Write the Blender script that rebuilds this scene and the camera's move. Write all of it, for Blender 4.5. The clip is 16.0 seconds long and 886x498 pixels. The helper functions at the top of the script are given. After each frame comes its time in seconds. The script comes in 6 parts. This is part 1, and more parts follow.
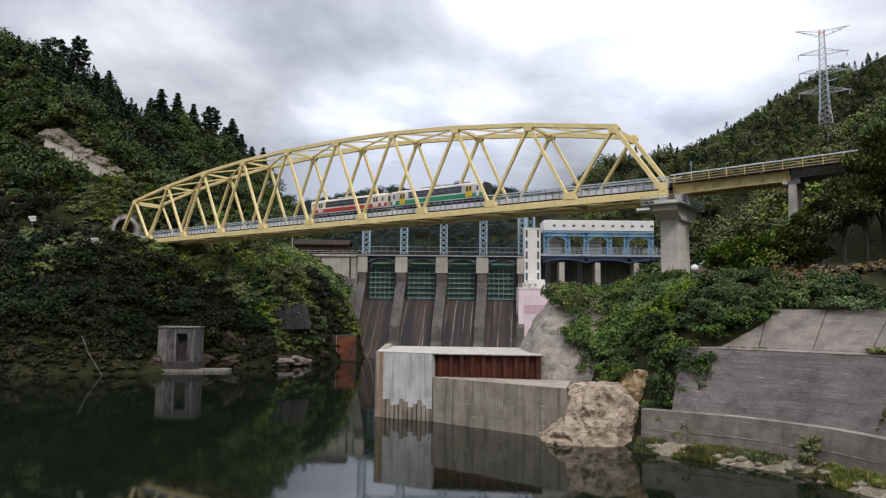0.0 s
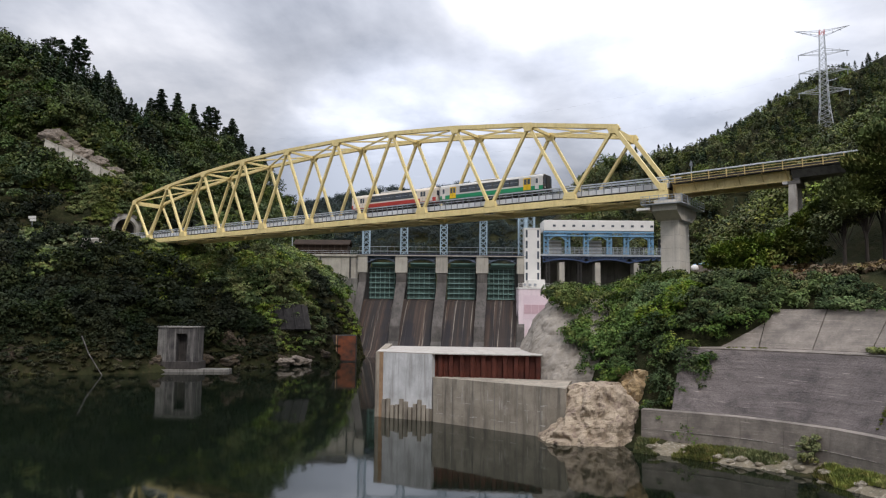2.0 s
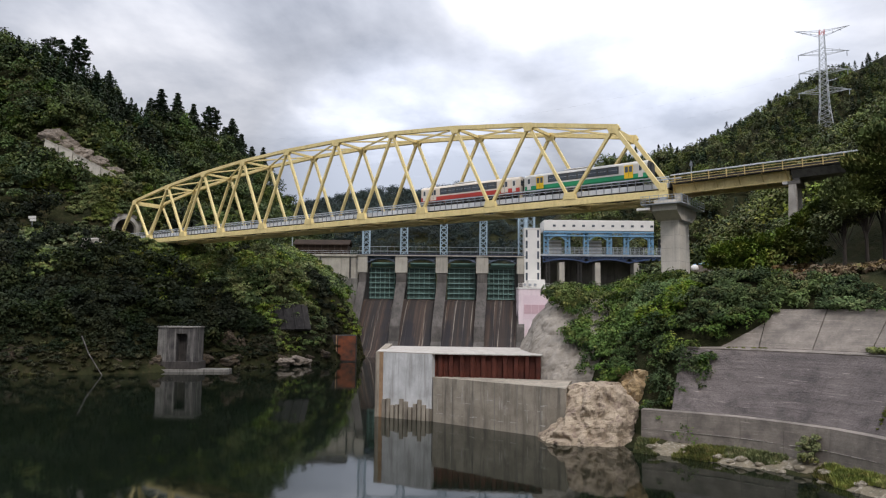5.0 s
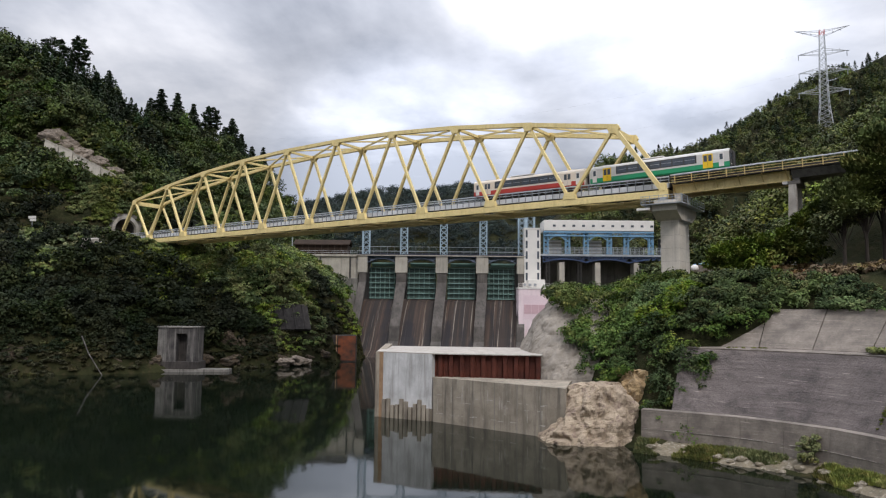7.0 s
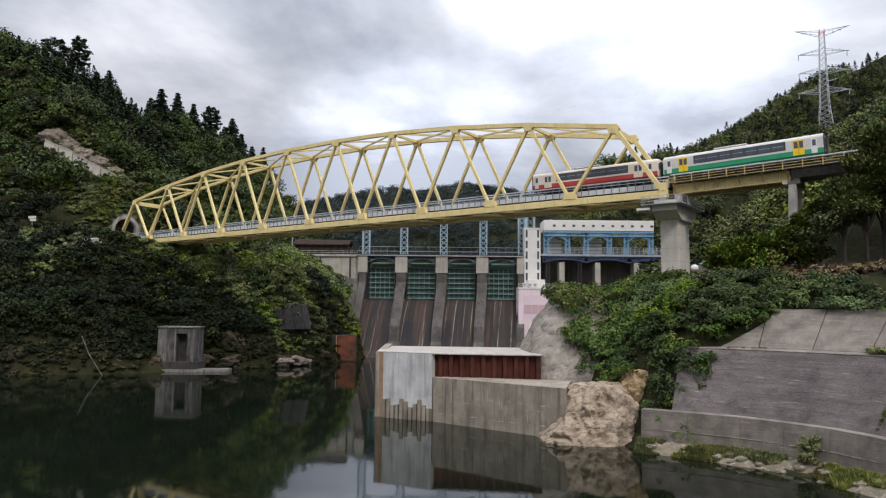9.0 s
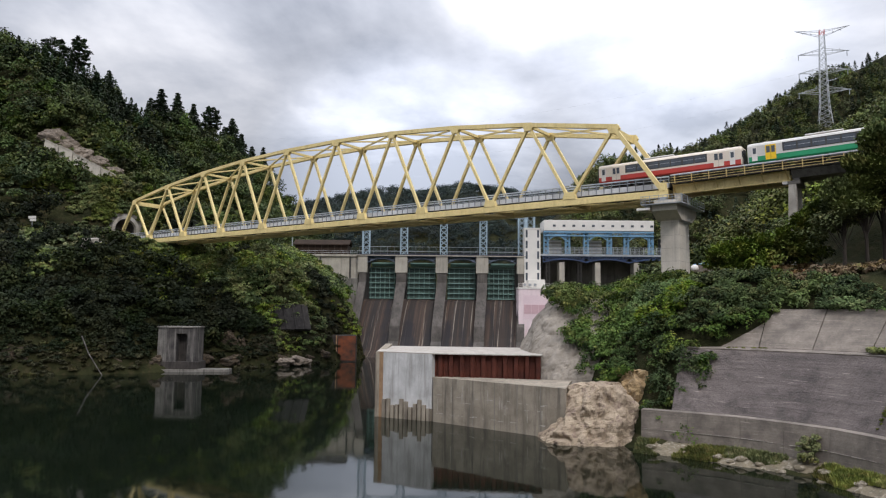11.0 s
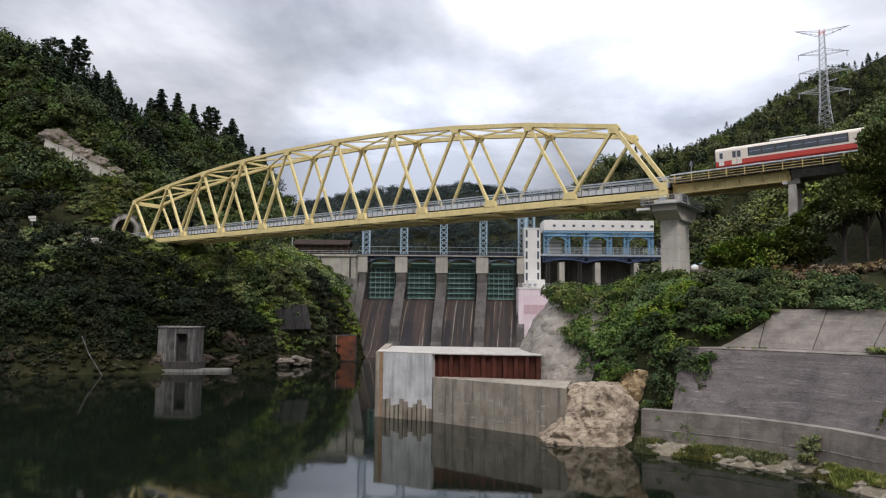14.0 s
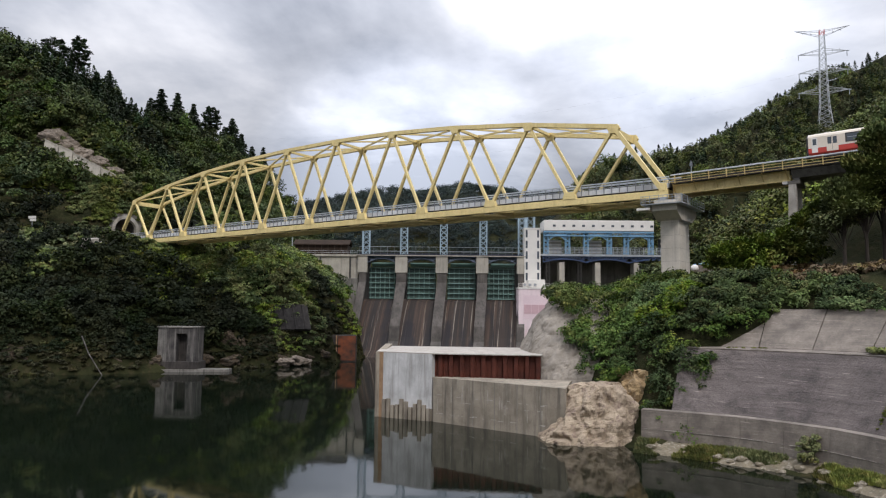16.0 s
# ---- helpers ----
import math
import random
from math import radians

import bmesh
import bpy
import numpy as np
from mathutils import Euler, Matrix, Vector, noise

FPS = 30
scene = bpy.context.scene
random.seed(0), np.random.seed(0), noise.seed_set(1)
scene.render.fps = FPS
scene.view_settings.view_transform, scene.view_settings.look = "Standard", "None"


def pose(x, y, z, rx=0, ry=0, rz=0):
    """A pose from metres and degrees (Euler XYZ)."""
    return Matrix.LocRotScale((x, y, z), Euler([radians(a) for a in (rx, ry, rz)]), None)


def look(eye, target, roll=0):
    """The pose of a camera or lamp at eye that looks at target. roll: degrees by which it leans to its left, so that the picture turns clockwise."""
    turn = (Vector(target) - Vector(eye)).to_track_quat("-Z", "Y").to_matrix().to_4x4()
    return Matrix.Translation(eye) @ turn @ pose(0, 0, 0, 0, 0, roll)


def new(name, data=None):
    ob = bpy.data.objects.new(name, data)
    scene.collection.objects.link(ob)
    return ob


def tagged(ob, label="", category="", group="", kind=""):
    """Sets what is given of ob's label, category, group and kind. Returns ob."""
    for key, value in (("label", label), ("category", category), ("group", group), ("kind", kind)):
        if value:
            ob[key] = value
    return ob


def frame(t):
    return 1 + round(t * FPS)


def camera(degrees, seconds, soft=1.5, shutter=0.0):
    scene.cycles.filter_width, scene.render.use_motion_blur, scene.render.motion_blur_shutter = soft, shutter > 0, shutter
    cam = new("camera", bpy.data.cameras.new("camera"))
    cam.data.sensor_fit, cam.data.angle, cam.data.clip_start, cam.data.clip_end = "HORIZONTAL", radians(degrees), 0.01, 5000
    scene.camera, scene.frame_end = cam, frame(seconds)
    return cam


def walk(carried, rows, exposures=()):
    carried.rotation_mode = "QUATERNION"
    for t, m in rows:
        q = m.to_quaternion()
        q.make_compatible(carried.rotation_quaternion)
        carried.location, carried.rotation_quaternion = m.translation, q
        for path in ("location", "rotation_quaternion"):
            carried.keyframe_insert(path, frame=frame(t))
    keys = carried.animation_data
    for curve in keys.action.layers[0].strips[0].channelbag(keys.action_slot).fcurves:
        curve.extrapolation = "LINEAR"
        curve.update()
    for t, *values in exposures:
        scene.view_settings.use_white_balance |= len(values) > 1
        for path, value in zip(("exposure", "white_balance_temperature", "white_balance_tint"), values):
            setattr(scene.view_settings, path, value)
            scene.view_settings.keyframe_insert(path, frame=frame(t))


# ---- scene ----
# camera on its stand
EYE_Z = 11.7
cam = camera(65.29, 16.0, soft=1.2)
CAM_POSE = pose(0, 0, EYE_Z, 90 + 5.245, 0, 0) @ pose(0, 0, 0, 0, 0, 0.563)
walk(cam, [(0, CAM_POSE), (16, CAM_POSE)], exposures=[(0, 0.6, 6450, 14), (16, 0.6, 6450, 14)])


# ---- light ----
def node(nt, kind, **inputs):
    n = nt.nodes.new(kind)
    for k, v in inputs.items():
        if k in n.inputs:
            n.inputs[k].default_value = v
    return n


def make_world():
    w = bpy.data.worlds.new("overcast_sky")
    w.use_nodes = True
    nt = w.node_tree
    nt.nodes.clear()
    out = nt.nodes.new("ShaderNodeOutputWorld")
    bg = nt.nodes.new("ShaderNodeBackground")
    bg.inputs["Strength"].default_value = 0.1
    sky = nt.nodes.new("ShaderNodeTexSky")
    sky.sky_type, sky.sun_disc = "NISHITA", False
    sky.sun_elevation, sky.sun_rotation = radians(48), radians(-160)
    co = nt.nodes.new("ShaderNodeTexCoord")
    # cloud sheet: the view direction flattened onto a layer overhead
    sep = nt.nodes.new("ShaderNodeSeparateXYZ")
    nt.links.new(co.outputs["Generated"], sep.inputs[0])
    zz = nt.nodes.new("ShaderNodeMath")
    zz.operation = "MAXIMUM"
    zz.inputs[1].default_value = 0.0
    nt.links.new(sep.outputs["Z"], zz.inputs[0])
    za = nt.nodes.new("ShaderNodeMath")
    za.operation = "ADD"
    za.inputs[1].default_value = 0.22
    nt.links.new(zz.outputs[0], za.inputs[0])
    flat = []
    for axis in "XY":
        dv = nt.nodes.new("ShaderNodeMath")
        dv.operation = "DIVIDE"
        nt.links.new(sep.outputs[axis], dv.inputs[0])
        nt.links.new(za.outputs[0], dv.inputs[1])
        flat.append(dv)
    comb = nt.nodes.new("ShaderNodeCombineXYZ")
    nt.links.new(flat[0].outputs[0], comb.inputs[0])
    nt.links.new(flat[1].outputs[0], comb.inputs[1])
    mp = nt.nodes.new("ShaderNodeMapping")
    mp.inputs["Location"].default_value = CLOUD_SHIFT
    nt.links.new(comb.outputs[0], mp.inputs[0])
    big = node(nt, "ShaderNodeTexNoise", Scale=0.85, Detail=7.0, Roughness=0.55, Distortion=0.35)
    fine = node(nt, "ShaderNodeTexNoise", Scale=2.6, Detail=6.0, Roughness=0.55, Distortion=0.2)
    nt.links.new(mp.outputs[0], big.inputs["Vector"])
    nt.links.new(mp.outputs[0], fine.inputs["Vector"])
    mixn = nt.nodes.new("ShaderNodeMix")
    mixn.inputs[0].default_value = 0.3
    nt.links.new(big.outputs[0], mixn.inputs[2])
    nt.links.new(fine.outputs[0], mixn.inputs[3])
    ramp = nt.nodes.new("ShaderNodeValToRGB")
    e = ramp.color_ramp.elements
    e[0].position, e[0].color = 0.4, (4.5, 4.95, 5.7, 1)
    e[1].position, e[1].color = 0.64, (13.2, 13.5, 13.9, 1)
    m = ramp.color_ramp.elements.new(0.51)
    m.color = (7.6, 8.1, 8.9, 1)
    nt.links.new(mixn.outputs[0], ramp.inputs[0])
    over = nt.nodes.new("ShaderNodeMix")
    over.data_type = "RGBA"
    over.inputs[0].default_value = 0.94
    nt.links.new(sky.outputs[0], over.inputs[6])
    nt.links.new(ramp.outputs[0], over.inputs[7])
    # overcast law: brighter overhead and where the cloud is thin
    sq = nt.nodes.new("ShaderNodeMath")
    sq.operation = "MULTIPLY"
    nt.links.new(zz.outputs[0], sq.inputs[0])
    nt.links.new(zz.outputs[0], sq.inputs[1])
    law = nt.nodes.new("ShaderNodeMath")
    law.operation = "MULTIPLY_ADD"
    law.inputs[1].default_value, law.inputs[2].default_value = SKY_ZENITH, SKY_HORIZON
    nt.links.new(sq.outputs[0], law.inputs[0])
    bright = law.outputs[0]
    for way, inner, outer, gain in SKY_BREAKS:
        dot = nt.nodes.new("ShaderNodeVectorMath")
        dot.operation = "DOT_PRODUCT"
        dot.inputs[1].default_value = Vector(way).normalized()
        nt.links.new(co.outputs["Generated"], dot.inputs[0])
        near = nt.nodes.new("ShaderNodeMapRange")
        near.interpolation_type = "SMOOTHSTEP"
        near.inputs["From Min"].default_value, near.inputs["From Max"].default_value = math.cos(radians(outer)), math.cos(radians(inner))
        near.inputs["To Min"].default_value, near.inputs["To Max"].default_value = 1.0, gain
        nt.links.new(dot.outputs["Value"], near.inputs[0])
        both = nt.nodes.new("ShaderNodeMath")
        both.operation = "MULTIPLY"
        nt.links.new(bright, both.inputs[0])
        nt.links.new(near.outputs[0], both.inputs[1])
        bright = both.outputs[0]
    lit = nt.nodes.new("ShaderNodeVectorMath")
    lit.operation = "SCALE"
    nt.links.new(over.outputs[2], lit.inputs[0])
    nt.links.new(bright, lit.inputs["Scale"])
    nt.links.new(lit.outputs[0], bg.inputs["Color"])
    nt.links.new(bg.outputs[0], out.inputs[0])
    scene.world = w


SKY_HORIZON, SKY_ZENITH = 0.3, 2.05
# direction, inner and outer angle, gain
SKY_BREAKS = (((-0.05, 0.98, 0.165), 0, 14, 2.4), ((0.24, 0.9, 0.43), 2, 15, 1.6), ((0.4, 0.92, 0.24), 2, 14, 1.5))
CLOUD_SHIFT = (3.1, 1.7, 0.0)
make_world()
sun = new("sun", bpy.data.lights.new("sun", "SUN"))
sun.data.energy, sun.data.angle, sun.data.color = 1.1, radians(14), (1.0, 0.96, 0.9)
sun.matrix_world = look((30, -60, 100), (0, 25, 0))


# ---- materials ----
def mat(name, c1, c2=None, rough=0.8, metal=0.0, scale=1.0, detail=6.0, bump=0.3, c3=None, fine=12.0, streak=0.0, lo=0.35, hi=0.65, island=0.0, spec=0.5, bump_dist=0.05, bands=0.0):
    """Two-scale noise material in object metres. streak: stains drawn out downwards."""
    m = bpy.data.materials.new(name)
    m.use_nodes = True
    nt = m.node_tree
    b = nt.nodes["Principled BSDF"]
    b.inputs["Roughness"].default_value, b.inputs["Metallic"].default_value = rough, metal
    b.inputs["Specular IOR Level"].default_value = spec
    c2 = c2 or tuple(v * 0.7 for v in c1)
    geo = nt.nodes.new("ShaderNodeNewGeometry")
    mp = nt.nodes.new("ShaderNodeMapping")
    nt.links.new(geo.outputs["Position"], mp.inputs[0])
    n1 = node(nt, "ShaderNodeTexNoise", Scale=scale, Detail=detail, Roughness=0.6)
    nt.links.new(mp.outputs[0], n1.inputs["Vector"])
    r1 = nt.nodes.new("ShaderNodeValToRGB")
    r1.color_ramp.elements[0].position, r1.color_ramp.elements[1].position = lo, hi
    r1.color_ramp.elements[0].color, r1.color_ramp.elements[1].color = (*c2, 1), (*c1, 1)
    nt.links.new(n1.outputs[0], r1.inputs[0])
    col = r1.outputs[0]
    n2 = node(nt, "ShaderNodeTexNoise", Scale=fine, Detail=4.0, Roughness=0.7)
    nt.links.new(geo.outputs["Position"], n2.inputs["Vector"])

    def blend(col, fac_socket, colour, amount, lo2, hi2):
        r = nt.nodes.new("ShaderNodeMapRange")
        r.inputs["From Min"].default_value, r.inputs["From Max"].default_value = lo2, hi2
        r.inputs["To Max"].default_value = amount
        nt.links.new(fac_socket, r.inputs[0])
        x = nt.nodes.new("ShaderNodeMix")
        x.data_type = "RGBA"
        nt.links.new(r.outputs[0], x.inputs[0])
        nt.links.new(col, x.inputs[6])
        x.inputs[7].default_value = (*colour, 1)
        return x.outputs[2]

    col = blend(col, n2.outputs[0], tuple(v * 0.55 for v in c2), 0.5, 0.5, 0.75)
    if streak:
        ms = nt.nodes.new("ShaderNodeMapping")
        ms.inputs["Scale"].default_value = (1.0, 1.0, 0.08)
        nt.links.new(geo.outputs["Position"], ms.inputs[0])
        n3 = node(nt, "ShaderNodeTexNoise", Scale=1.6, Detail=5.0, Roughness=0.65)
        nt.links.new(ms.outputs[0], n3.inputs["Vector"])
        col = blend(col, n3.outputs[0], c3 or tuple(v * 0.3 for v in c2), streak, 0.5, 0.68)
    if bands:
        mh = nt.nodes.new("ShaderNodeMapping")
        mh.inputs["Scale"].default_value = (0.1, 0.1, 1.9)
        nt.links.new(geo.outputs["Position"], mh.inputs[0])
        n4 = node(nt, "ShaderNodeTexNoise", Scale=1.1, Detail=7.0, Roughness=0.7)
        nt.links.new(mh.outputs[0], n4.inputs["Vector"])
        col = blend(col, n4.outputs[0], tuple(v * 0.45 for v in c2), bands, 0.42, 0.75)
        n5 = node(nt, "ShaderNodeTexNoise", Scale=3.4, Detail=8.0, Roughness=0.75)
        nt.links.new(mh.outputs[0], n5.inputs["Vector"])
        col = blend(col, n5.outputs[0], tuple(min(0.6, v * 1.8) for v in c1), bands, 0.56, 0.8)
        n6 = node(nt, "ShaderNodeTexNoise", Scale=5.0, Detail=8.0, Roughness=0.75)
        nt.links.new(mh.outputs[0], n6.inputs["Vector"])
        col = blend(col, n6.outputs[0], tuple(min(0.6, v * 2.6) for v in c1), bands, 0.6, 0.68)
        n7 = node(nt, "ShaderNodeTexNoise", Scale=0.35, Detail=8.0, Roughness=0.7)
        nt.links.new(geo.outputs["Position"], n7.inputs["Vector"])
        col = blend(col, n7.outputs[0], tuple(v * 0.4 for v in c2), bands, 0.5, 0.66)
    if c3 and not streak:
        n3 = node(nt, "ShaderNodeTexNoise", Scale=scale * 2.3, Detail=5.0, Roughness=0.6)
        nt.links.new(geo.outputs["Position"], n3.inputs["Vector"])
        col = blend(col, n3.outputs[0], c3, 0.8, 0.52, 0.66)
    if island:
        hs = nt.nodes.new("ShaderNodeHueSaturation")
        r = nt.nodes.new("ShaderNodeMapRange")
        r.inputs["To Min"].default_value, r.inputs["To Max"].default_value = 1 - island, 1 + island
        nt.links.new(geo.outputs["Random Per Island"], r.inputs[0])
        nt.links.new(r.outputs[0], hs.inputs["Value"])
        nt.links.new(col, hs.inputs["Color"])
        col = hs.outputs[0]
    nt.links.new(col, b.inputs["Base Color"])
    if bump:
        bp = nt.nodes.new("ShaderNodeBump")
        bp.inputs["Strength"].default_value, bp.inputs["Distance"].default_value = bump, bump_dist
        nt.links.new(n2.outputs[0], bp.inputs["Height"])
        nt.links.new(bp.outputs[0], b.inputs["Normal"])
    return m


def leaf_mat(name, dark, light, warm, scale=0.16, vary=0.2, cell=0.16):
    """Foliage: noise patches, a tint that changes from crown to crown, and a little from leaf to leaf."""
    m = mat(name, light, dark, rough=0.75, scale=scale, detail=3.0, bump=0, c3=warm, fine=1.3, island=vary, lo=0.38, hi=0.62, spec=0.12)
    nt = m.node_tree
    b = nt.nodes["Principled BSDF"]
    src = b.inputs["Base Color"].links[0].from_socket
    geo = nt.nodes.new("ShaderNodeNewGeometry")
    vo = node(nt, "ShaderNodeTexVoronoi", Scale=cell)
    nt.links.new(geo.outputs["Position"], vo.inputs["Vector"])
    sp = nt.nodes.new("ShaderNodeSeparateColor")
    nt.links.new(vo.outputs["Color"], sp.inputs[0])
    hs = nt.nodes.new("ShaderNodeHueSaturation")
    for chan, key, lo, hi in (("Red", "Value", 0.6, 1.4), ("Green", "Hue", 0.475, 0.515), ("Blue", "Saturation", 0.75, 1.15)):
        r = nt.nodes.new("ShaderNodeMapRange")
        r.inputs["To Min"].default_value, r.inputs["To Max"].default_value = lo, hi
        nt.links.new(sp.outputs[chan], r.inputs[0])
        nt.links.new(r.outputs[0], hs.inputs[key])
    nt.links.new(src, hs.inputs["Color"])
    nt.links.new(hs.outputs[0], b.inputs["Base Color"])
    return m


M = {}
M["yellow"] = mat("cream_yellow_paint", (0.8, 0.65, 0.3), (0.7, 0.55, 0.24), rough=0.55, scale=0.6, fine=5, bump=0.05, streak=0.25, c3=(0.35, 0.25, 0.1))
M["yellow2"] = mat("ochre_girder_paint", (0.64, 0.48, 0.19), (0.52, 0.38, 0.15), rough=0.55, scale=0.6, fine=5, bump=0.05, streak=0.3, c3=(0.3, 0.2, 0.08))
M["steel_grey"] = mat("galvanised_steel", (0.42, 0.45, 0.47), (0.3, 0.32, 0.34), rough=0.5, metal=0.4, scale=1, bump=0.05)
M["deck_grey"] = mat("pale_grey_parapet", (0.62, 0.64, 0.67), (0.5, 0.52, 0.55), rough=0.8, scale=0.5, streak=0.3, c3=(0.25, 0.25, 0.25))
M["steel_pale"] = mat("pale_galvanised_handrail", (0.58, 0.62, 0.66), (0.46, 0.5, 0.54), rough=0.5, metal=0.2, scale=1, bump=0.05)
M["dark_rail"] = mat("dull_grey_steel_post", (0.25, 0.27, 0.29), (0.17, 0.18, 0.2), rough=0.6, metal=0.3, scale=1, bump=0.05)
# Dark colour carries the shade of the deck's underside and the tunnel bore.
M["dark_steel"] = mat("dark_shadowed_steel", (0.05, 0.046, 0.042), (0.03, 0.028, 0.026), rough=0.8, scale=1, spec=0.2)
M["concrete"] = mat("pier_concrete", (0.58, 0.535, 0.46), (0.44, 0.405, 0.345), rough=0.9, scale=0.35, streak=0.35, c3=(0.25, 0.23, 0.2))
M["water"] = None
M["pier_old"] = mat("streaked_old_pier_concrete", (0.42, 0.39, 0.34), (0.25, 0.23, 0.2), rough=0.9, scale=0.5, streak=0.6, c3=(0.12, 0.11, 0.1), bump=0.4)
M["soil"] = mat("forest_soil", (0.03, 0.031, 0.013), (0.012, 0.014, 0.006), rough=0.95, scale=0.3, c3=(0.044, 0.036, 0.019), bump=0.8, fine=1.5, bump_dist=0.3, spec=0.05)


def water_mat():
    m = bpy.data.materials.new("dark_green_river_water")
    m.use_nodes = True
    nt = m.node_tree
    b = nt.nodes["Principled BSDF"]
    b.inputs["Base Color"].default_value = (0.004, 0.0065, 0.0038, 1)
    b.inputs["Roughness"].default_value = 0.045
    b.inputs["IOR"].default_value = 1.33
    b.inputs["Specular IOR Level"].default_value = 0.5
    geo = nt.nodes.new("ShaderNodeNewGeometry")
    mp = nt.nodes.new("ShaderNodeMapping")
    mp.inputs["Scale"].default_value = (1.0, 0.45, 1.0)
    nt.links.new(geo.outputs["Position"], mp.inputs[0])
    n1 = node(nt, "ShaderNodeTexNoise", Scale=0.7, Detail=3.0, Roughness=0.5)
    nt.links.new(mp.outputs[0], n1.inputs["Vector"])
    bp = nt.nodes.new("ShaderNodeBump")
    bp.inputs["Strength"].default_value, bp.inputs["Distance"].default_value = 0.12, 0.05
    nt.links.new(n1.outputs[0], bp.inputs["Height"])
    nt.links.new(bp.outputs[0], b.inputs["Normal"])
    return m


M["water"] = water_mat()


# ---- helpers for meshes ----
def mesh_object(name, bm, material, parent=None, smooth=False):
    me = bpy.data.meshes.new(name)
    bm.to_mesh(me)
    bm.free()
    me.materials.append(material)
    if smooth:
        me.shade_smooth()
    ob = new(name, me)
    ob.parent = parent
    return ob


def part(name, bm, material, parent, label="", smooth=False):
    ob = mesh_object(name, bm, material, parent, smooth)
    return tagged(ob, label) if label else ob


def shared(name, me, parent, m):
    ob = new(name, me)
    ob.parent = parent
    ob.matrix_basis = m
    return ob


def box(bm, x0, x1, y0, y1, z0, z1, bevel=0.0):
    r = bmesh.ops.create_cube(bm, size=1, matrix=Matrix.LocRotScale(((x0 + x1) / 2, (y0 + y1) / 2, (z0 + z1) / 2), None, (x1 - x0, y1 - y0, z1 - z0)))
    if bevel:
        es = list({e for v in r["verts"] for e in v.link_edges})
        bmesh.ops.bevel(bm, geom=es, offset=bevel, segments=1, affect="EDGES")
    return bm


def beam(bm, p, q, w, h, up=(0, 0, 1)):
    """A square bar from p to q, w wide across and h high."""
    p, q, up = Vector(p), Vector(q), Vector(up)
    x = (q - p).normalized()
    if abs(x.dot(up)) > 0.99:
        up = Vector((0, 1, 0))
    y = up.cross(x).normalized()
    z = x.cross(y)
    m = Matrix((x, y, z)).transposed().to_4x4()
    m = Matrix.Translation((p + q) / 2) @ m @ Matrix.Diagonal(((q - p).length, w, h, 1))
    bmesh.ops.create_cube(bm, size=1, matrix=m)
    return bm


def rod(bm, p, q, r, n=8, r2=None):
    p, q = Vector(p), Vector(q)
    m = Matrix.Translation((p + q) / 2) @ (q - p).to_track_quat("Z", "Y").to_matrix().to_4x4()
    bmesh.ops.create_cone(bm, cap_ends=True, segments=n, radius1=r, radius2=r if r2 is None else r2, depth=(q - p).length, matrix=m)
    return bm


def prism(bm, profile, x0, x1, axis="x"):
    """Extrudes a closed profile of (a, b) along an axis. axis x: (y, z); axis y: (x, z)."""
    ends = []
    for t in (x0, x1):
        ends.append([bm.verts.new((t, a, b) if axis == "x" else (a, t, b)) for a, b in profile])
    n = len(profile)
    for i in range(n):
        bm.faces.new((ends[0][i], ends[0][(i + 1) % n], ends[1][(i + 1) % n], ends[1][i]))
    bm.faces.new(ends[0][::-1])
    bm.faces.new(ends[1])
    bmesh.ops.recalc_face_normals(bm, faces=bm.faces)
    return bm


def empty(name, m, label, category, group="", kind=""):
    ob = new(name)
    ob.matrix_world = m
    return tagged(ob, label, category, group, kind)


# ---- the ground ----
def side(points, x, y):
    """Distance to a line of points, positive on its left-hand side."""
    best = np.full(np.shape(x), 1e9)
    sign = np.ones(np.shape(x))
    for (ax, ay), (bx, by) in zip(points[:-1], points[1:]):
        dx, dy = bx - ax, by - ay
        t = np.clip(((x - ax) * dx + (y - ay) * dy) / (dx * dx + dy * dy), 0, 1)
        ex, ey = x - ax - t * dx, y - ay - t * dy
        d = np.hypot(ex, ey)
        s = np.where(dx * (y - ay) - dy * (x - ax) >= 0, 1.0, -1.0)
        sign = np.where(d < best - 1e-9, s, sign)
        best = np.minimum(best, d)
    return best * sign


LEFT_SHORE = [(-400, 40), (-200, 92), (-76, 121), (-60, 127), (-42.6, 138), (-33.3, 146.5), (-26, 158), (-20.5, 172), (-21, 190), (-30, 202), (-20, 215), (0, 300), (-80, 520), (-300, 900)]
RIGHT_SHORE = [(400, -700), (50, 0), (34, 28), (32, 38), (30.4, 46.5), (28.6, 52.2), (24.3, 57.5), (18.5, 61.2), (16.0, 66), (13.5, 72), (12.5, 84), (14, 120), (24, 178), (30, 202), (38, 240), (60, 330), (160, 600), (300, 900)]


def lumps(x, y, size, seed):
    """Smooth value noise between -1 and 1."""
    rng = np.random.RandomState(seed)
    g = rng.uniform(-1, 1, (64, 64))
    u, v = x / size + 31.3, y / size + 17.7
    i, j = np.floor(u).astype(int), np.floor(v).astype(int)
    fu, fv = u - i, v - j
    fu, fv = fu * fu * (3 - 2 * fu), fv * fv * (3 - 2 * fv)
    i0, j0, i1, j1 = i % 64, j % 64, (i + 1) % 64, (j + 1) % 64
    return (g[i0, j0] * (1 - fu) + g[i1, j0] * fu) * (1 - fv) + (g[i0, j1] * (1 - fu) + g[i1, j1] * fu) * fv


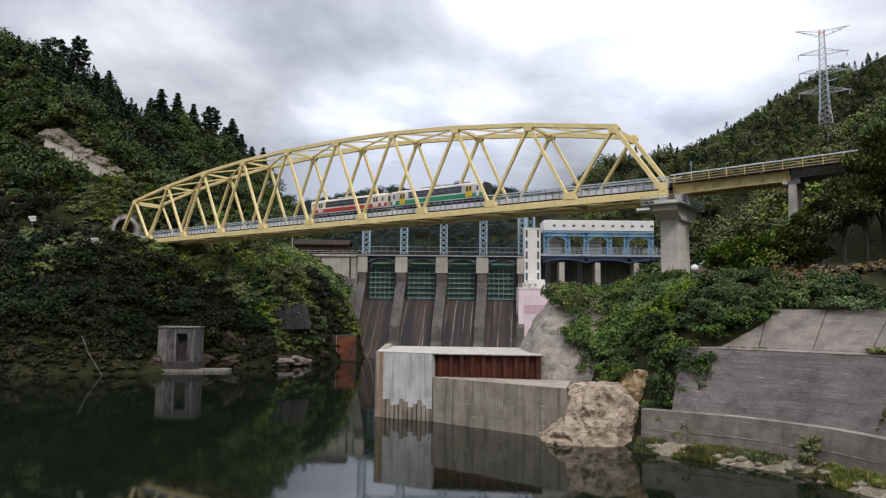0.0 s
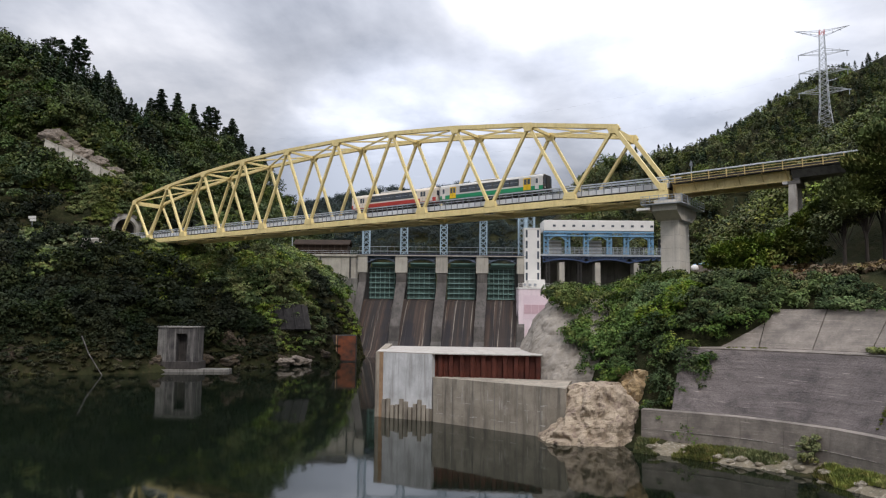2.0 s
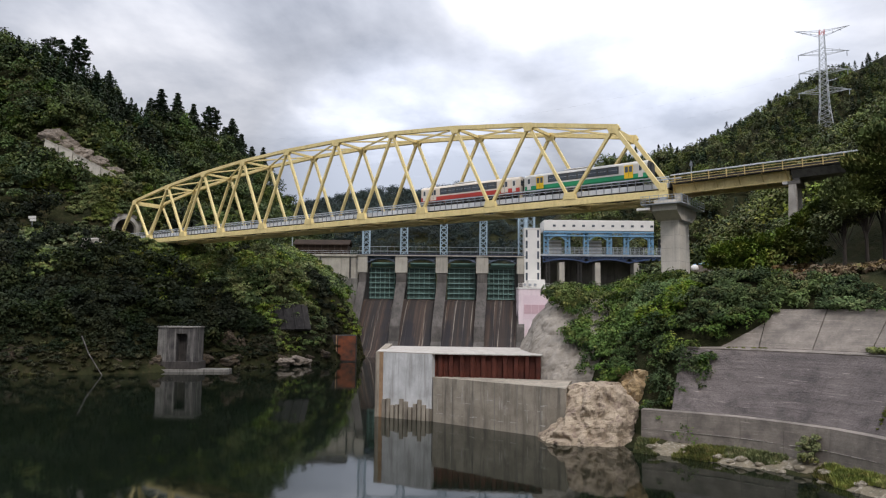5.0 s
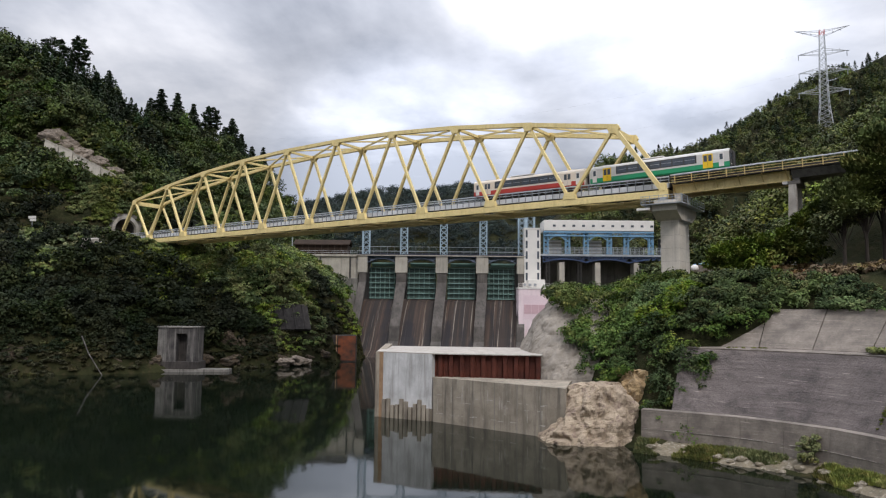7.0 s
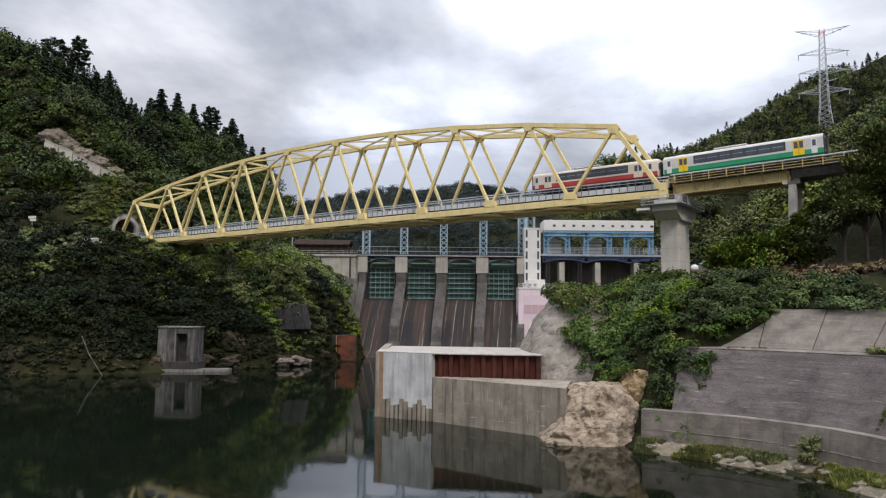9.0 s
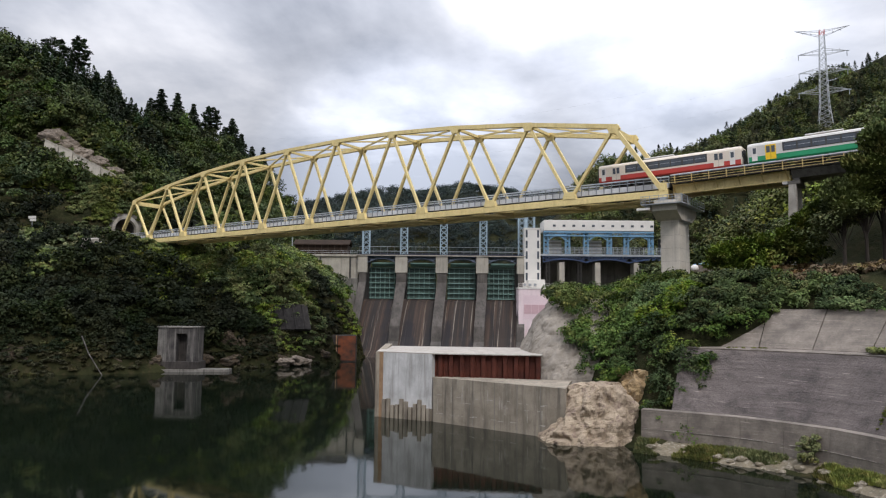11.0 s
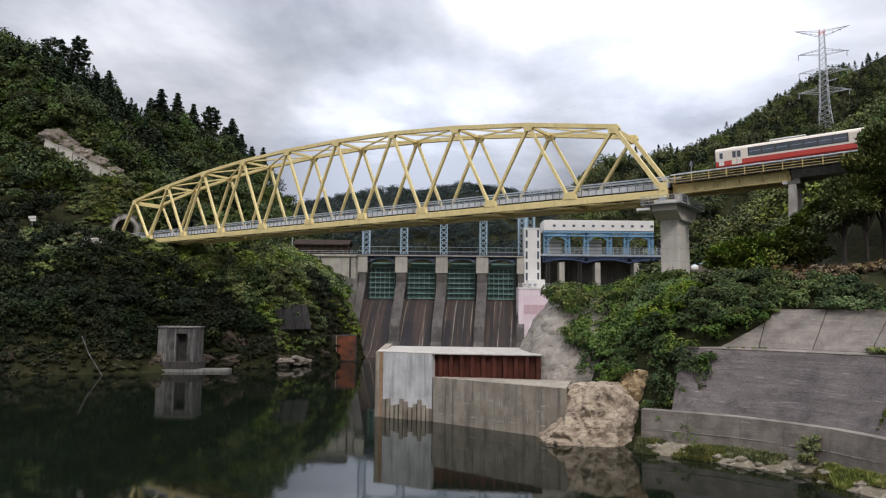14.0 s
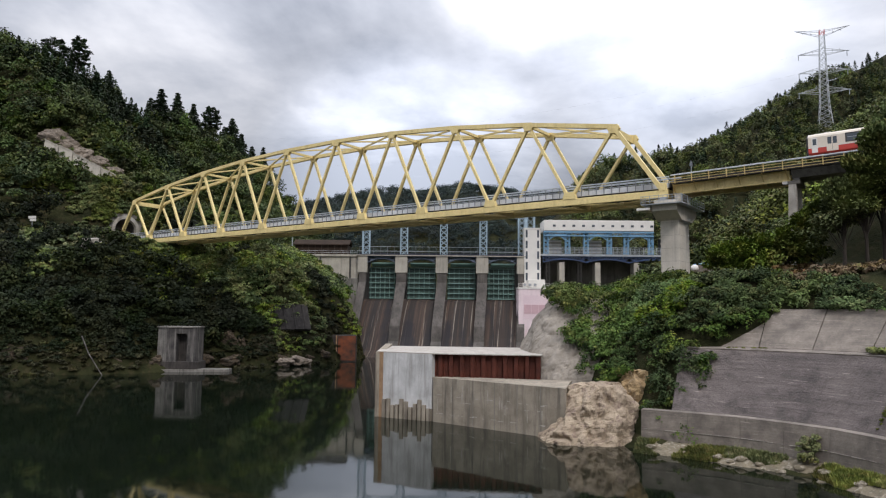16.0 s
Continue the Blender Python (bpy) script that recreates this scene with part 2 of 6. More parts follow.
def ground_height(x, y):
    x, y = np.asarray(x, float), np.asarray(y, float)
    u = side(LEFT_SHORE, x, y)
    v = -side(RIGHT_SHORE, x, y)
    rough = 2.2 * lumps(x, y, 17, 3) + 1.0 * lumps(x, y, 6, 4)
    # wooded hill on the far bank
    ua = u + 2.0 * lumps(x, y, 9, 8)
    a = np.interp(ua, [-6, 0, 2, 5, 12, 22, 30, 45, 60, 90, 130, 300], [-4, -0.2, 3, 6, 12, 21, 25, 30, 48, 84, 120, 230])
    # steeper, overgrown shoulder next to the dam
    a2 = np.interp(u, [-6, 0, 1.5, 5, 10, 18, 30, 60, 300], [-4, -0.2, 7, 15, 22, 26, 29, 48, 230])
    kd = np.clip((y - 150) / 16, 0, 1) * (x > -60)
    a = a * (1 - kd) + a2 * kd
    cap = np.interp(x, [-400, -170, -160, -152, -146, -140, -134, -128, -122, -116, -110, -104, -98, -91, -83, -74, -64, -50, -42, -31, -26, -20, -18], [190, 97, 93, 88, 89, 87.5, 80.5, 79, 78.5, 73, 62, 68, 75.5, 74, 81, 96, 88, 71, 53, 28, 19, 1, -2])
    cap2 = cap + np.clip((y - 190) * 0.2, 0, 6) - np.clip((y - 245) * 0.15, 0, 60)
    left = np.where(u > 0, np.minimum(a + rough * np.clip(u / 15, 0, 1), cap2 + rough * np.clip(cap2 / 30, 0, 1)), a)
    # bank with the bench and the hill behind it
    b = np.interp(v, [-8, -2.6, -1.2, 0, 1.8, 5, 9, 14, 15.5, 23, 26, 38, 80, 170, 320], [-4, -0.2, 0.35, 0.5, 1.2, 6.6, 11.2, 15.6, 16.3, 16.8, 18.2, 31, 70, 122, 200])
    # the bush slope beside the outlet is steeper
    steep = np.interp(v, [-6, 0, 1.5, 4, 8, 12, 26, 34, 60, 140, 320], [-4, -0.3, 3.5, 7.5, 12.2, 15.0, 16.9, 18.4, 40, 90, 170])
    k = np.clip((y - 60) / 8, 0, 1)
    right = b * (1 - k) + steep * k
    near_dam = np.interp(v, [-6, 0, 3, 10, 30, 40, 80, 140, 320], [-4, 0, 6, 14, 17, 22, 55, 95, 170])
    k = np.clip((y - 110) / 40, 0, 1)
    right = right * (1 - k) + near_dam * k
    capr = np.interp(x, [10, 25, 40, 63, 91, 109, 130, 150, 175, 192, 300], [0, 18, 45, 66, 70.5, 77.5, 89.5, 101, 118, 127, 186])
    back = np.clip((y - 206) * 0.9 + 16, 0, 500)
    right = np.where(y > 206, np.maximum(right, np.where(x > 20, back, 0)), right)
    right = np.minimum(right, np.where(y > 110, capr, 1e3)) + rough * np.clip((v - 40) / 20, 0, 1)
    # cutting at the tunnel mouth
    ax, ay = x - 29.53, y - 91.8
    along, across = ax * 0.8106 - ay * 0.5856, ax * 0.5856 + ay * 0.8106 - 3.6
    left = np.where((along > -143) & (along < -120) & (np.abs(across) < 6), np.minimum(left, EYE_Z + 15.2), left)
    # far range that closes the valley
    far = np.clip((y - 430) * 0.42 + 14 * lumps(x, y, 90, 5) + 6 * lumps(x, y, 35, 6), -4, None)
    ridge = np.interp(x / np.maximum(y, 1), [-0.5, -0.235, -0.201, -0.155, -0.098, -0.058, -0.042, -0.009, 0.03, 0.057, 0.115, 0.155, 0.19, 0.5], [110, 119, 130, 138, 147, 151, 145, 151, 156, 153, 146, 145, 149, 160])
    far = np.minimum(far, (ridge + 2.5 * lumps(x, y, 30, 19)) * np.clip(y / 790, 0, 1.0))
    z = np.maximum(np.maximum(left, right), -4)
    z = np.where(y > 430, np.maximum(z, far), z)
    # the reservoir's bed behind the dam
    z = np.where((y > 200) & (z < 14), 14.0, z)
    return z


def spread(lo, hi, step, far_out):
    core = list(np.arange(lo, hi + 0.01, step))
    out, s = [], step
    while (out[-1] if out else 0) < far_out:
        s *= 1.22
        out.append((out[-1] if out else 0) + s)
    return np.array([lo - o for o in out[::-1]] + core + [hi + o for o in out])


def make_ground():
    xs, ys = spread(-170, 190, 2.0, 3000), spread(30, 330, 2.0, 3000)
    gx, gy = np.meshgrid(xs, ys)
    gz = ground_height(gx, gy)
    nx, ny = len(xs), len(ys)
    co = np.stack([gx, gy, gz], -1).reshape(-1, 3)
    i = np.arange(nx * ny).reshape(ny, nx)
    faces = np.stack([i[:-1, :-1], i[:-1, 1:], i[1:, 1:], i[1:, :-1]], -1).reshape(-1, 4)
    ob = quads("ground", co, faces, M["soil"])
    ob.data.shade_smooth()
    tagged(ob, "dark leaf-covered soil of the steep valley sides", "ground", kind="structure")


def quads(name, co, faces, material):
    """A mesh of faces that all have the same number of corners."""
    k = faces.shape[1]
    me = bpy.data.meshes.new(name)
    me.vertices.add(len(co))
    me.vertices.foreach_set("co", np.ascontiguousarray(co, dtype=np.float32).ravel())
    n = len(faces)
    me.loops.add(n * k)
    me.loops.foreach_set("vertex_index", np.ascontiguousarray(faces, dtype=np.int32).ravel())
    me.polygons.add(n)
    me.polygons.foreach_set("loop_start", np.arange(0, n * k, k, dtype=np.int32))
    me.update(calc_edges=True)
    me.materials.append(material)
    return new(name, me)


make_ground()
bm = bmesh.new()
prism(bm, [(-600, -0.4), (-600, 0), (192, 0), (192, -0.4)], -500, 500)
tagged(mesh_object("water", bm, M["water"]), "still dark green river water below the dam", "water", kind="structure")


# ---- railway bridge ----
PANEL, WIDE, HIGH = 13.6365, 7.2, (10.2, 12.53, 14.15, 15.21, 15.66, 15.66, 15.21, 14.15, 12.53, 10.2)
BRIDGE = pose(29.53, 91.8, EYE_Z + 16.18, 0, 0, -35.85)


def make_truss():
    br = empty("truss_bridge", BRIDGE, "cream-yellow painted steel through-truss railway bridge over the river", "bridge")
    lo = [-PANEL * i for i in range(11)]
    hi = [(-PANEL * (i + 0.5), HIGH[i]) for i in range(10)]
    for y in (0.0, WIDE):
        bm = bmesh.new()
        box(bm, lo[-1] - 0.5, 0.6, y - 0.3, y + 0.3, -0.52, 0.45, 0.03)
        part("lower_chord", bm, M["yellow"], br)
        for (x0, z0), (x1, z1) in zip(hi[:-1], hi[1:]):
            part("top_chord", beam(bmesh.new(), (x0 + 0.12, y, z0), (x1 - 0.12, y, z1), 0.62, 0.64), M["yellow"], br)
        for i, (x, z) in enumerate(hi):
            for xl in (lo[i], lo[i + 1]):
                end = (i == 0 and xl == lo[0]) or (i == 9 and xl == lo[10])
                s = 0.7 if end else 0.5
                part("end_post" if end else "diagonal", beam(bmesh.new(), (xl, y, 0.3), (x, y, z - 0.1), s * 0.8, s, (0, 1, 0)), M["yellow"], br)
            bm = bmesh.new()
            prism(bm, [(x - 0.6, z + 0.28), (x - 0.9, z - 0.3), (x - 0.55, z - 0.95), (x + 0.55, z - 0.95), (x + 0.9, z - 0.3), (x + 0.6, z + 0.28)], y - 0.32, y + 0.32, "y")
            part("gusset", bm, M["yellow"], br)
        for x in lo:
            bm = bmesh.new()
            e = 0.45 if x in (lo[0], lo[-1]) else 1.0
            prism(bm, [(x - 1.05 * e, 0.4), (x - 0.78 * e, 1.45), (x + 0.78 * e, 1.45), (x + 1.05 * e, 0.4)], y - 0.37, y + 0.37, "y")
            part("gusset", bm, M["yellow"], br)
    for i, (x, z) in enumerate(hi):
        s = 0.95 if i in (0, 9) else 0.45
        part("top_strut", beam(bmesh.new(), (x, 0.3, z - (0.5 if s > 0.5 else 0.1)), (x, WIDE - 0.3, z - (0.5 if s > 0.5 else 0.1)), 0.35, s), M["yellow"], br)
    for (x0, z0), (x1, z1) in zip(hi[:-1], hi[1:]):
        xm, zm = (x0 + x1) / 2, (z0 + z1) / 2
        for p, q in (((x0, 0.3, z0), (xm, WIDE / 2, zm)), ((x0, WIDE - 0.3, z0), (xm, WIDE / 2, zm)), ((x1, 0.3, z1), (xm, WIDE / 2, zm)), ((x1, WIDE - 0.3, z1), (xm, WIDE / 2, zm))):
            part("top_brace", beam(bmesh.new(), p, q, 0.26, 0.26), M["yellow"], br)
    for x in lo:
        part("floor_beam", box(bmesh.new(), x - 0.2, x + 0.2, 0.35, WIDE - 0.35, -0.45, 0.84), M["yellow2"], br)
    for x0, x1 in zip(lo[:-1], lo[1:]):
        part("bottom_brace", beam(bmesh.new(), (x0, 0.3, -0.3), (x1, WIDE - 0.3, -0.3), 0.34, 0.26), M["yellow"], br)
        part("bottom_brace", beam(bmesh.new(), (x0, WIDE - 0.3, -0.34), (x1, 0.3, -0.34), 0.34, 0.26), M["yellow"], br)
    for y in (WIDE / 2 - 1.0, WIDE / 2 + 1.0):
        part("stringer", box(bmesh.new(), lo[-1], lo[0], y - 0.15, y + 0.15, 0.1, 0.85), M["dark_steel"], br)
    x0, x1 = lo[-1] - 1, 0.5
    cuts = [x0, -60, -30, -20, -10, 0.5]
    for a, b in zip(cuts[:-1], cuts[1:]):
        za, zb = track_height(a), track_height(b)
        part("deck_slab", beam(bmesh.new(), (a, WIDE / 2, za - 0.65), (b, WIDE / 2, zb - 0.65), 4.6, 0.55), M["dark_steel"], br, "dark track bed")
        for y in (WIDE / 2 - 0.53, WIDE / 2 + 0.53):
            part("rail", beam(bmesh.new(), (a, y, za - 0.19), (b, y, zb - 0.19), 0.07, 0.38), M["dark_steel"], br)
    for y, s in ((1.0, -1), (WIDE - 1.0, 1)):
        part("parapet", box(bmesh.new(), x0, x1, y - 0.1, y + 0.1, 0.88, 1.6), M["deck_grey"], br, "pale grey parapet panel")
        yy = y - 0.15 if s < 0 else y + 0.15
        top = 2.42 if s < 0 else 3.2
        bm = bmesh.new()
        beam(bm, (x0, yy, top), (x1, yy, top), 0.14, 0.15)
        beam(bm, (x0, yy, top - 0.42), (x1, yy, top - 0.42), 0.05, 0.06)
        rl = part("railing", bm, M["steel_pale"], br, "pale grey steel handrail")
        me = bpy.data.meshes.new("post")
        bm = bmesh.new()
        box(bm, -0.05, 0.05, -0.05, 0.05, 0, top - 0.9)
        bm.to_mesh(me)
        bm.free()
        me.materials.append(M["dark_rail"])
        n = int((x1 - x0) / 1.15)
        for i in range(n + 1):
            shared("post", me, rl, pose(x0 + (x1 - x0) * i / n, yy, 0.9))


def track_height(s):
    """Height of the rail's top over the truss's chord line, along the bridge."""
    return float(np.interp(s, [-150, -30, -20, -10, 0, 6, 19, 45], [1.8, 1.8, 1.82, 1.88, 2.0, 2.2, 2.62, 3.2]))


make_truss()


# ---- viaduct and piers ----
def make_viaduct():
    vd = empty("approach_viaduct", BRIDGE @ pose(0, 0, -0.2, 0, -1.5, 0), "ochre plate-girder railway viaduct with steel handrails", "viaduct")
    x0, x1 = 0.75, 15.2
    for y in (WIDE / 2 - 1.7, WIDE / 2 + 1.7):
        bm = bmesh.new()
        box(bm, x0, x1, y - 0.06, y + 0.06, 0.3, 1.45)
        box(bm, x0, x1, y - 0.25, y + 0.25, 0.22, 0.3)
        box(bm, x0, x1, y - 0.25, y + 0.25, 1.45, 1.55)
        part("girder", bm, M["yellow"], vd)
        for i in range(12):
            xx = x0 + 0.1 + i * (x1 - x0 - 0.2) / 11
            part("stiffener", box(bmesh.new(), xx - 0.03, xx + 0.03, y - 0.14, y + 0.14, 0.302, 1.448), M["yellow"], vd)
    for i in range(6):
        xx = x0 + 0.3 + i * (x1 - x0 - 0.6) / 5
        part("bracket", beam(bmesh.new(), (xx, 1.85, 0.55), (xx, 0.85, 1.5), 0.1, 0.12), M["yellow2"], vd)
        part("cross_frame", box(bmesh.new(), xx - 0.06, xx + 0.06, WIDE / 2 - 1.6, WIDE / 2 + 1.6, 0.4, 0.7), M["yellow2"], vd)
    # second span, darker concrete, running into the trees
    bm = bmesh.new()
    prism(bm, [(1.8, 0.55), (1.2, 1.35), (1.2, 1.6), (6.0, 1.6), (6.0, 1.35), (5.4, 0.55)], 15.4, 40)
    part("concrete_span", bm, M["dark_concrete"], vd, "dark weathered concrete span")
    bm = bmesh.new()
    box(bm, 0.65, 40, 1.9, WIDE - 1.9, 1.6, 2.05)
    box(bm, 0.65, 40, 0.8, WIDE - 0.8, 1.56, 1.62)
    part("deck_slab", bm, M["dark_steel"], vd, "dark track bed")
    for y in (WIDE / 2 - 0.53, WIDE / 2 + 0.53):
        part("rail", box(bmesh.new(), 0.65, 40, y - 0.035, y + 0.035, 2.05, 2.44), M["dark_steel"], vd)
    for y in (0.8, WIDE - 0.8):
        bm = bmesh.new()
        for z in (1.72, 2.05, 2.38):
            beam(bm, (0.8, y, z), (40, y, z), 0.06, 0.06)
        rl = part("railing", bm, M["yellow2"], vd, "ochre steel railing under a pale cable trough")
        part("cable_trough", box(bmesh.new(), 0.8, 40, y - 0.12, y + 0.12, 2.64, 2.8, 0.02), M["deck_grey"], rl, "pale grey cable trough")
        me = bpy.data.meshes.new("post")
        bm = bmesh.new()
        box(bm, -0.055, 0.055, -0.05, 0.05, -0.45, 0.64)
        bm.to_mesh(me)
        bm.free()
        me.materials.append(M["yellow2"])
        for i in range(18):
            shared("post", me, rl, pose(1.4 + i * 2.2, y - (0.09 if y < 3 else -0.09), 2.0))


def make_main_pier():
    pr = empty("bridge_pier", BRIDGE, "tall grey concrete bridge pier with a flared head", "pier")
    zb = 15.5 - EYE_Z - 16.18
    bm = bmesh.new()
    box(bm, -0.95, 1.6, 1.3, WIDE - 1.3, zb, -3.3, 0.12)
    part("shaft", bm, M["concrete"], pr)
    for k in range(5):
        z = zb + 1.6 + k * 1.75
        part("cast_joint", box(bmesh.new(), -0.953, 1.603, 1.297, WIDE - 1.297, z, z + 0.035), M["pier_old"], pr)
    bm = bmesh.new()
    prism(bm, [(-0.9, -2.4), (1.3, -3.5), (WIDE - 1.3, -3.5), (WIDE + 0.9, -2.4), (WIDE + 0.9, -1.5), (-0.9, -1.5)], -1.35, 2.0)
    part("head", bm, M["concrete"], pr)
    bm = bmesh.new()
    box(bm, -1.1, 1.9, -0.5, WIDE + 0.5, -1.5, -0.9, 0.05)
    part("bearing_shelf", bm, M["concrete"], pr)
    for x in (0.0, 1.4):
        for y in (0.0, WIDE):
            yy = y if x < 1 else WIDE / 2 + (1.7 if y > 1 else -1.7)
            part("bearing", box(bmesh.new(), x - 0.4, x + 0.4, yy - 0.4, yy + 0.4, -0.9, -0.5 if x < 1 else 0.04, 0.04), M["steel_grey"] if x < 1 else M["concrete"], pr)
    # walkway round the head
    bm = bmesh.new()
    box(bm, -2.5, 2.9, -1.7, -0.92, -1.62, -1.5)
    box(bm, 2.02, 2.9, -0.92, WIDE + 1.6, -1.62, -1.5)
    box(bm, -2.5, -1.37, -0.92, WIDE + 1.6, -1.62, -1.5)
    part("walkway", bm, M["steel_grey"], pr, "grey steel walkway")
    part("service_tray", box(bmesh.new(), -3.2, -1.4, -1.5, 0.5, -2.3, -1.95, 0.05), M["white"], pr, "white service tray")
    bm = bmesh.new()
    for z in (-0.45, -0.8, -1.15):
        beam(bm, (-2.5, -1.68, z), (2.9, -1.68, z), 0.05, 0.06)
        beam(bm, (2.88, -1.68, z), (2.88, WIDE + 1.6, z), 0.05, 0.06)
        beam(bm, (-2.48, -1.68, z), (-2.48, WIDE + 1.6, z), 0.05, 0.06)
    rl = part("railing", bm, M["steel_grey"], pr, "grey pier-head handrail")
    me = bpy.data.meshes.new("post")
    bm = bmesh.new()
    box(bm, -0.03, 0.03, -0.03, 0.03, 0, 1.1)
    bm.to_mesh(me)
    bm.free()
    me.materials.append(M["steel_grey"])
    for i in range(10):
        shared("post", me, rl, pose(-2.5 + i * 5.4 / 9, -1.68, -1.5))
        shared("post", me, rl, pose(2.88, -1.2 + i * (WIDE + 2.8) / 9, -1.5))
    # slender second pier
    p2 = empty("viaduct_pier", BRIDGE, "slender grey concrete trestle pier under the viaduct", "pier")
    bm = bmesh.new()
    box(bm, 14.9, 16.3, 1.5, WIDE - 1.5, -0.05, 0.4, 0.05)
    box(bm, 15.5, 16.2, 1.7, WIDE - 1.7, 0.4, 0.75)
    part("crosshead", bm, M["dark_concrete"], p2)
    foot = 14.0 - EYE_Z - 16.18
    for y, lean in ((1.9, -0.9), (WIDE - 1.9, 0.9)):
        bm = bmesh.new()
        top = [(15.0, y - 0.45), (15.85, y - 0.45), (15.85, y + 0.45), (15.0, y + 0.45)]
        hi_ = [bm.verts.new((x, yy, -0.05)) for x, yy in top]
        lo_ = [bm.verts.new((15.3 + (x - 15.4) * 1.4, y + lean + (yy - y) * 1.35, foot)) for x, yy in top]
        for k in range(4):
            bm.faces.new((lo_[k], lo_[(k + 1) % 4], hi_[(k + 1) % 4], hi_[k]))
        bm.faces.new(lo_[::-1])
        bm.faces.new(hi_)
        bmesh.ops.recalc_face_normals(bm, faces=bm.faces)
        part("leg", bm, M["pier_old"], p2)
    part("bearing", box(bmesh.new(), 14.3, 14.88, WIDE / 2 - 2.0, WIDE / 2 - 1.3, 0.06, 0.4), M["white"], p2)


M["white"] = mat("white_wall_paint", (0.72, 0.69, 0.64), (0.63, 0.605, 0.56), rough=0.6, scale=0.3, bump=0.05, streak=0.2, c3=(0.55, 0.53, 0.5))
M["dark_concrete"] = mat("weathered_dark_concrete", (0.24, 0.225, 0.2), (0.13, 0.12, 0.105), rough=0.9, scale=0.3, streak=0.7, c3=(0.05, 0.047, 0.042))
sg = empty("signal_post", BRIDGE @ pose(1.6, WIDE + 0.3, 1.5), "thin grey signal post at the end of the truss", "post")
part("shaft", rod(bmesh.new(), (0, 0, 0), (0, 0, 4.2), 0.06, 8), M["steel_grey"], sg)
part("plate", box(bmesh.new(), -0.2, 0.2, -0.08, -0.05, 3.4, 3.9), M["dark_rail"], sg)
make_viaduct()
make_main_pier()


# abutment and tunnel mouth at the far end of the bridge


def make_tunnel():
    tn = empty("tunnel_portal", BRIDGE, "dark stone tunnel mouth at the bridge end", "tunnel", kind="structure")
    ring = []
    for i in range(17):
        t = math.pi * i / 16
        ring.append((math.cos(t), math.sin(t)))
    for name, r0, r1, x0, x1, key in (("arch_ring", 2.8, 3.7, -140.6, -139.6, "pier_old"), ("bore", 2.65, 2.78, -142.6, -140.55, "dark_steel")):
        bm = bmesh.new()
        vs = []
        for x in (x0, x1):
            for r in (r0, r1):
                vs.append([bm.verts.new((x, WIDE / 2 + r * c, 4.2 + r * s)) for c, s in [(1, -2.2 / r * 1.0)] + ring + [(-1, -2.2 / r * 1.0)]])
        n = len(vs[0])
        for i in range(n - 1):
            for a, b in ((0, 1), (1, 3), (3, 2), (2, 0)):
                bm.faces.new((vs[a][i], vs[a][i + 1], vs[b][i + 1], vs[b][i]))
        bmesh.ops.recalc_face_normals(bm, faces=bm.faces)
        part(name, bm, M[key], tn)
    # Dark sheet added close behind the mouth, painting the tunnel's unlit depth.
    part("dark_bore_stop", box(bmesh.new(), -142.7, -142.4, WIDE / 2 - 2.75, WIDE / 2 + 2.75, 1.9, 7.0), M["dark_steel"], tn)
    for y0, y1, zt in ((-1.6, 0.6, 7.0), (WIDE - 0.6, WIDE + 1.6, 7.0)):
        part("wing_wall", box(bmesh.new(), -140.5, -139.7, y0, y1, -3, zt, 0.06), M["dark_concrete"], tn)
    part("head_wall", box(bmesh.new(), -140.45, -139.75, 0.6, WIDE - 0.6, 7.3, 8.3, 0.04), M["dark_concrete"], tn)
    ab = empty("abutment", BRIDGE, "pale concrete abutment block under the bridge end", "abutment")
    part("block", box(bmesh.new(), -142.2, -136.0, -0.8, WIDE + 0.8, -6.5, -0.7, 0.1), M["concrete"], ab)
    part("backwall", box(bmesh.new(), -142.0, -138.6, -1.6, WIDE + 1.6, -0.7, 1.3, 0.08), M["concrete"], ab)


make_tunnel()


# ---- train ----
def glass_mat():
    m = mat("tinted_window_glass", (0.085, 0.1, 0.12), (0.06, 0.07, 0.085), rough=0.06, scale=0.5, bump=0)
    return m


M["glass"] = glass_mat()
M["car_white"] = mat("silver_white_car_paint", (0.62, 0.6, 0.56), (0.54, 0.52, 0.48), rough=0.35, scale=0.4, bump=0.02)
M["car_cream"] = mat("cream_car_paint", (0.74, 0.65, 0.54), (0.66, 0.58, 0.48), rough=0.4, scale=0.4, bump=0.02)
M["car_green"] = mat("green_band_paint", (0.015, 0.3, 0.13), (0.012, 0.24, 0.1), rough=0.4, scale=0.4, bump=0.02)
M["car_red"] = mat("vermilion_band_paint", (0.5, 0.05, 0.034), (0.42, 0.04, 0.028), rough=0.4, scale=0.4, bump=0.02)
M["car_yellow"] = mat("yellow_door_paint", (0.85, 0.55, 0.01), (0.75, 0.48, 0.01), rough=0.4, scale=0.4, bump=0.02)
M["roof_grey"] = mat("beige_grey_car_roof", (0.52, 0.48, 0.42), (0.4, 0.37, 0.33), rough=0.6, scale=0.5, bump=0.05)
M["under"] = mat("dark_underframe", (0.05, 0.048, 0.045), (0.03, 0.028, 0.026), rough=0.7, scale=1.5)


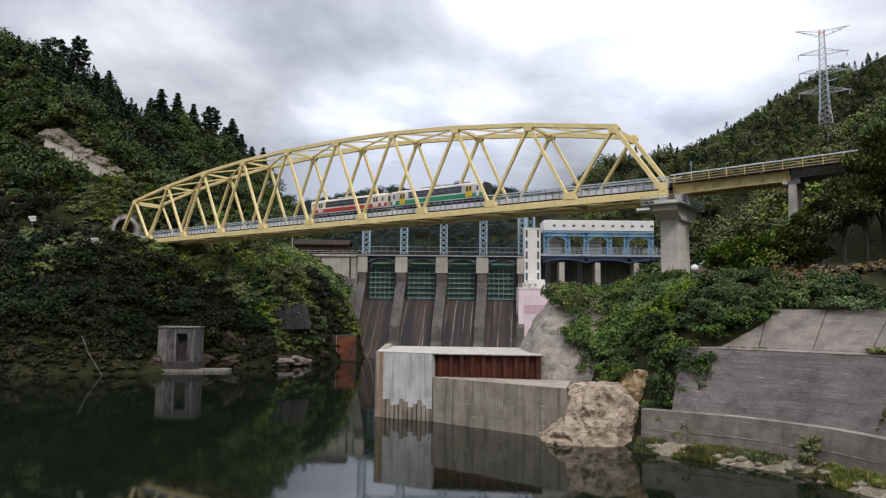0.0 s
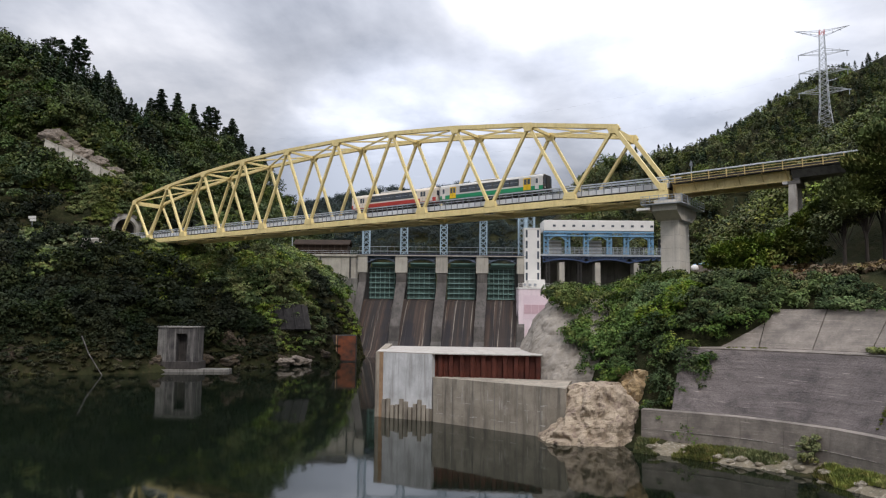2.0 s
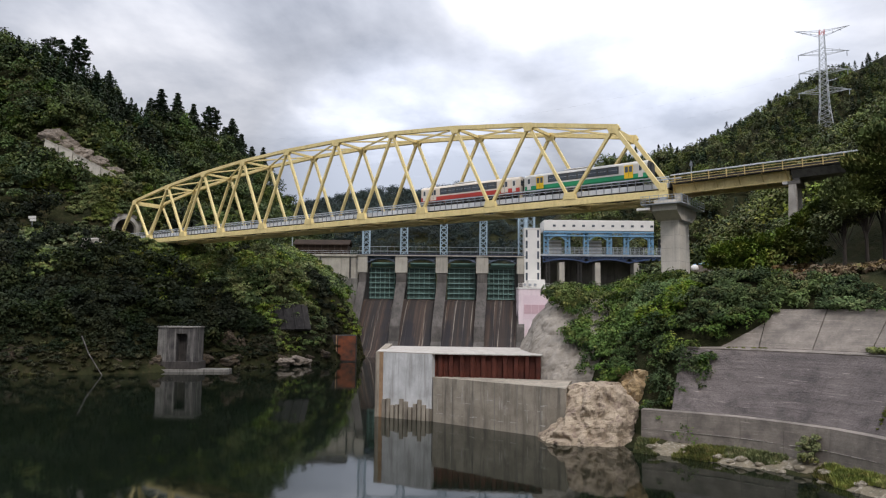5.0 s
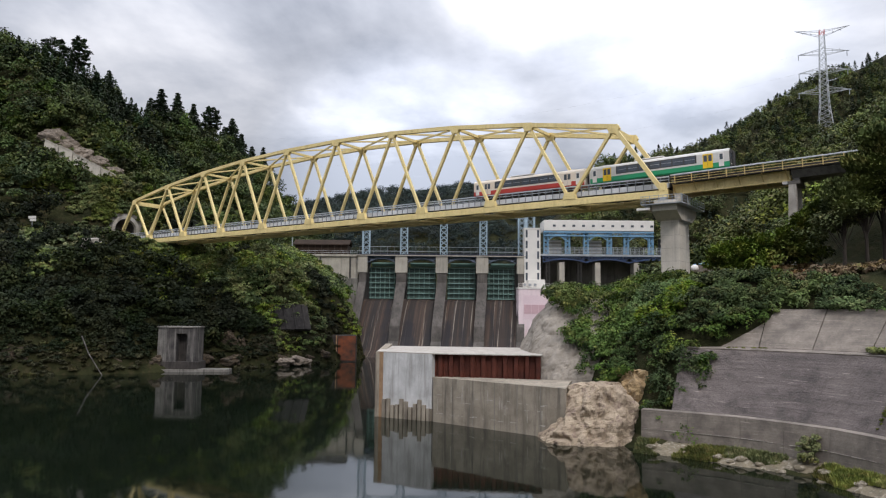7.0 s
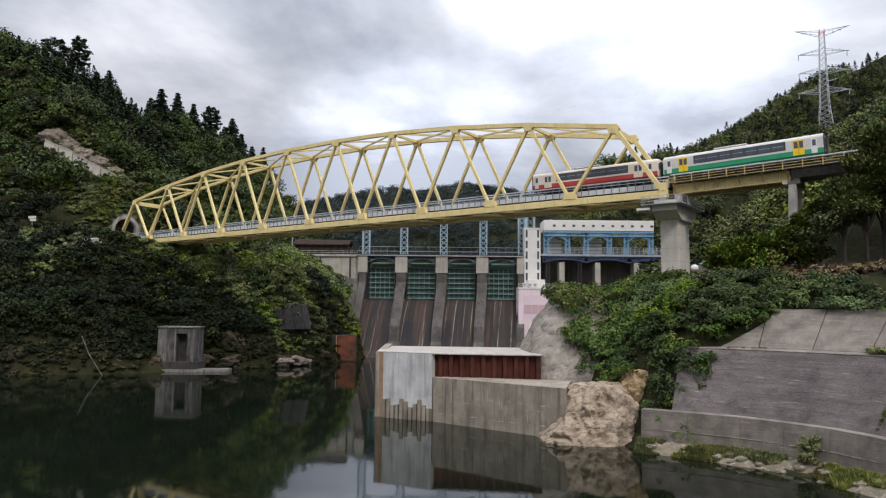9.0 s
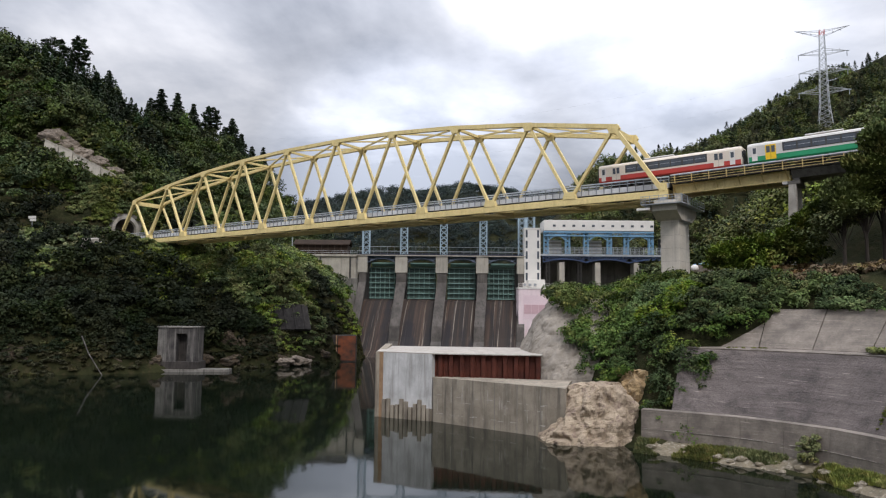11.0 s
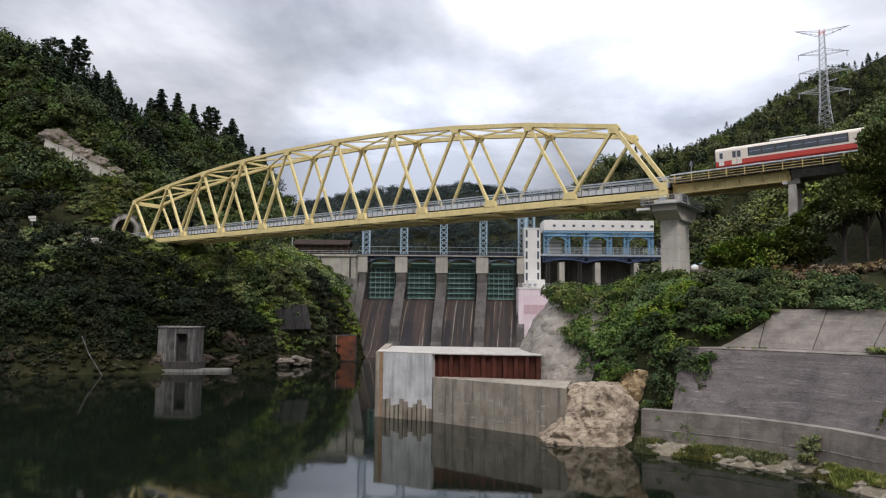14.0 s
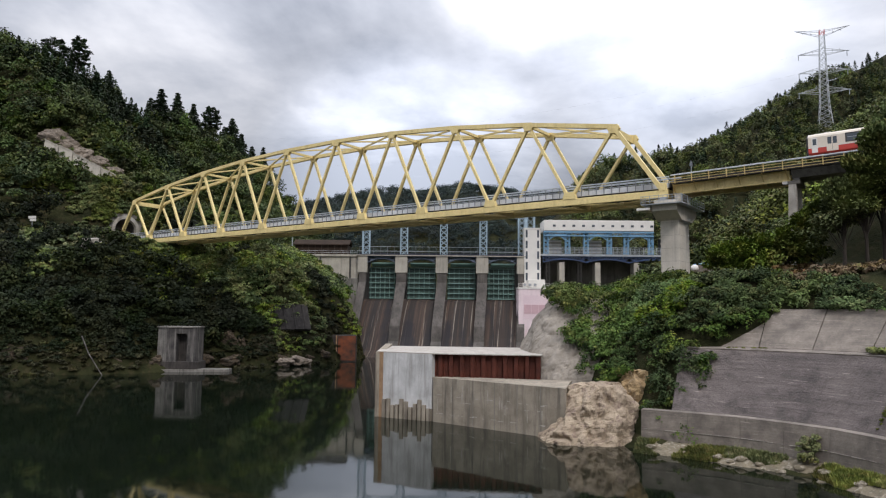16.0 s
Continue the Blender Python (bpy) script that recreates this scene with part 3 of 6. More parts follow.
def make_car(label, upper, band, door, lead_dark):
    car = empty("railcar", pose(0, 0, 0), label, "railcar", "two-car train")
    L, h = 19.7, 1.39
    bm = bmesh.new()
    prism(bm, [(-h, 1.78), (-h, 3.05), (-h + 0.1, 3.3), (-h + 0.35, 3.46), (h - 0.35, 3.46), (h - 0.1, 3.3), (h, 3.05), (h, 1.78)], 0.12, L - 0.12)
    part("body", bm, upper, car)
    bm = bmesh.new()
    prism(bm, [(-h + 0.08, 0.92), (-h - 0.004, 1.1), (-h - 0.004, 1.7), (h + 0.004, 1.7), (h + 0.004, 1.1), (h - 0.08, 0.92)], 0.12, L - 0.12)
    part("colour_band", bm, band, car, "bright lower body band")
    bm = bmesh.new()
    prism(bm, [(-h - 0.006, 1.7), (-h - 0.006, 1.78), (h + 0.006, 1.78), (h + 0.006, 1.7)], 0.12, L - 0.12)
    part("stripe", bm, M["white"], car, "white waist stripe")
    bm = bmesh.new()
    prism(bm, [(-1.05, 3.46), (-0.6, 3.58), (0.6, 3.58), (1.05, 3.46)], 0.3, L - 0.3)
    part("roof", bm, M["roof_grey"], car, "grey ribbed roof")
    bm = bmesh.new()
    box(bm, 6.6, 10.8, -0.8, 0.8, 3.585, 3.8, 0.07)
    part("air_conditioner", bm, M["car_white"], car, "white rooftop air conditioner")
    for x in (2.2, 17.6):
        part("vent", box(bmesh.new(), x - 0.4, x + 0.4, -0.5, 0.5, 3.585, 3.68, 0.03), M["roof_grey"], car)
    # ends
    for x, s in ((0.12, -1), (L - 0.12, 1)):
        dark = (s > 0) == lead_dark
        bm = bmesh.new()
        prism(bm, [(-h + 0.06, 1.0), (-h + 0.06, 3.0), (-h + 0.4, 3.4), (h - 0.4, 3.4), (h - 0.06, 3.0), (h - 0.06, 1.0)], min(x, x + s * 0.14), max(x, x + s * 0.14))
        part("end_panel", bm, M["under"] if dark else upper, car, "black cab front" if dark else "")
        part("gangway", box(bmesh.new(), min(x + s * 0.145, x + s * 0.32), max(x + s * 0.145, x + s * 0.32), -0.5, 0.5, 1.0, 3.1, 0.03), M["under"], car)
        for y in (-0.9, 0.9):
            part("cab_window", box(bmesh.new(), min(x + s * 0.145, x + s * 0.16), max(x + s * 0.145, x + s * 0.16), y - 0.33, y + 0.33, 2.0, 2.85), M["glass"], car)
        for y in (-0.95, 0.95):
            part("lamp", box(bmesh.new(), min(x + s * 0.145, x + s * 0.19), max(x + s * 0.145, x + s * 0.19), y - 0.18, y + 0.18, 1.3, 1.45, 0.02), M["white"], car)
    for sd in (-1, 1):
        y = sd * h

        def panel(name, x0, x1, z0, z1, depth, m, parent=car, label=""):
            a, b = sorted((y + sd * (depth - 0.03), y + sd * depth))
            return part(name, box(bmesh.new(), x0, x1, a, b, z0, z1), m, parent, label)

        fr = panel("window_band", 4.1, 15.4, 1.94, 3.06, 0.012, M["under"], car, "black window band")
        for i in range(7):
            x0 = 4.25 + i * 1.59
            panel("window_pane", x0, x0 + 1.42, 2.06, 2.92, 0.018, M["glass"], fr)
            panel("sash", x0 + 0.06, x0 + 1.36, 2.5, 2.54, 0.026, M["steel_grey"], fr)
        for x0, w in ((2.1, 1.25), (16.2, 1.3)):
            dr = panel("side_door", x0, x0 + w, 1.12, 3.02, 0.014, door)
            for k in (0.12, w / 2 + 0.08):
                panel("door_window", x0 + k, x0 + k + w / 2 - 0.2, 2.0, 2.85, 0.019, M["glass"], dr)
            panel("door_joint", x0 + w / 2 - 0.015, x0 + w / 2 + 0.015, 1.15, 3.0, 0.02, M["under"], dr)
        for x0 in (0.5, 18.25):
            dr = panel("crew_door", x0, x0 + 0.65, 1.12, 3.0, 0.014, M["white"])
            panel("door_window", x0 + 0.12, x0 + 0.52, 2.05, 2.8, 0.019, M["glass"], dr)
    # running gear
    for xc in (3.0, L - 3.0):
        bm = bmesh.new()
        for yy in (-1.0, 1.0):
            box(bm, xc - 1.5, xc + 1.5, yy - 0.1, yy + 0.1, 0.4, 0.7, 0.03)
        box(bm, xc - 0.3, xc + 0.3, -1.0, 1.0, 0.45, 0.8)
        bg = part("bogie", bm, M["under"], car)
        for dx in (-1.05, 1.05):
            for yy in (-0.55, 0.55):
                bm = bmesh.new()
                rod(bm, (xc + dx, yy - 0.06, 0.43), (xc + dx, yy + 0.06, 0.43), 0.43, 20)
                part("wheel", bm, M["under"], bg)
    for x0, x1 in ((5.2, 8.6), (9.2, 11.2), (11.6, 14.2)):
        part("equipment_box", box(bmesh.new(), x0, x1, -1.25, 1.25, 0.35, 0.9, 0.05), M["under"], car)
    for x in (-0.38, L - 0.12):
        part("coupler", rod(bmesh.new(), (x, 0, 0.8), (x + 0.5, 0, 0.8), 0.12), M["under"], car)
    return car


TRAIN = [
    (make_car("cream and vermilion diesel railcar with dark window band", M["car_cream"], M["car_red"], M["car_cream"], False), 0.0),
    (make_car("silver-white and green diesel railcar with yellow doors", M["car_white"], M["car_green"], M["car_yellow"], True), 20.45),
]


# ---- dam ----
def spill_mat():
    """Dark wet spillway concrete: rust and lime run down the chute in uneven streaks."""
    m = bpy.data.materials.new("streaked_spillway_concrete")
    m.use_nodes = True
    nt = m.node_tree
    b = nt.nodes["Principled BSDF"]
    b.inputs["Roughness"].default_value = 0.85
    geo = nt.nodes.new("ShaderNodeNewGeometry")
    sep = nt.nodes.new("ShaderNodeSeparateXYZ")
    nt.links.new(geo.outputs["Position"], sep.inputs[0])
    run = nt.nodes.new("ShaderNodeMath")
    run.operation = "MULTIPLY_ADD"
    run.inputs[1].default_value = -0.17
    nt.links.new(sep.outputs["Y"], run.inputs[0])
    nt.links.new(sep.outputs["X"], run.inputs[2])
    com = nt.nodes.new("ShaderNodeCombineXYZ")
    nt.links.new(run.outputs[0], com.inputs[0])
    nt.links.new(sep.outputs["Z"], com.inputs[2])
    col = None
    for k, (sx, sz, lo, hi, colour, amount) in enumerate(((0.3, 0.03, 0.4, 0.6, (0.036, 0.024, 0.018), 1.0), (0.9, 0.035, 0.5, 0.64, (0.085, 0.05, 0.032), 0.75), (1.2, 0.025, 0.575, 0.64, (0.3, 0.255, 0.205), 0.85), (2.6, 0.04, 0.5, 0.68, (0.014, 0.012, 0.012), 0.8), (0.16, 0.06, 0.52, 0.6, (0.014, 0.012, 0.015), 0.85))):
        mp = nt.nodes.new("ShaderNodeMapping")
        mp.inputs["Scale"].default_value = (sx, 1, sz)
        mp.inputs["Location"].default_value = (3.7 * k, 0, 1.3 * k)
        nt.links.new(com.outputs[0], mp.inputs[0])
        n = node(nt, "ShaderNodeTexNoise", Scale=1.0, Detail=6.0, Roughness=0.6)
        nt.links.new(mp.outputs[0], n.inputs["Vector"])
        r = nt.nodes.new("ShaderNodeMapRange")
        r.inputs["From Min"].default_value, r.inputs["From Max"].default_value, r.inputs["To Max"].default_value = lo, hi, amount
        nt.links.new(n.outputs[0], r.inputs[0])
        x = nt.nodes.new("ShaderNodeMix")
        x.data_type = "RGBA"
        nt.links.new(r.outputs[0], x.inputs[0])
        if col is None:
            x.inputs[6].default_value = (0.02, 0.015, 0.013, 1)
        else:
            nt.links.new(col, x.inputs[6])
        x.inputs[7].default_value = (*colour, 1)
        col = x.outputs[2]
    nt.links.new(col, b.inputs["Base Color"])
    bp = nt.nodes.new("ShaderNodeBump")
    bp.inputs["Strength"].default_value, bp.inputs["Distance"].default_value = 0.5, 0.1
    nt.links.new(n.outputs[0], bp.inputs["Height"])
    nt.links.new(bp.outputs[0], b.inputs["Normal"])
    return m


M["gate_green"] = mat("dull_green_gate_paint", (0.075, 0.12, 0.105), (0.05, 0.08, 0.07), rough=0.6, scale=0.4, streak=0.4, c3=(0.06, 0.07, 0.05))
M["blue_steel"] = mat("light_blue_steel_paint", (0.17, 0.34, 0.5), (0.12, 0.25, 0.38), rough=0.55, scale=0.4, bump=0.05)
M["pale_blue"] = mat("pale_blue_grey_steel_paint", (0.36, 0.46, 0.52), (0.26, 0.35, 0.42), rough=0.55, scale=0.4, bump=0.05)
M["navy_steel"] = mat("dark_blue_steel_paint", (0.03, 0.06, 0.14), (0.02, 0.035, 0.08), rough=0.55, scale=0.4, bump=0.05)
M["spill"] = spill_mat()
M["arch_blue"] = mat("grey_blue_truss_paint", (0.16, 0.2, 0.28), (0.1, 0.13, 0.19), rough=0.6, scale=0.5, bump=0.05)
M["crest_dark"] = mat("dark_crest_edge", (0.05, 0.055, 0.07), (0.03, 0.033, 0.042), rough=0.8, scale=0.5, spec=0.2)
M["pink"] = mat("pale_pink_wall_paint", (0.8, 0.66, 0.68), (0.74, 0.6, 0.62), rough=0.7, scale=0.25, streak=0.15, bump=0.05)
M["pink_dark"] = mat("rose_panel_paint", (0.6, 0.4, 0.43), (0.54, 0.36, 0.39), rough=0.7, scale=0.25, bump=0.05)
M["pale_concrete"] = mat("pale_dam_concrete", (0.43, 0.395, 0.33), (0.31, 0.285, 0.24), rough=0.9, scale=0.3, streak=0.5, c3=(0.15, 0.14, 0.12))
DAM_Y = 195.0
PIER_X = (-22.4, -11.6, -0.3, 11.0, 22.0)


def lattice(bm, x, y, z0, z1, half, step, leg, lace):
    """A square lattice mast: four legs and crossed laces."""
    for sx in (-half, half):
        for sy in (-half, half):
            beam(bm, (x + sx, y + sy, z0), (x + sx, y + sy, z1), leg, leg)
    n = max(1, round((z1 - z0) / step))
    h = (z1 - z0) / n
    for i in range(n):
        a, b = z0 + i * h, z0 + (i + 1) * h
        for s in (-half, half):
            beam(bm, (x - half, y + s, a), (x + half, y + s, b), lace, lace)
            beam(bm, (x + half, y + s, a), (x - half, y + s, b), lace, lace)
            beam(bm, (x + s, y - half, a), (x + s, y + half, b), lace, lace)
    return bm


def arch_truss(bm, x0, x1, y, ztop, rise, depth, thick, n=8):
    """A flat-topped truss with an arched lower chord between two piers."""
    pts = []
    for i in range(n + 1):
        t = i / n
        pts.append((x0 + (x1 - x0) * t, ztop - depth - rise * (2 * t - 1) ** 2))
    beam(bm, (x0, y, ztop), (x1, y, ztop), thick * 1.6, thick * 1.6)
    for (ax, az), (bx, bz) in zip(pts[:-1], pts[1:]):
        beam(bm, (ax, y, az), (bx, y, bz), thick * 1.4, thick * 1.4)
    for i, (px_, pz) in enumerate(pts):
        beam(bm, (px_, y, pz), (px_, y, ztop), thick, thick)
        if i < n:
            qx, qz = pts[i + 1]
            if i % 2:
                beam(bm, (px_, y, pz), (qx, y, ztop), thick, thick)
            else:
                beam(bm, (px_, y, ztop), (qx, y, qz), thick, thick)
    return bm


def skew(bm):
    """The chutes and piers run off slightly askew to the crest."""
    for v in bm.verts:
        if v.co.y < -2.6:
            v.co.x += 0.17 * (v.co.y + 2.6)


def make_dam():
    dam = empty("dam", pose(0, DAM_Y, 0), "concrete gravity dam with four green steel sluice gates", "dam")
    # ogee spillway between the piers, curving out at its foot
    prof = [(10, -3), (10, 13.5), (4, 15.1), (0.5, 15.3), (-1.5, 14.7), (-3.5, 12.6), (-6, 9.0), (-8.5, 5.0), (-11, 1.6), (-14, 0.2), (-17, -0.6), (-17, -3)]
    for i, (a, b) in enumerate(zip(PIER_X[:-1], PIER_X[1:])):
        bm = bmesh.new()
        prism(bm, prof, a, b)
        skew(bm)
        part("spillway_chute", bm, M["spill"], dam, "dark spillway chute with pale and rusty streaks")
    nose = [(10, -3), (10, 27.2), (-2.6, 27.2), (-2.6, 20.0), (-5.2, 15.0), (-9.5, 8.0), (-10.5, 4.0), (-14.5, -0.5), (-14.5, -3)]
    for i, x in enumerate(PIER_X):
        w = 1.65 if 0 < i < 4 else 1.3
        bm = bmesh.new()
        prism(bm, nose, x - w + 0.3, x + w - 0.25)
        skew(bm)
        part("pier", bm, M["dam_pier"], dam, "stained concrete gate pier")
        part("pier_cap", box(bmesh.new(), x - w - 0.06, x + w + 0.06, -2.75, -0.5, 22.6, 27.3, 0.08), M["pale_concrete"], dam, "paler concrete pier top")
    for a, b in zip(PIER_X[:-1], PIER_X[1:]):
        a, b = a + 1.6, b - 1.6
        gate = part("gate", box(bmesh.new(), a, b, 1.0, 1.25, 15.3, 24.4), M["gate_green"], dam, "dull green ribbed steel sluice gate")
        for k in range(7):
            z = 15.6 + k * 1.42
            part("rib", box(bmesh.new(), a + 0.1, b - 0.1, 0.3, 1.0, z - 0.11, z + 0.11), M["gate_pale"], gate)
        for k in range(6):
            x = a + 0.5 + k * (b - a - 1.0) / 5
            part("stay", box(bmesh.new(), x - 0.07, x + 0.07, 0.45, 0.99, 15.4, 24.2), M["gate_pale"], gate)
        bm = bmesh.new()
        prism(bm, [(0.2, 24.5), (-1.6, 25.2), (-1.6, 25.5), (1.3, 25.5), (1.3, 24.5)], a + 0.9, b - 0.3)
        part("gate_hood", bm, M["gate_pale"], dam, "pale green gate hood")
        for y in (-2.2, 2.0):
            part("arch_truss", arch_truss(bmesh.new(), a - 0.2, b + 0.2, y, 27.15, 1.2, 0.5, 0.13), M["arch_blue"], dam, "grey-blue arched crest truss")
    part("crest_deck", box(bmesh.new(), -24, 24, -2.8, 9, 27.3, 27.75), M["crest_dark"], dam)
    part("deck_edge", box(bmesh.new(), -24, 23.5, -3.0, -2.82, 27.28, 27.55), M["pale_concrete"], dam, "pale concrete deck edge")
    part("crest_parapet", box(bmesh.new(), -24, 24, 3.8, 4.1, 27.75, 28.7), M["crest_dark"], dam, "dark crest parapet")
    bm = bmesh.new()
    for z in (29.1, 30.45):
        beam(bm, (-24, 3.5, z), (62, 3.5, z), 0.07, 0.09)
    beam(bm, (-24, -2.6, 28.7), (23, -2.6, 28.7), 0.05, 0.05)
    rl = part("crest_railing", bm, M["steel_grey"], dam, "pale blue crest handrail")
    me = bpy.data.meshes.new("post")
    bm = bmesh.new()
    box(bm, -0.035, 0.035, -0.035, 0.035, 0, 2.75)
    bm.to_mesh(me)
    bm.free()
    me.materials.append(M["dark_rail"])
    for i in range(44):
        shared("post", me, rl, pose(-24 + i * 2, 3.5, 27.75))
    # left wing wall
    bm = bmesh.new()
    box(bm, -46, -23.7, -1.0, 6, 10, 27.1)
    part("wing_wall", bm, M["pale_concrete"], dam, "pale concrete wing wall")
    part("wing_coping", box(bmesh.new(), -46, -23.6, -1.4, 6.2, 27.1, 27.7, 0.04), M["pale_concrete"], dam)
    part("wing_skirt", box(bmesh.new(), -33, -23.72, -1.8, -1.02, 6, 21.0, 0.1), M["dark_concrete"], dam, "stained lower wing wall")
    for x in (-34.4, -26.0):
        bm = bmesh.new()
        rod(bm, (x, -1.25, 21), (x, -1.25, 27), 0.22, 10)
        part("downpipe", bm, M["under"], dam)
    bm = bmesh.new()
    for z in (28.2, 28.7):
        beam(bm, (-46, -1.2, z), (-24, -1.2, z), 0.06, 0.06)
    rl = part("wing_railing", bm, M["deck_grey"], dam)
    for i in range(12):
        shared("post", me, rl, pose(-46 + i * 2, -1.2, 26.0))
    # gantry masts on the piers
    for x in PIER_X:
        bm = bmesh.new()
        lattice(bm, x + 0.5, 1.4, 27.75, 39.6, 0.95, 1.5, 0.24, 0.12)
        part("hoist_mast", bm, M["pale_blue"], dam, "pale blue lattice hoist mast")
    for a, b in zip(PIER_X[:-1], PIER_X[1:]):
        for y in (0.4, 2.4):
            part("hoist_beam", arch_truss(bmesh.new(), a + 1.0, b - 1.0, y, 40.2, 0.9, 0.5, 0.15), M["pale_blue"], dam)
    bm = bmesh.new()
    lattice(bm, 25.4, 5.0, 27.75, 43, 1.1, 1.8, 0.22, 0.1)
    part("hoist_mast", bm, M["pale_blue"], dam)


M["dam_pier"] = mat("stained_pier_concrete", (0.125, 0.11, 0.097), (0.055, 0.048, 0.042), rough=0.9, scale=0.3, streak=0.75, c3=(0.04, 0.037, 0.033), bump=0.4)
M["gate_pale"] = mat("pale_green_hood_paint", (0.2, 0.33, 0.29), (0.13, 0.23, 0.2), rough=0.6, scale=0.4)
make_dam()


def make_intake():
    """White-topped blue gantry beside the sluices."""
    it = empty("intake_gantry", pose(0, DAM_Y, 0), "white box roof on blue lattice columns over the intake", "gantry")
    x0, x1 = 28.4, 59.4
    hd = part("roof_box", box(bmesh.new(), x0, x1, -1.5, 6.5, 35.0, 38.0, 0.08), M["white"], it, "white panelled roof box")
    for k in range(11):
        x = x0 + 2.5 + k * 2.75
        part("window", box(bmesh.new(), x, x + 0.8, -1.53, -1.45, 36.1, 36.7), M["glass"], hd)
    cols = (29.1, 35.2, 40.4, 47.0, 51.8, 58.7)
    for x in cols:
        bm = bmesh.new()
        lattice(bm, x, -0.3, 28.3, 35.0, 0.55, 1.1, 0.26, 0.13)
        part("column", bm, M["blue_steel"], it, "blue lattice column")
    bm = bmesh.new()
    beam(bm, (x0, -1.2, 34.7), (x1, -1.2, 34.7), 0.3, 0.5)
    beam(bm, (x0, -1.2, 33.6), (x1, -1.2, 33.6), 0.25, 0.3)
    for k in range(26):
        x = x0 + k * (x1 - x0) / 26
        w = (x1 - x0) / 26
        beam(bm, (x, -1.2, 33.6 if k % 2 else 34.6), (x + w, -1.2, 34.6 if k % 2 else 33.6), 0.14, 0.16)
    part("top_truss", bm, M["blue_steel"], it)
    for a, b in ((29.7, 34.6), (41.0, 46.4), (52.4, 58.1)):
        bm = bmesh.new()
        arch_truss(bm, a, b, -1.0, 33.9, 1.3, 0.35, 0.16, 8)
        part("arch_brace", bm, M["blue_steel"], it)
    for a, b in ((30.4, 34.0), (41.8, 45.6)):
        sc = part("intake_screen", box(bmesh.new(), a, b, 3.0, 3.2, 28.3, 32.8), M["pale_concrete"], it, "cream louvred intake panel")
        for k in range(4):
            part("louvre", box(bmesh.new(), a, b, 2.8, 3.0, 29.1 + k * 1.05, 29.5 + k * 1.05), M["white"], sc)
    part("deck", box(bmesh.new(), x0 - 4, 66, -2.8, 8, 27.7, 28.3), M["steel_grey"], it)
    bm = bmesh.new()
    for z in (28.8, 29.2, 29.6, 30.2):
        beam(bm, (x0, -2.7, z), (64, -2.7, z), 0.08, 0.1)
    rl = part("railing", bm, M["steel_grey"], it)
    me = bpy.data.meshes.new("post")
    bm = bmesh.new()
    box(bm, -0.05, 0.05, -0.05, 0.05, 0, 1.9)
    bm.to_mesh(me)
    bm.free()
    me.materials.append(M["steel_grey"])
    for i in range(30):
        shared("post", me, rl, pose(x0 + i * 1.2, -2.7, 28.3))
    for a, b in ((28, 40), (40, 52), (52, 66)):
        bm = bmesh.new()
        arch_truss(bm, a, b, -2.4, 27.6, 0.9, 0.7, 0.26, 10)
        part("arch_truss", bm, M["navy_steel"], it, "dark blue arched deck truss")
    for x in (33.2, 43.2, 54.0):
        bm = bmesh.new()
        prism(bm, [(x - 0.9, 10), (x - 0.7, 26.0), (x + 0.7, 26.0), (x + 0.9, 10)], -2.6, 1.5, "y")
        part("deck_pier", bm, M["pale_concrete"], it)
    for x in (29.3, 38.2):
        bm = bmesh.new()
        lattice(bm, x, -2.0, 16, 26, 0.45, 1.2, 0.14, 0.08)
        part("lattice_leg", bm, M["dark_steel"], it)
    part("back_wall", box(bmesh.new(), 26, 66, 6.0, 8.0, 10, 27.7), M["dark_concrete"], it)
    for x in (61.2,):
        bm = bmesh.new()
        box(bm, x, x + 3.8, -1.5, 1.0, 28.3, 33.0)
        sh = part("winch_house", bm, M["dark_steel"], it)
        for z in (29.5, 31.3, 32.8):
            part("floor_band", box(bmesh.new(), x - 0.1, x + 3.9, -1.62, -1.4, z, z + 0.5), M["pale_concrete"], sh)


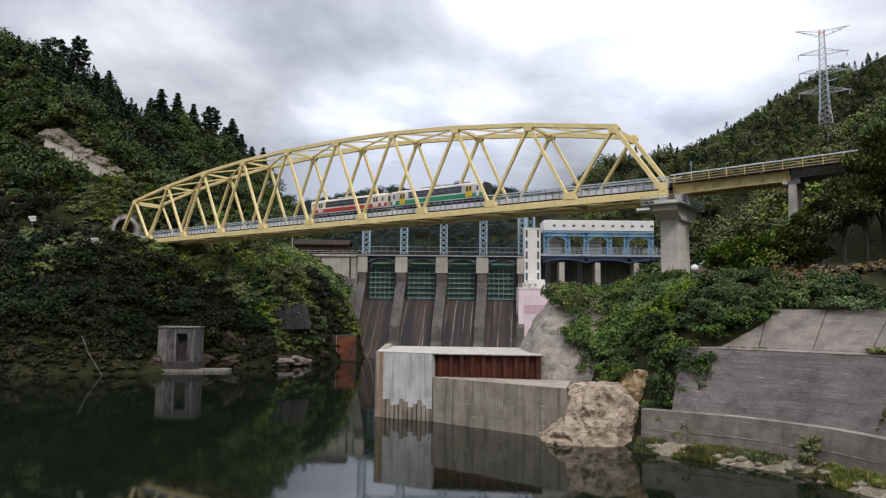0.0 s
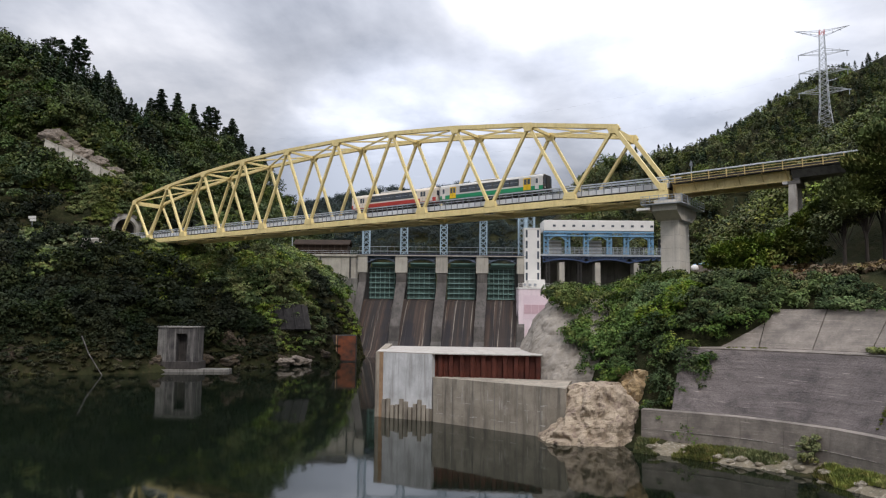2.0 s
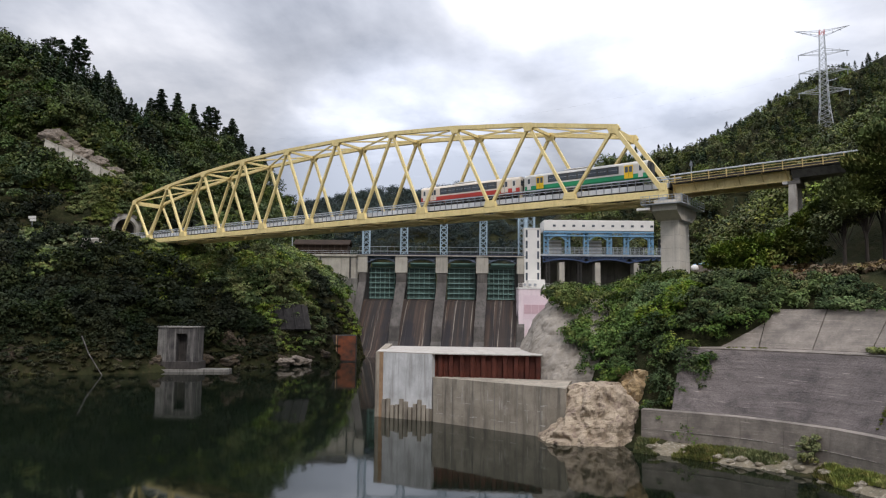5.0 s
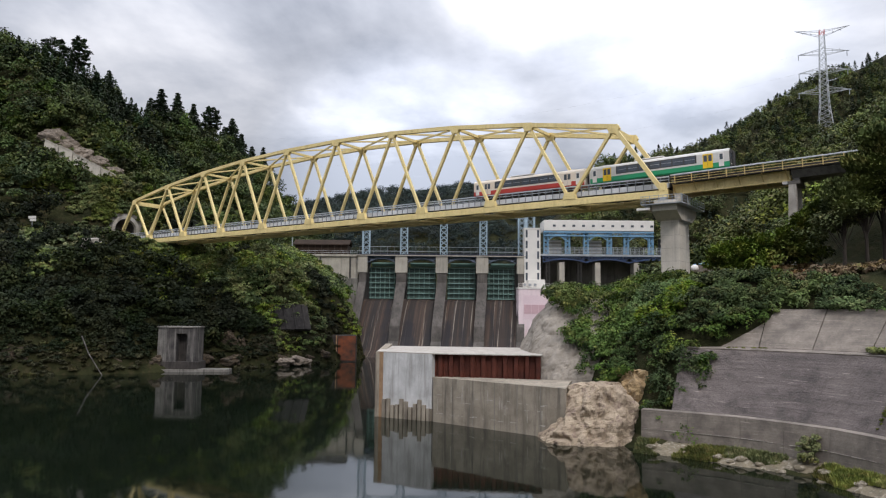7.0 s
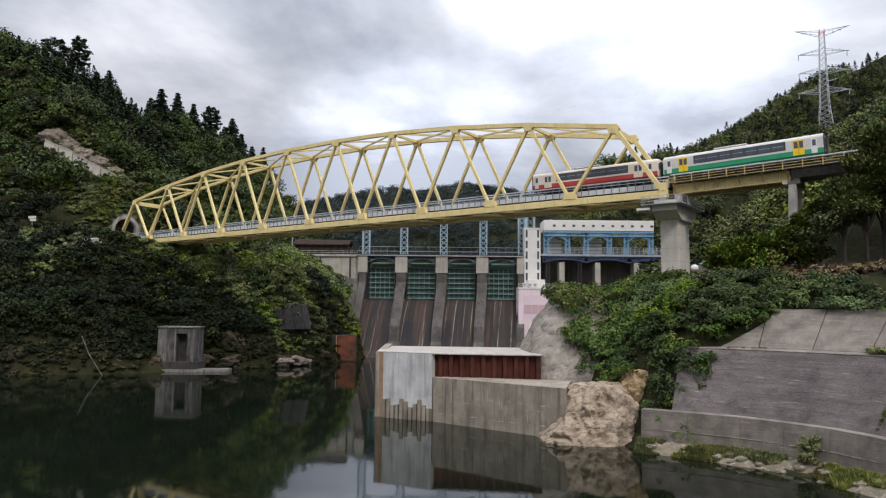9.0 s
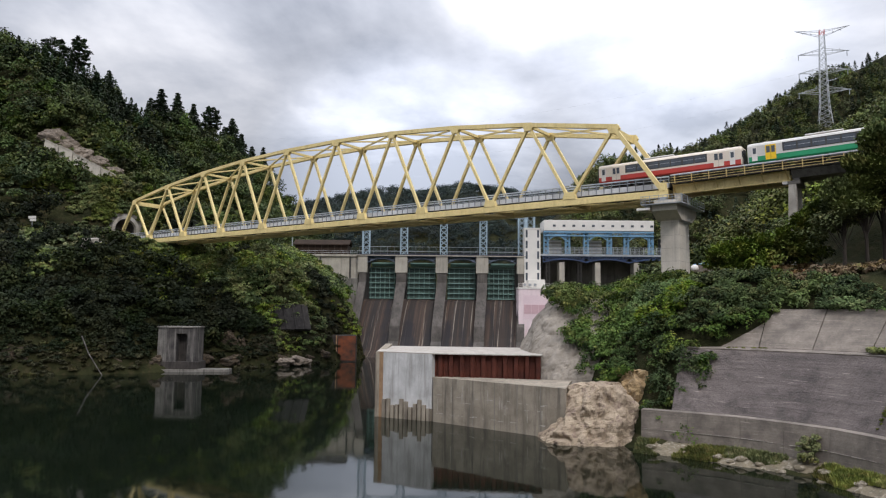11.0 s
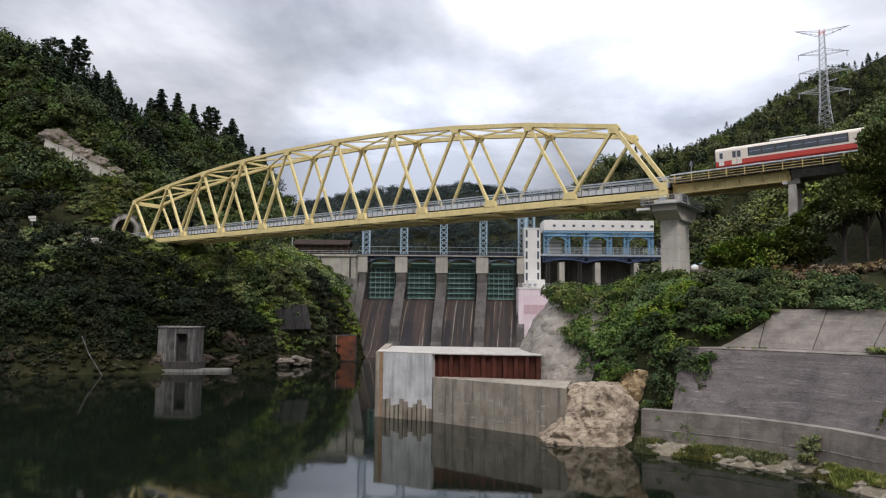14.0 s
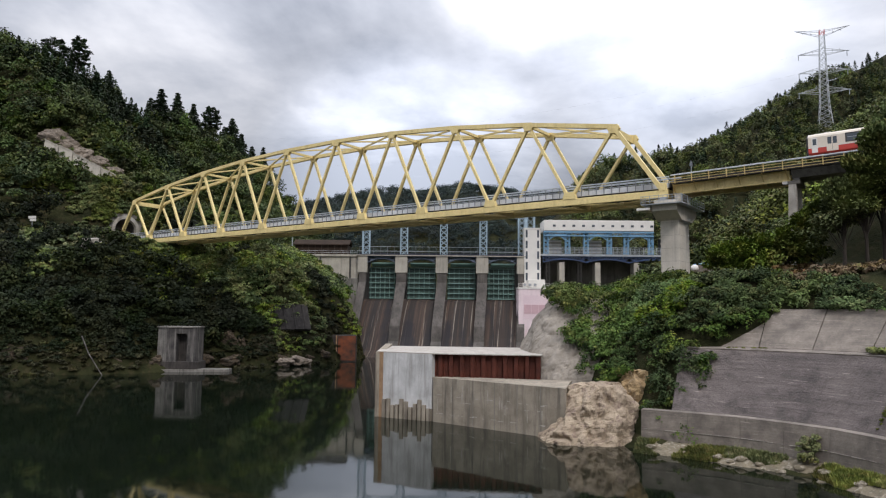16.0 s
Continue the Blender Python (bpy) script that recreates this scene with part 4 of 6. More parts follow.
def make_tower():
    tw = empty("stair_tower", pose(0, 192, 0), "white stair tower with strips of dark windows", "tower")
    x0, x1 = 22.7, 27.2
    bm = bmesh.new()
    box(bm, x0, x1, 0, 4.5, 18.5, 35.2, 0.05)
    part("shaft", bm, M["white"], tw)
    part("roof_cap", box(bmesh.new(), x0 - 0.12, x1 + 0.12, -0.12, 4.62, 35.2, 35.5), M["white"], tw)
    for x in (x0 + 0.35, x1 - 0.95):
        for k in range(5):
            part("window", box(bmesh.new(), x, x + 0.55, -0.04, 0.05, 20.8 + k * 3.0, 22.9 + k * 3.0), M["glass"], tw)
    pk = empty("valve_house", pose(0, 186, 0), "pale pink concrete valve house beside the spillway", "building")
    a, b = 20.4, 31.5
    bm = bmesh.new()
    box(bm, a, b, 0, 6, 5.0, 18.2, 0.06)
    part("wall", bm, M["pink"], pk)
    part("parapet", box(bmesh.new(), a - 0.1, b + 0.1, -0.1, 6.1, 18.2, 18.7), M["white"], pk)
    part("recess_panel", box(bmesh.new(), a + 1.3, b - 1.5, -0.06, 0.02, 10.2, 16.5), M["pink_wall"], pk)
    for k in range(4):
        part("rose_panel", box(bmesh.new(), a + 1.5 + k * 1.95, a + 3.35 + k * 1.95, -0.12, -0.05, 11.6, 14.0), M["pink_dark"], pk)
    part("annex", box(bmesh.new(), a + 3.0, a + 7.5, 2.5, 5.9, 18.7, 20.9, 0.05), M["white"], pk)
    for k in range(3):
        ac = empty("condenser_unit", pose(a + 1.2 + k * 1.4, 186.3, 18.7), "white outdoor condenser unit on the flat roof", "air conditioner", "condenser units")
        part("case", box(bmesh.new(), 0, 1.1, 0, 0.5, 0, 1.2, 0.04), M["white"], ac)
        bm = bmesh.new()
        rod(bm, (0.5, -0.03, 0.65), (0.5, 0.0, 0.65), 0.4, 16)
        part("fan_grille", bm, M["steel_grey"], ac)
    bm = bmesh.new()
    for z in (19.2, 19.7):
        beam(bm, (a, -0.05, z), (b, -0.05, z), 0.05, 0.05)
    rl = part("roof_railing", bm, M["white"], pk)
    for k in range(9):
        part("post", box(bmesh.new(), a + k * 1.38 - 0.03, a + k * 1.38 + 0.03, -0.08, -0.02, 18.7, 19.7), M["white"], rl)


M["pink_wall"] = mat("pale_rose_recess_paint", (0.76, 0.6, 0.63), (0.7, 0.55, 0.58), rough=0.7, scale=0.25, bump=0.05)
make_intake()
make_tower()


def make_shed():
    sh = empty("storage_shed", pose(-36.5, 207.0, 27.0), "long dark brown timber shed behind the dam's wing wall", "shed")
    part("wall", box(bmesh.new(), -8, 8, 0, 5, -2, 4.6), M["brown"], sh)
    bm = bmesh.new()
    prism(bm, [(-0.7, 4.5), (-0.7, 4.75), (2.5, 6.4), (5.7, 4.75), (5.7, 4.5), (2.5, 6.1)], -8.5, 8.5)
    part("roof", bm, M["brown"], sh, "dark brown roof")
    for i in range(9):
        part("batten", box(bmesh.new(), -7.9 + i * 1.95, -7.7 + i * 1.95, -0.08, 0.0, -2, 4.5), M["bark_brown"], sh)
    po = empty("utility_pole", pose(-43.5, 198.5, 26.0), "slim grey utility pole beside the wing wall", "pole")
    part("shaft", rod(bmesh.new(), (0, 0, 0), (0, 0, 9.5), 0.16, 8, 0.12), M["steel_grey"], po)
    part("cross_bar", box(bmesh.new(), -0.8, 0.8, -0.06, 0.06, 8.6, 8.75), M["steel_grey"], po)


M["brown"] = mat("dark_brown_boards", (0.05, 0.035, 0.026), (0.028, 0.02, 0.015), rough=0.9, scale=0.8, streak=0.4, spec=0.1)
M["bark_brown"] = mat("brown_battens", (0.07, 0.05, 0.036), (0.045, 0.032, 0.024), rough=0.85, scale=1)
make_shed()


# ---- outlet wall standing in the river ----
M["outlet"] = mat("pale_formed_concrete", (0.56, 0.555, 0.54), (0.4, 0.395, 0.38), rough=0.85, scale=0.5, streak=0.65, c3=(0.2, 0.185, 0.165), bump=0.4)
M["apron"] = mat("tan_grey_concrete", (0.33, 0.285, 0.22), (0.2, 0.168, 0.125), rough=0.9, scale=0.5, streak=0.75, c3=(0.085, 0.072, 0.06), bump=0.5)
M["sheet_rust"] = mat("rust_red_sheet_pile", (0.19, 0.05, 0.028), (0.1, 0.027, 0.017), rough=0.75, scale=0.7, streak=0.4, c3=(0.03, 0.012, 0.01))
M["rust_edge"] = mat("rusty_ochre_steel", (0.35, 0.22, 0.12), (0.22, 0.13, 0.07), rough=0.85, scale=0.9, streak=0.5)


def make_outlet():
    ow = empty("outlet_wall", pose(0, 0, 0), "pale concrete and rust-red sheet-pile outlet wall standing in the river", "river wall")
    # front face runs from A to B, then the sheet piles go on to C
    A, B, Cc = Vector((-6.6, 78.8, 0)), Vector((-1.05, 76.0, 0)), Vector((10.6, 74.6, 0))

    def slab(name, p, q, z0, z1, deep, m, label="", out=0.0):
        d = (q - p).normalized()
        n = Vector((d.y, -d.x, 0))
        if n.y > 0:
            n = -n
        bm = bmesh.new()
        ring = [p + n * out, q + n * out, q - n * deep, p - n * deep]
        lo_, hi_ = [bm.verts.new((v.x, v.y, z0)) for v in ring], [bm.verts.new((v.x, v.y, z1)) for v in ring]
        for i in range(4):
            bm.faces.new((lo_[i], lo_[(i + 1) % 4], hi_[(i + 1) % 4], hi_[i]))
        bm.faces.new(lo_[::-1])
        bm.faces.new(hi_)
        bmesh.ops.recalc_face_normals(bm, faces=bm.faces)
        return part(name, bm, m, ow, label)

    slab("face_panel", A, B, 1.3, 7.15, 1.2, M["outlet"], "pale concrete end wall")
    # concrete cast against sheet piling at the water line
    d = (B - A).normalized()
    n = Vector((d.y, -d.x, 0))
    cnt = 11
    for i in range(cnt):
        p, q = A.lerp(B, (i + 0.08) / cnt), A.lerp(B, (i + 0.78) / cnt)
        slab("fluted_rib", p, q, -2.5, 1.3 + 0.9 * (0.5 + 0.5 * math.sin(i * 1.7 + 0.6)), 0.5, M["apron"], out=0.28)
    slab("footing", A, B, -2.5, 1.3, 1.0, M["apron"], out=-0.02)
    # side of the end wall and rusty corner pile
    bm = bmesh.new()
    prism(bm, [(0, -2.5), (0, 7.15), (14, 7.5), (14, -2.5)], -7.5, -6.62)
    sd = part("side_panel", bm, M["apron"], ow)
    sd.location = (0, 79.0, 0)
    slab("corner_pile", A + Vector((-0.72, 0.35, 0)), A + Vector((-0.02, 0.02, 0)), -2.5, 7.2, 0.4, M["rust_edge"], "rusty corner pile", out=0.02)
    # top slab
    bm = bmesh.new()
    top = [(-7.35, 79.2), (-6.6, 78.8), (-1.05, 76.0), (10.6, 74.6), (14, 90), (-7.4, 92)]
    lo_, hi_ = [bm.verts.new((x, y, 7.155)) for x, y in top], [bm.verts.new((x, y, 7.26)) for x, y in top]
    for i in range(len(top)):
        j = (i + 1) % len(top)
        bm.faces.new((lo_[i], lo_[j], hi_[j], hi_[i]))
    bm.faces.new(lo_[::-1])
    bm.faces.new(hi_)
    bmesh.ops.recalc_face_normals(bm, faces=bm.faces)
    part("top_slab", bm, M["top_pale"], ow, "pale tan concrete top slab")
    # sheet piles, trough and ridge
    d = (Cc - B).normalized()
    n = Vector((d.y, -d.x, 0))
    cnt = 10
    step = (Cc - B).length / cnt
    for i in range(cnt):
        p = B + d * (i * step)
        bm = bmesh.new()
        seq = [(0, 0.32), (0.42, 0.32), (0.55, 0.0), (0.9, 0.0), (1.0, 0.32)]
        bot = [p + d * (k * step) - n * (0.3 + o) for k, o in seq]
        lo_, hi_ = [bm.verts.new((v.x, v.y, 4.0)) for v in bot], [bm.verts.new((v.x, v.y, 7.15)) for v in bot]
        for j in range(len(seq) - 1):
            bm.faces.new((lo_[j], lo_[j + 1], hi_[j + 1], hi_[j]))
        bmesh.ops.solidify(bm, geom=bm.faces[:], thickness=0.02)
        part("sheet_pile", bm, M["sheet_rust"], ow)
    # apron wall in front of the piles, dropping towards the bank
    P, Q = B + Vector((0.1, -0.25, 0)), Vector((11.6, 65.6, 0))
    bm = bmesh.new()
    k = 7
    fr = [P.lerp(Q, i / k) for i in range(k + 1)]
    bk = [(B + d * 0.1).lerp(Vector((13.5, 72.5, 0)), i / k) - n * 0.9 for i in range(k + 1)]
    for i in range(k):
        for z0, z1 in ((-2.5, 4.72),):
            vs = [bm.verts.new((v.x, v.y, z)) for z in (z0, z1) for v in (fr[i], fr[i + 1], bk[i + 1], bk[i])]
            for f in ((0, 1, 5, 4), (1, 2, 6, 5), (2, 3, 7, 6), (3, 0, 4, 7), (4, 5, 6, 7), (3, 2, 1, 0)):
                bm.faces.new([vs[j] for j in f])
    bmesh.ops.remove_doubles(bm, verts=bm.verts, dist=0.001)
    bmesh.ops.recalc_face_normals(bm, faces=bm.faces)
    part("apron_wall", bm, M["apron"], ow, "tan-grey concrete apron wall with lime streaks")
    dd = (Q - P).normalized()
    nn = Vector((dd.y, -dd.x, 0))
    rg = random.Random(31)
    for i in range(46):
        t, drip = rg.uniform(0.03, 0.95), i % 5 == 0
        z = rg.uniform(1.6, 3.6) if drip else rg.choice((0.95, 1.0, 2.3, 2.9, 2.95)) + rg.uniform(-0.05, 0.05)
        w, h = (rg.uniform(0.04, 0.1), rg.uniform(0.5, 1.6)) if drip else (rg.uniform(0.12, 0.7), rg.uniform(0.03, 0.09))
        c = P.lerp(Q, t)
        a_, b_ = c - dd * w / 2, c + dd * w / 2
        bm = bmesh.new()
        beam(bm, (a_.x + nn.x * 0.006, a_.y + nn.y * 0.006, z), (b_.x + nn.x * 0.006, b_.y + nn.y * 0.006, z), 0.02, h)
        part("lime_streak", bm, M["lime"], ow)
    for i in range(1, 6):
        c = P.lerp(Q, i / 6)
        bm = bmesh.new()
        beam(bm, (c.x + nn.x * 0.004, c.y + nn.y * 0.004, -0.2), (c.x + nn.x * 0.004, c.y + nn.y * 0.004, 4.7), 0.05, 0.02, nn)
        part("cast_joint", bm, M["dark_concrete"], ow)


M["top_pale"] = mat("pale_tan_slab_concrete", (0.42, 0.385, 0.34), (0.32, 0.29, 0.25), rough=0.9, scale=0.6, c3=(0.22, 0.2, 0.17))
M["lime"] = mat("white_lime_deposit", (0.42, 0.385, 0.335), (0.28, 0.25, 0.21), rough=0.9, scale=2.5)
make_outlet()


# ---- sloped bank protection ----
WALL = [(17.5, 61.8), (20.9, 59.9), (24.3, 57.5), (26.6, 55.0), (28.6, 52.2), (29.6, 49.5), (30.4, 46.5), (31.2, 42.5), (32, 38), (34, 28)]


def offset_line(points, o):
    out = []
    for i, p in enumerate(points):
        a, b = points[max(0, i - 1)], points[min(len(points) - 1, i + 1)]
        dx, dy = b[0] - a[0], b[1] - a[1]
        l = math.hypot(dx, dy)
        out.append((p[0] - dy / l * o, p[1] + dx / l * o))
    return out


M["bank"] = mat("dark_weathered_bank_concrete", (0.165, 0.137, 0.124), (0.07, 0.057, 0.053), rough=0.9, scale=0.25, lo=0.25, hi=0.75, bands=0.75, bump=1.0, fine=5, bump_dist=0.1)
M["bank_pale"] = mat("paler_bank_concrete", (0.235, 0.2, 0.165), (0.14, 0.118, 0.098), rough=0.9, scale=0.8, bands=0.5, bump=0.6, fine=6)


def make_bank():
    bank = empty("bank_revetment", pose(0, 0, 0), "weathered grey concrete slope and toe wall along the river", "revetment", kind="structure")
    rng = random.Random(5)

    def strip(name, i0, t0, t1, lo_, hi_, deep, m, label="", slant=0.0):
        """One panel between two offset lines (offset, height), from t0 to t1 along segment i0."""
        bm = bmesh.new()
        vs = []
        for (o, z), more in ((lo_, 0.0), (hi_, slant)):
            ln = offset_line(WALL, o)
            a, b = Vector(ln[i0]), Vector(ln[i0 + 1])
            for t in (t0 + more, t1):
                p = a.lerp(b, t)
                vs.append((p.x, p.y, z))
        a, b, c, d = (Vector(v) for v in (vs[0], vs[1], vs[3], vs[2]))
        nrm = (b - a).cross(d - a).normalized()
        top = [bm.verts.new(v) for v in (a, b, c, d)]
        bot = [bm.verts.new(v - nrm * deep * (1 if nrm.z > 0 or nrm.y < 0 else -1)) for v in (a, b, c, d)]
        bm.faces.new(top)
        bm.faces.new(bot[::-1])
        for i in range(4):
            bm.faces.new((top[i], bot[i], bot[(i + 1) % 4], top[(i + 1) % 4]))
        bmesh.ops.recalc_face_normals(bm, faces=bm.faces)
        return part(name, bm, m, bank, label)

    for i in range(len(WALL) - 1):
        j = rng.uniform(-0.03, 0.03)
        # toe wall in two lifts
        strip("toe_wall", i, 0, 0.995, (0.0, -1.0), (0.12, 1.72), 0.6, M["bank_pale"])
        strip("toe_wall", i, 0, 0.995, (0.17, 1.74), (0.3, 3.35 + j), 0.6, M["bank_pale"])
        strip("ledge", i, 0, 1, (0.3, 3.36), (1.1, 3.4), 0.5, M["bank_pale"])
        # long slab cast in lifts
        n = 6
        for k in range(n):
            o0, o1 = 1.1 + 4.1 * k / n, 1.1 + 4.1 * (k + 1) / n
            z0, z1 = 3.4 + 5.3 * k / n, 3.4 + 5.3 * (k + 1) / n
            s = rng.uniform(0.0, 0.012)
            strip("slab_lift", i, 0.62 if i == 0 else 0, 1, (o0 - s, z0 + 0.004), (o1 - s - 0.006, z1 - 0.004), 0.4, M["bank"])
        strip("berm", i, 0.75 if i == 0 else 0, 1, (5.1, 8.68), (6.0, 8.85), 0.4, M["bank_pale"])
        if i >= 1:
            strip("upper_slab", i, 0.35 if i == 1 else 0.0, 0.985, (6.0, 8.87), (9.3, 12.3), 0.4, M["bank_pale"], slant=0.6 if i == 1 else 0.0)


make_bank()


def make_lime_lines():
    """Broken white lime lines along the casting joints."""
    rg = random.Random(77)
    bank = bpy.data.objects["bank_revetment"]
    spots = [(0.13, 1.73, 1.0, 70)] + [(5.12, 8.74, 0.8, 40)]
    for o, z, dense, count in spots:
        ln = offset_line(WALL, o - 0.03)
        for i in range(count):
            s = rg.randrange(0, len(WALL) - 2)
            t = rg.uniform(0.66, 1.0) if s == 0 and o > 1 else rg.random()
            ax, ay = ln[s]
            bx, by = ln[s + 1]
            l = math.hypot(bx - ax, by - ay)
            w = rg.uniform(0.15, 0.9) / l
            p = (ax + (bx - ax) * t, ay + (by - ay) * t, z)
            e = min(1.0, t + w)
            q = (ax + (bx - ax) * e, ay + (by - ay) * e, z)
            if e - t < 0.02:
                continue
            part("lime_line", beam(bmesh.new(), p, q, 0.05, rg.uniform(0.015, 0.045)), M["lime"], bank)


make_lime_lines()


# ---- rocks ----
M["tan_rock"] = mat("tan_weathered_rock", (0.45, 0.36, 0.255), (0.27, 0.208, 0.145), rough=0.95, scale=0.7, c3=(0.2, 0.14, 0.11), bump=1.0, fine=7, bump_dist=0.2)
M["ochre_rock"] = mat("ochre_crumbling_rock", (0.4, 0.28, 0.14), (0.27, 0.185, 0.095), rough=0.95, scale=0.8, c3=(0.16, 0.12, 0.08), bump=1.0, fine=5, bump_dist=0.15)
M["grey_rock"] = mat("sprayed_grey_concrete_rock", (0.29, 0.255, 0.21), (0.18, 0.158, 0.13), rough=0.95, scale=0.3, c3=(0.12, 0.105, 0.09), streak=0.4, bump=0.5, fine=3, bump_dist=0.2)
M["pale_rock"] = mat("pale_hill_rock", (0.25, 0.205, 0.16), (0.13, 0.105, 0.082), rough=0.95, scale=0.5, c3=(0.1, 0.085, 0.07), bump=1.0, fine=3, bump_dist=0.2)
M["dark_rock"] = mat("dark_bank_rock", (0.06, 0.041, 0.024), (0.02, 0.015, 0.009), rough=0.95, scale=0.8, c3=(0.1, 0.075, 0.045), bump=1.0, fine=2, bump_dist=0.3)
M["orange"] = mat("rust_orange_stain", (0.22, 0.06, 0.022), (0.045, 0.026, 0.018), rough=0.9, scale=0.5, streak=0.5, c3=(0.08, 0.05, 0.035))


def rock(name, centre, size, material, label, seed, rough=0.22, sub=4, ridge=1.6):
    bm = bmesh.new()
    bmesh.ops.create_icosphere(bm, subdivisions=sub, radius=1)
    off = Vector((seed * 7.3, seed * 3.1, seed * 5.7))
    for v in bm.verts:
        p = v.co.copy()
        k = noise.noise(p * ridge + off) * rough * 1.6 + noise.noise(p * ridge * 2.6 + off) * rough * 0.8 + abs(noise.noise(p * ridge * 6 + off)) * rough * 0.5
        v.co = Vector((p.x * size[0], p.y * size[1], p.z * size[2])) * (1 + k)
    ob = mesh_object(name, bm, material)
    ob.location = centre
    return tagged(ob, label, "rock")


def crag(name, label, material, heights, west, east, front, back, n=130, m=70, square=0.8, amp=1.0, gully=0.5, chip=0.3, seed=0.0):
    """A steep outcrop built up in rings: its outline at each height, folded by gullies and chipped."""
    bm = bmesh.new()
    rows = []
    z0, z1 = heights[0], heights[-1]
    for j in range(m + 1):
        t = j / m
        z = z0 + (z1 - z0) * min(1, t / 0.86)
        k = 1.0 if t < 0.86 else max(0.02, math.cos((t - 0.86) / 0.14 * 1.57)) ** 0.6
        w, e, f = (float(np.interp(z, heights, q)) for q in (west, east, front))
        cx, cy, hx, hy = (w + e) / 2, (f + back) / 2, (e - w) / 2 * k, (back - f) / 2 * k
        row = []
        for i in range(n):
            an = 2 * math.pi * i / n
            c, s_ = math.cos(an), math.sin(an)
            p = Vector((cx + hx * math.copysign(abs(c) ** square, c), cy + hy * math.copysign(abs(s_) ** square, s_), z + (t - 0.86) * 2.2 * (t > 0.86)))
            g = Vector((p.x * 0.75 + seed, p.y * 0.75, p.z * 0.2))
            d = 0.5 * noise.noise(p * 0.45 + Vector((seed, 0, 0))) + gully * (abs(noise.noise(g)) * 1.6 - 0.3) + gully * 0.5 * (abs(noise.noise(g * 2.7)) - 0.2)
            d += chip * (0.35 - noise.voronoi(Vector((p.x, p.y, p.z * 0.6)) * 1.3)[0][0]) + chip * 0.4 * noise.noise(p * 2.9) + chip * 0.2 * noise.noise(p * 6)
            row.append(bm.verts.new(p + Vector((c, s_, 0.2)) * d * amp))
        rows.append(row)
    for r0, r1 in zip(rows[:-1], rows[1:]):
        for i in range(n):
            bm.faces.new((r0[i], r0[(i + 1) % n], r1[(i + 1) % n], r1[i]))
    bm.faces.new(rows[-1])
    bmesh.ops.recalc_face_normals(bm, faces=bm.faces)
    tagged(mesh_object(name, bm, material), label, "rock")


crag("rock_outcrop", "tan crumbling rock outcrop at the water's edge", M["tan_rock"], [-1.6, 0, 0.7, 1.8, 2.9, 4.1, 4.9], [8.2, 9.2, 10.2, 11.1, 11.7, 12.3, 13.0], [19.4, 19.1, 18.9, 18.5, 18.3, 18.0, 17.4], [61.4, 62.4, 62.9, 63.5, 64.1, 64.7, 65.4], 69.5, gully=0.75, chip=0.4)
crag("rock_mound", "grey sprayed-concrete rock slope with soft vertical folds beside the outlet", M["grey_rock"], [-1.5, 3, 5, 7.5, 9.8, 12.0, 13.4], [8.2, 8.6, 9.2, 9.9, 11.0, 12.4, 13.8], [21.5, 21.5, 21.5, 21.5, 21, 20.5, 20], [72.5, 73.2, 73.8, 75.5, 78.0, 80.5, 82.5], 91, n=170, m=80, square=0.6, amp=0.9, gully=0.55, chip=0.05, seed=4.0)
crag("rock_outcrop", "ochre crumbling rock ledge under the bushes", M["ochre_rock"], [-1.0, 2, 4, 5.4, 6.2], [16.0, 16.4, 16.9, 17.3, 17.8], [22.2, 22.0, 21.6, 21.0, 20.4], [64.6, 65.2, 65.7, 66.2, 66.8], 71.5, gully=0.5, chip=0.35, seed=9.0)
rng = random.Random(11)
for i in range(15):
    t = rng.random()
    x, y = -34.5 + 9 * t, 146.5 + 9.5 * t
    s = rng.uniform(0.7, 1.9)
    rock("boulder", (x + rng.uniform(-1, 0.6), y - rng.uniform(-1.5, 0.6), s * 0.3 + rng.random() * 0.8), (s * 1.1, s * 0.8, s * 0.5), M["pale_rock"], "pale broken boulder at the river's edge", 20 + i, 0.28, 3)
for i in range(38):
    t = rng.random() ** 0.8
    x = -118 + 91 * t
    y = float(np.interp(x, [-200, -76, -60, -42.6, -33.3, -26], [92, 121, 127, 138, 146.5, 158]))
    s = rng.uniform(0.4, 1.15)
    up = rng.uniform(0.0, 2.6)
    rock("bank_rock", (x, y + 1.0 + up * 0.75, up), (s * 1.9, s * 0.8, s * 0.9), M["dark_rock"], "dark brown rock of the river bank", 50 + i, 0.3, 3)


for i, (x, y, z, w, h) in enumerate(((-44.2, 144.0, 5.2, 1.7, 2.0), (-45.9, 147.6, 8.2, 1.4, 1.6), (-41.8, 144.3, 3.6, 1.7, 2.0), (-38.5, 146.0, 3.2, 1.8, 1.6), (-77.2, 124.6, 2.6, 3.4, 2.0))):
    rock("bank_rock", (x, y, z), (w, 1.2, h), M["dark_rock"], "brown broken rock showing through the bank's scrub", 210 + i, 0.3, 4, 2.6)
cb = empty("concrete_block", pose(-75.4, 147.8, 24.6, 4, -5, 24), "weathered broken concrete block beside the tunnel mouth", "block")
part("block", box(bmesh.new(), -1.9, 1.5, -1.0, 1.0, -1.0, 2.3, 0.25), M["pier_old"], cb)
part("broken_end", box(bmesh.new(), 1.505, 2.3, -0.9, 0.9, -1.0, 1.5, 0.3), M["dark_concrete"], cb)
sb = empty("sign_board", pose(-94.6, 158.0, float(ground_height(-94.6, 158.0))), "small white sign board on a post among the trees", "sign")
tall = 32.9 - float(ground_height(-94.6, 158.0))
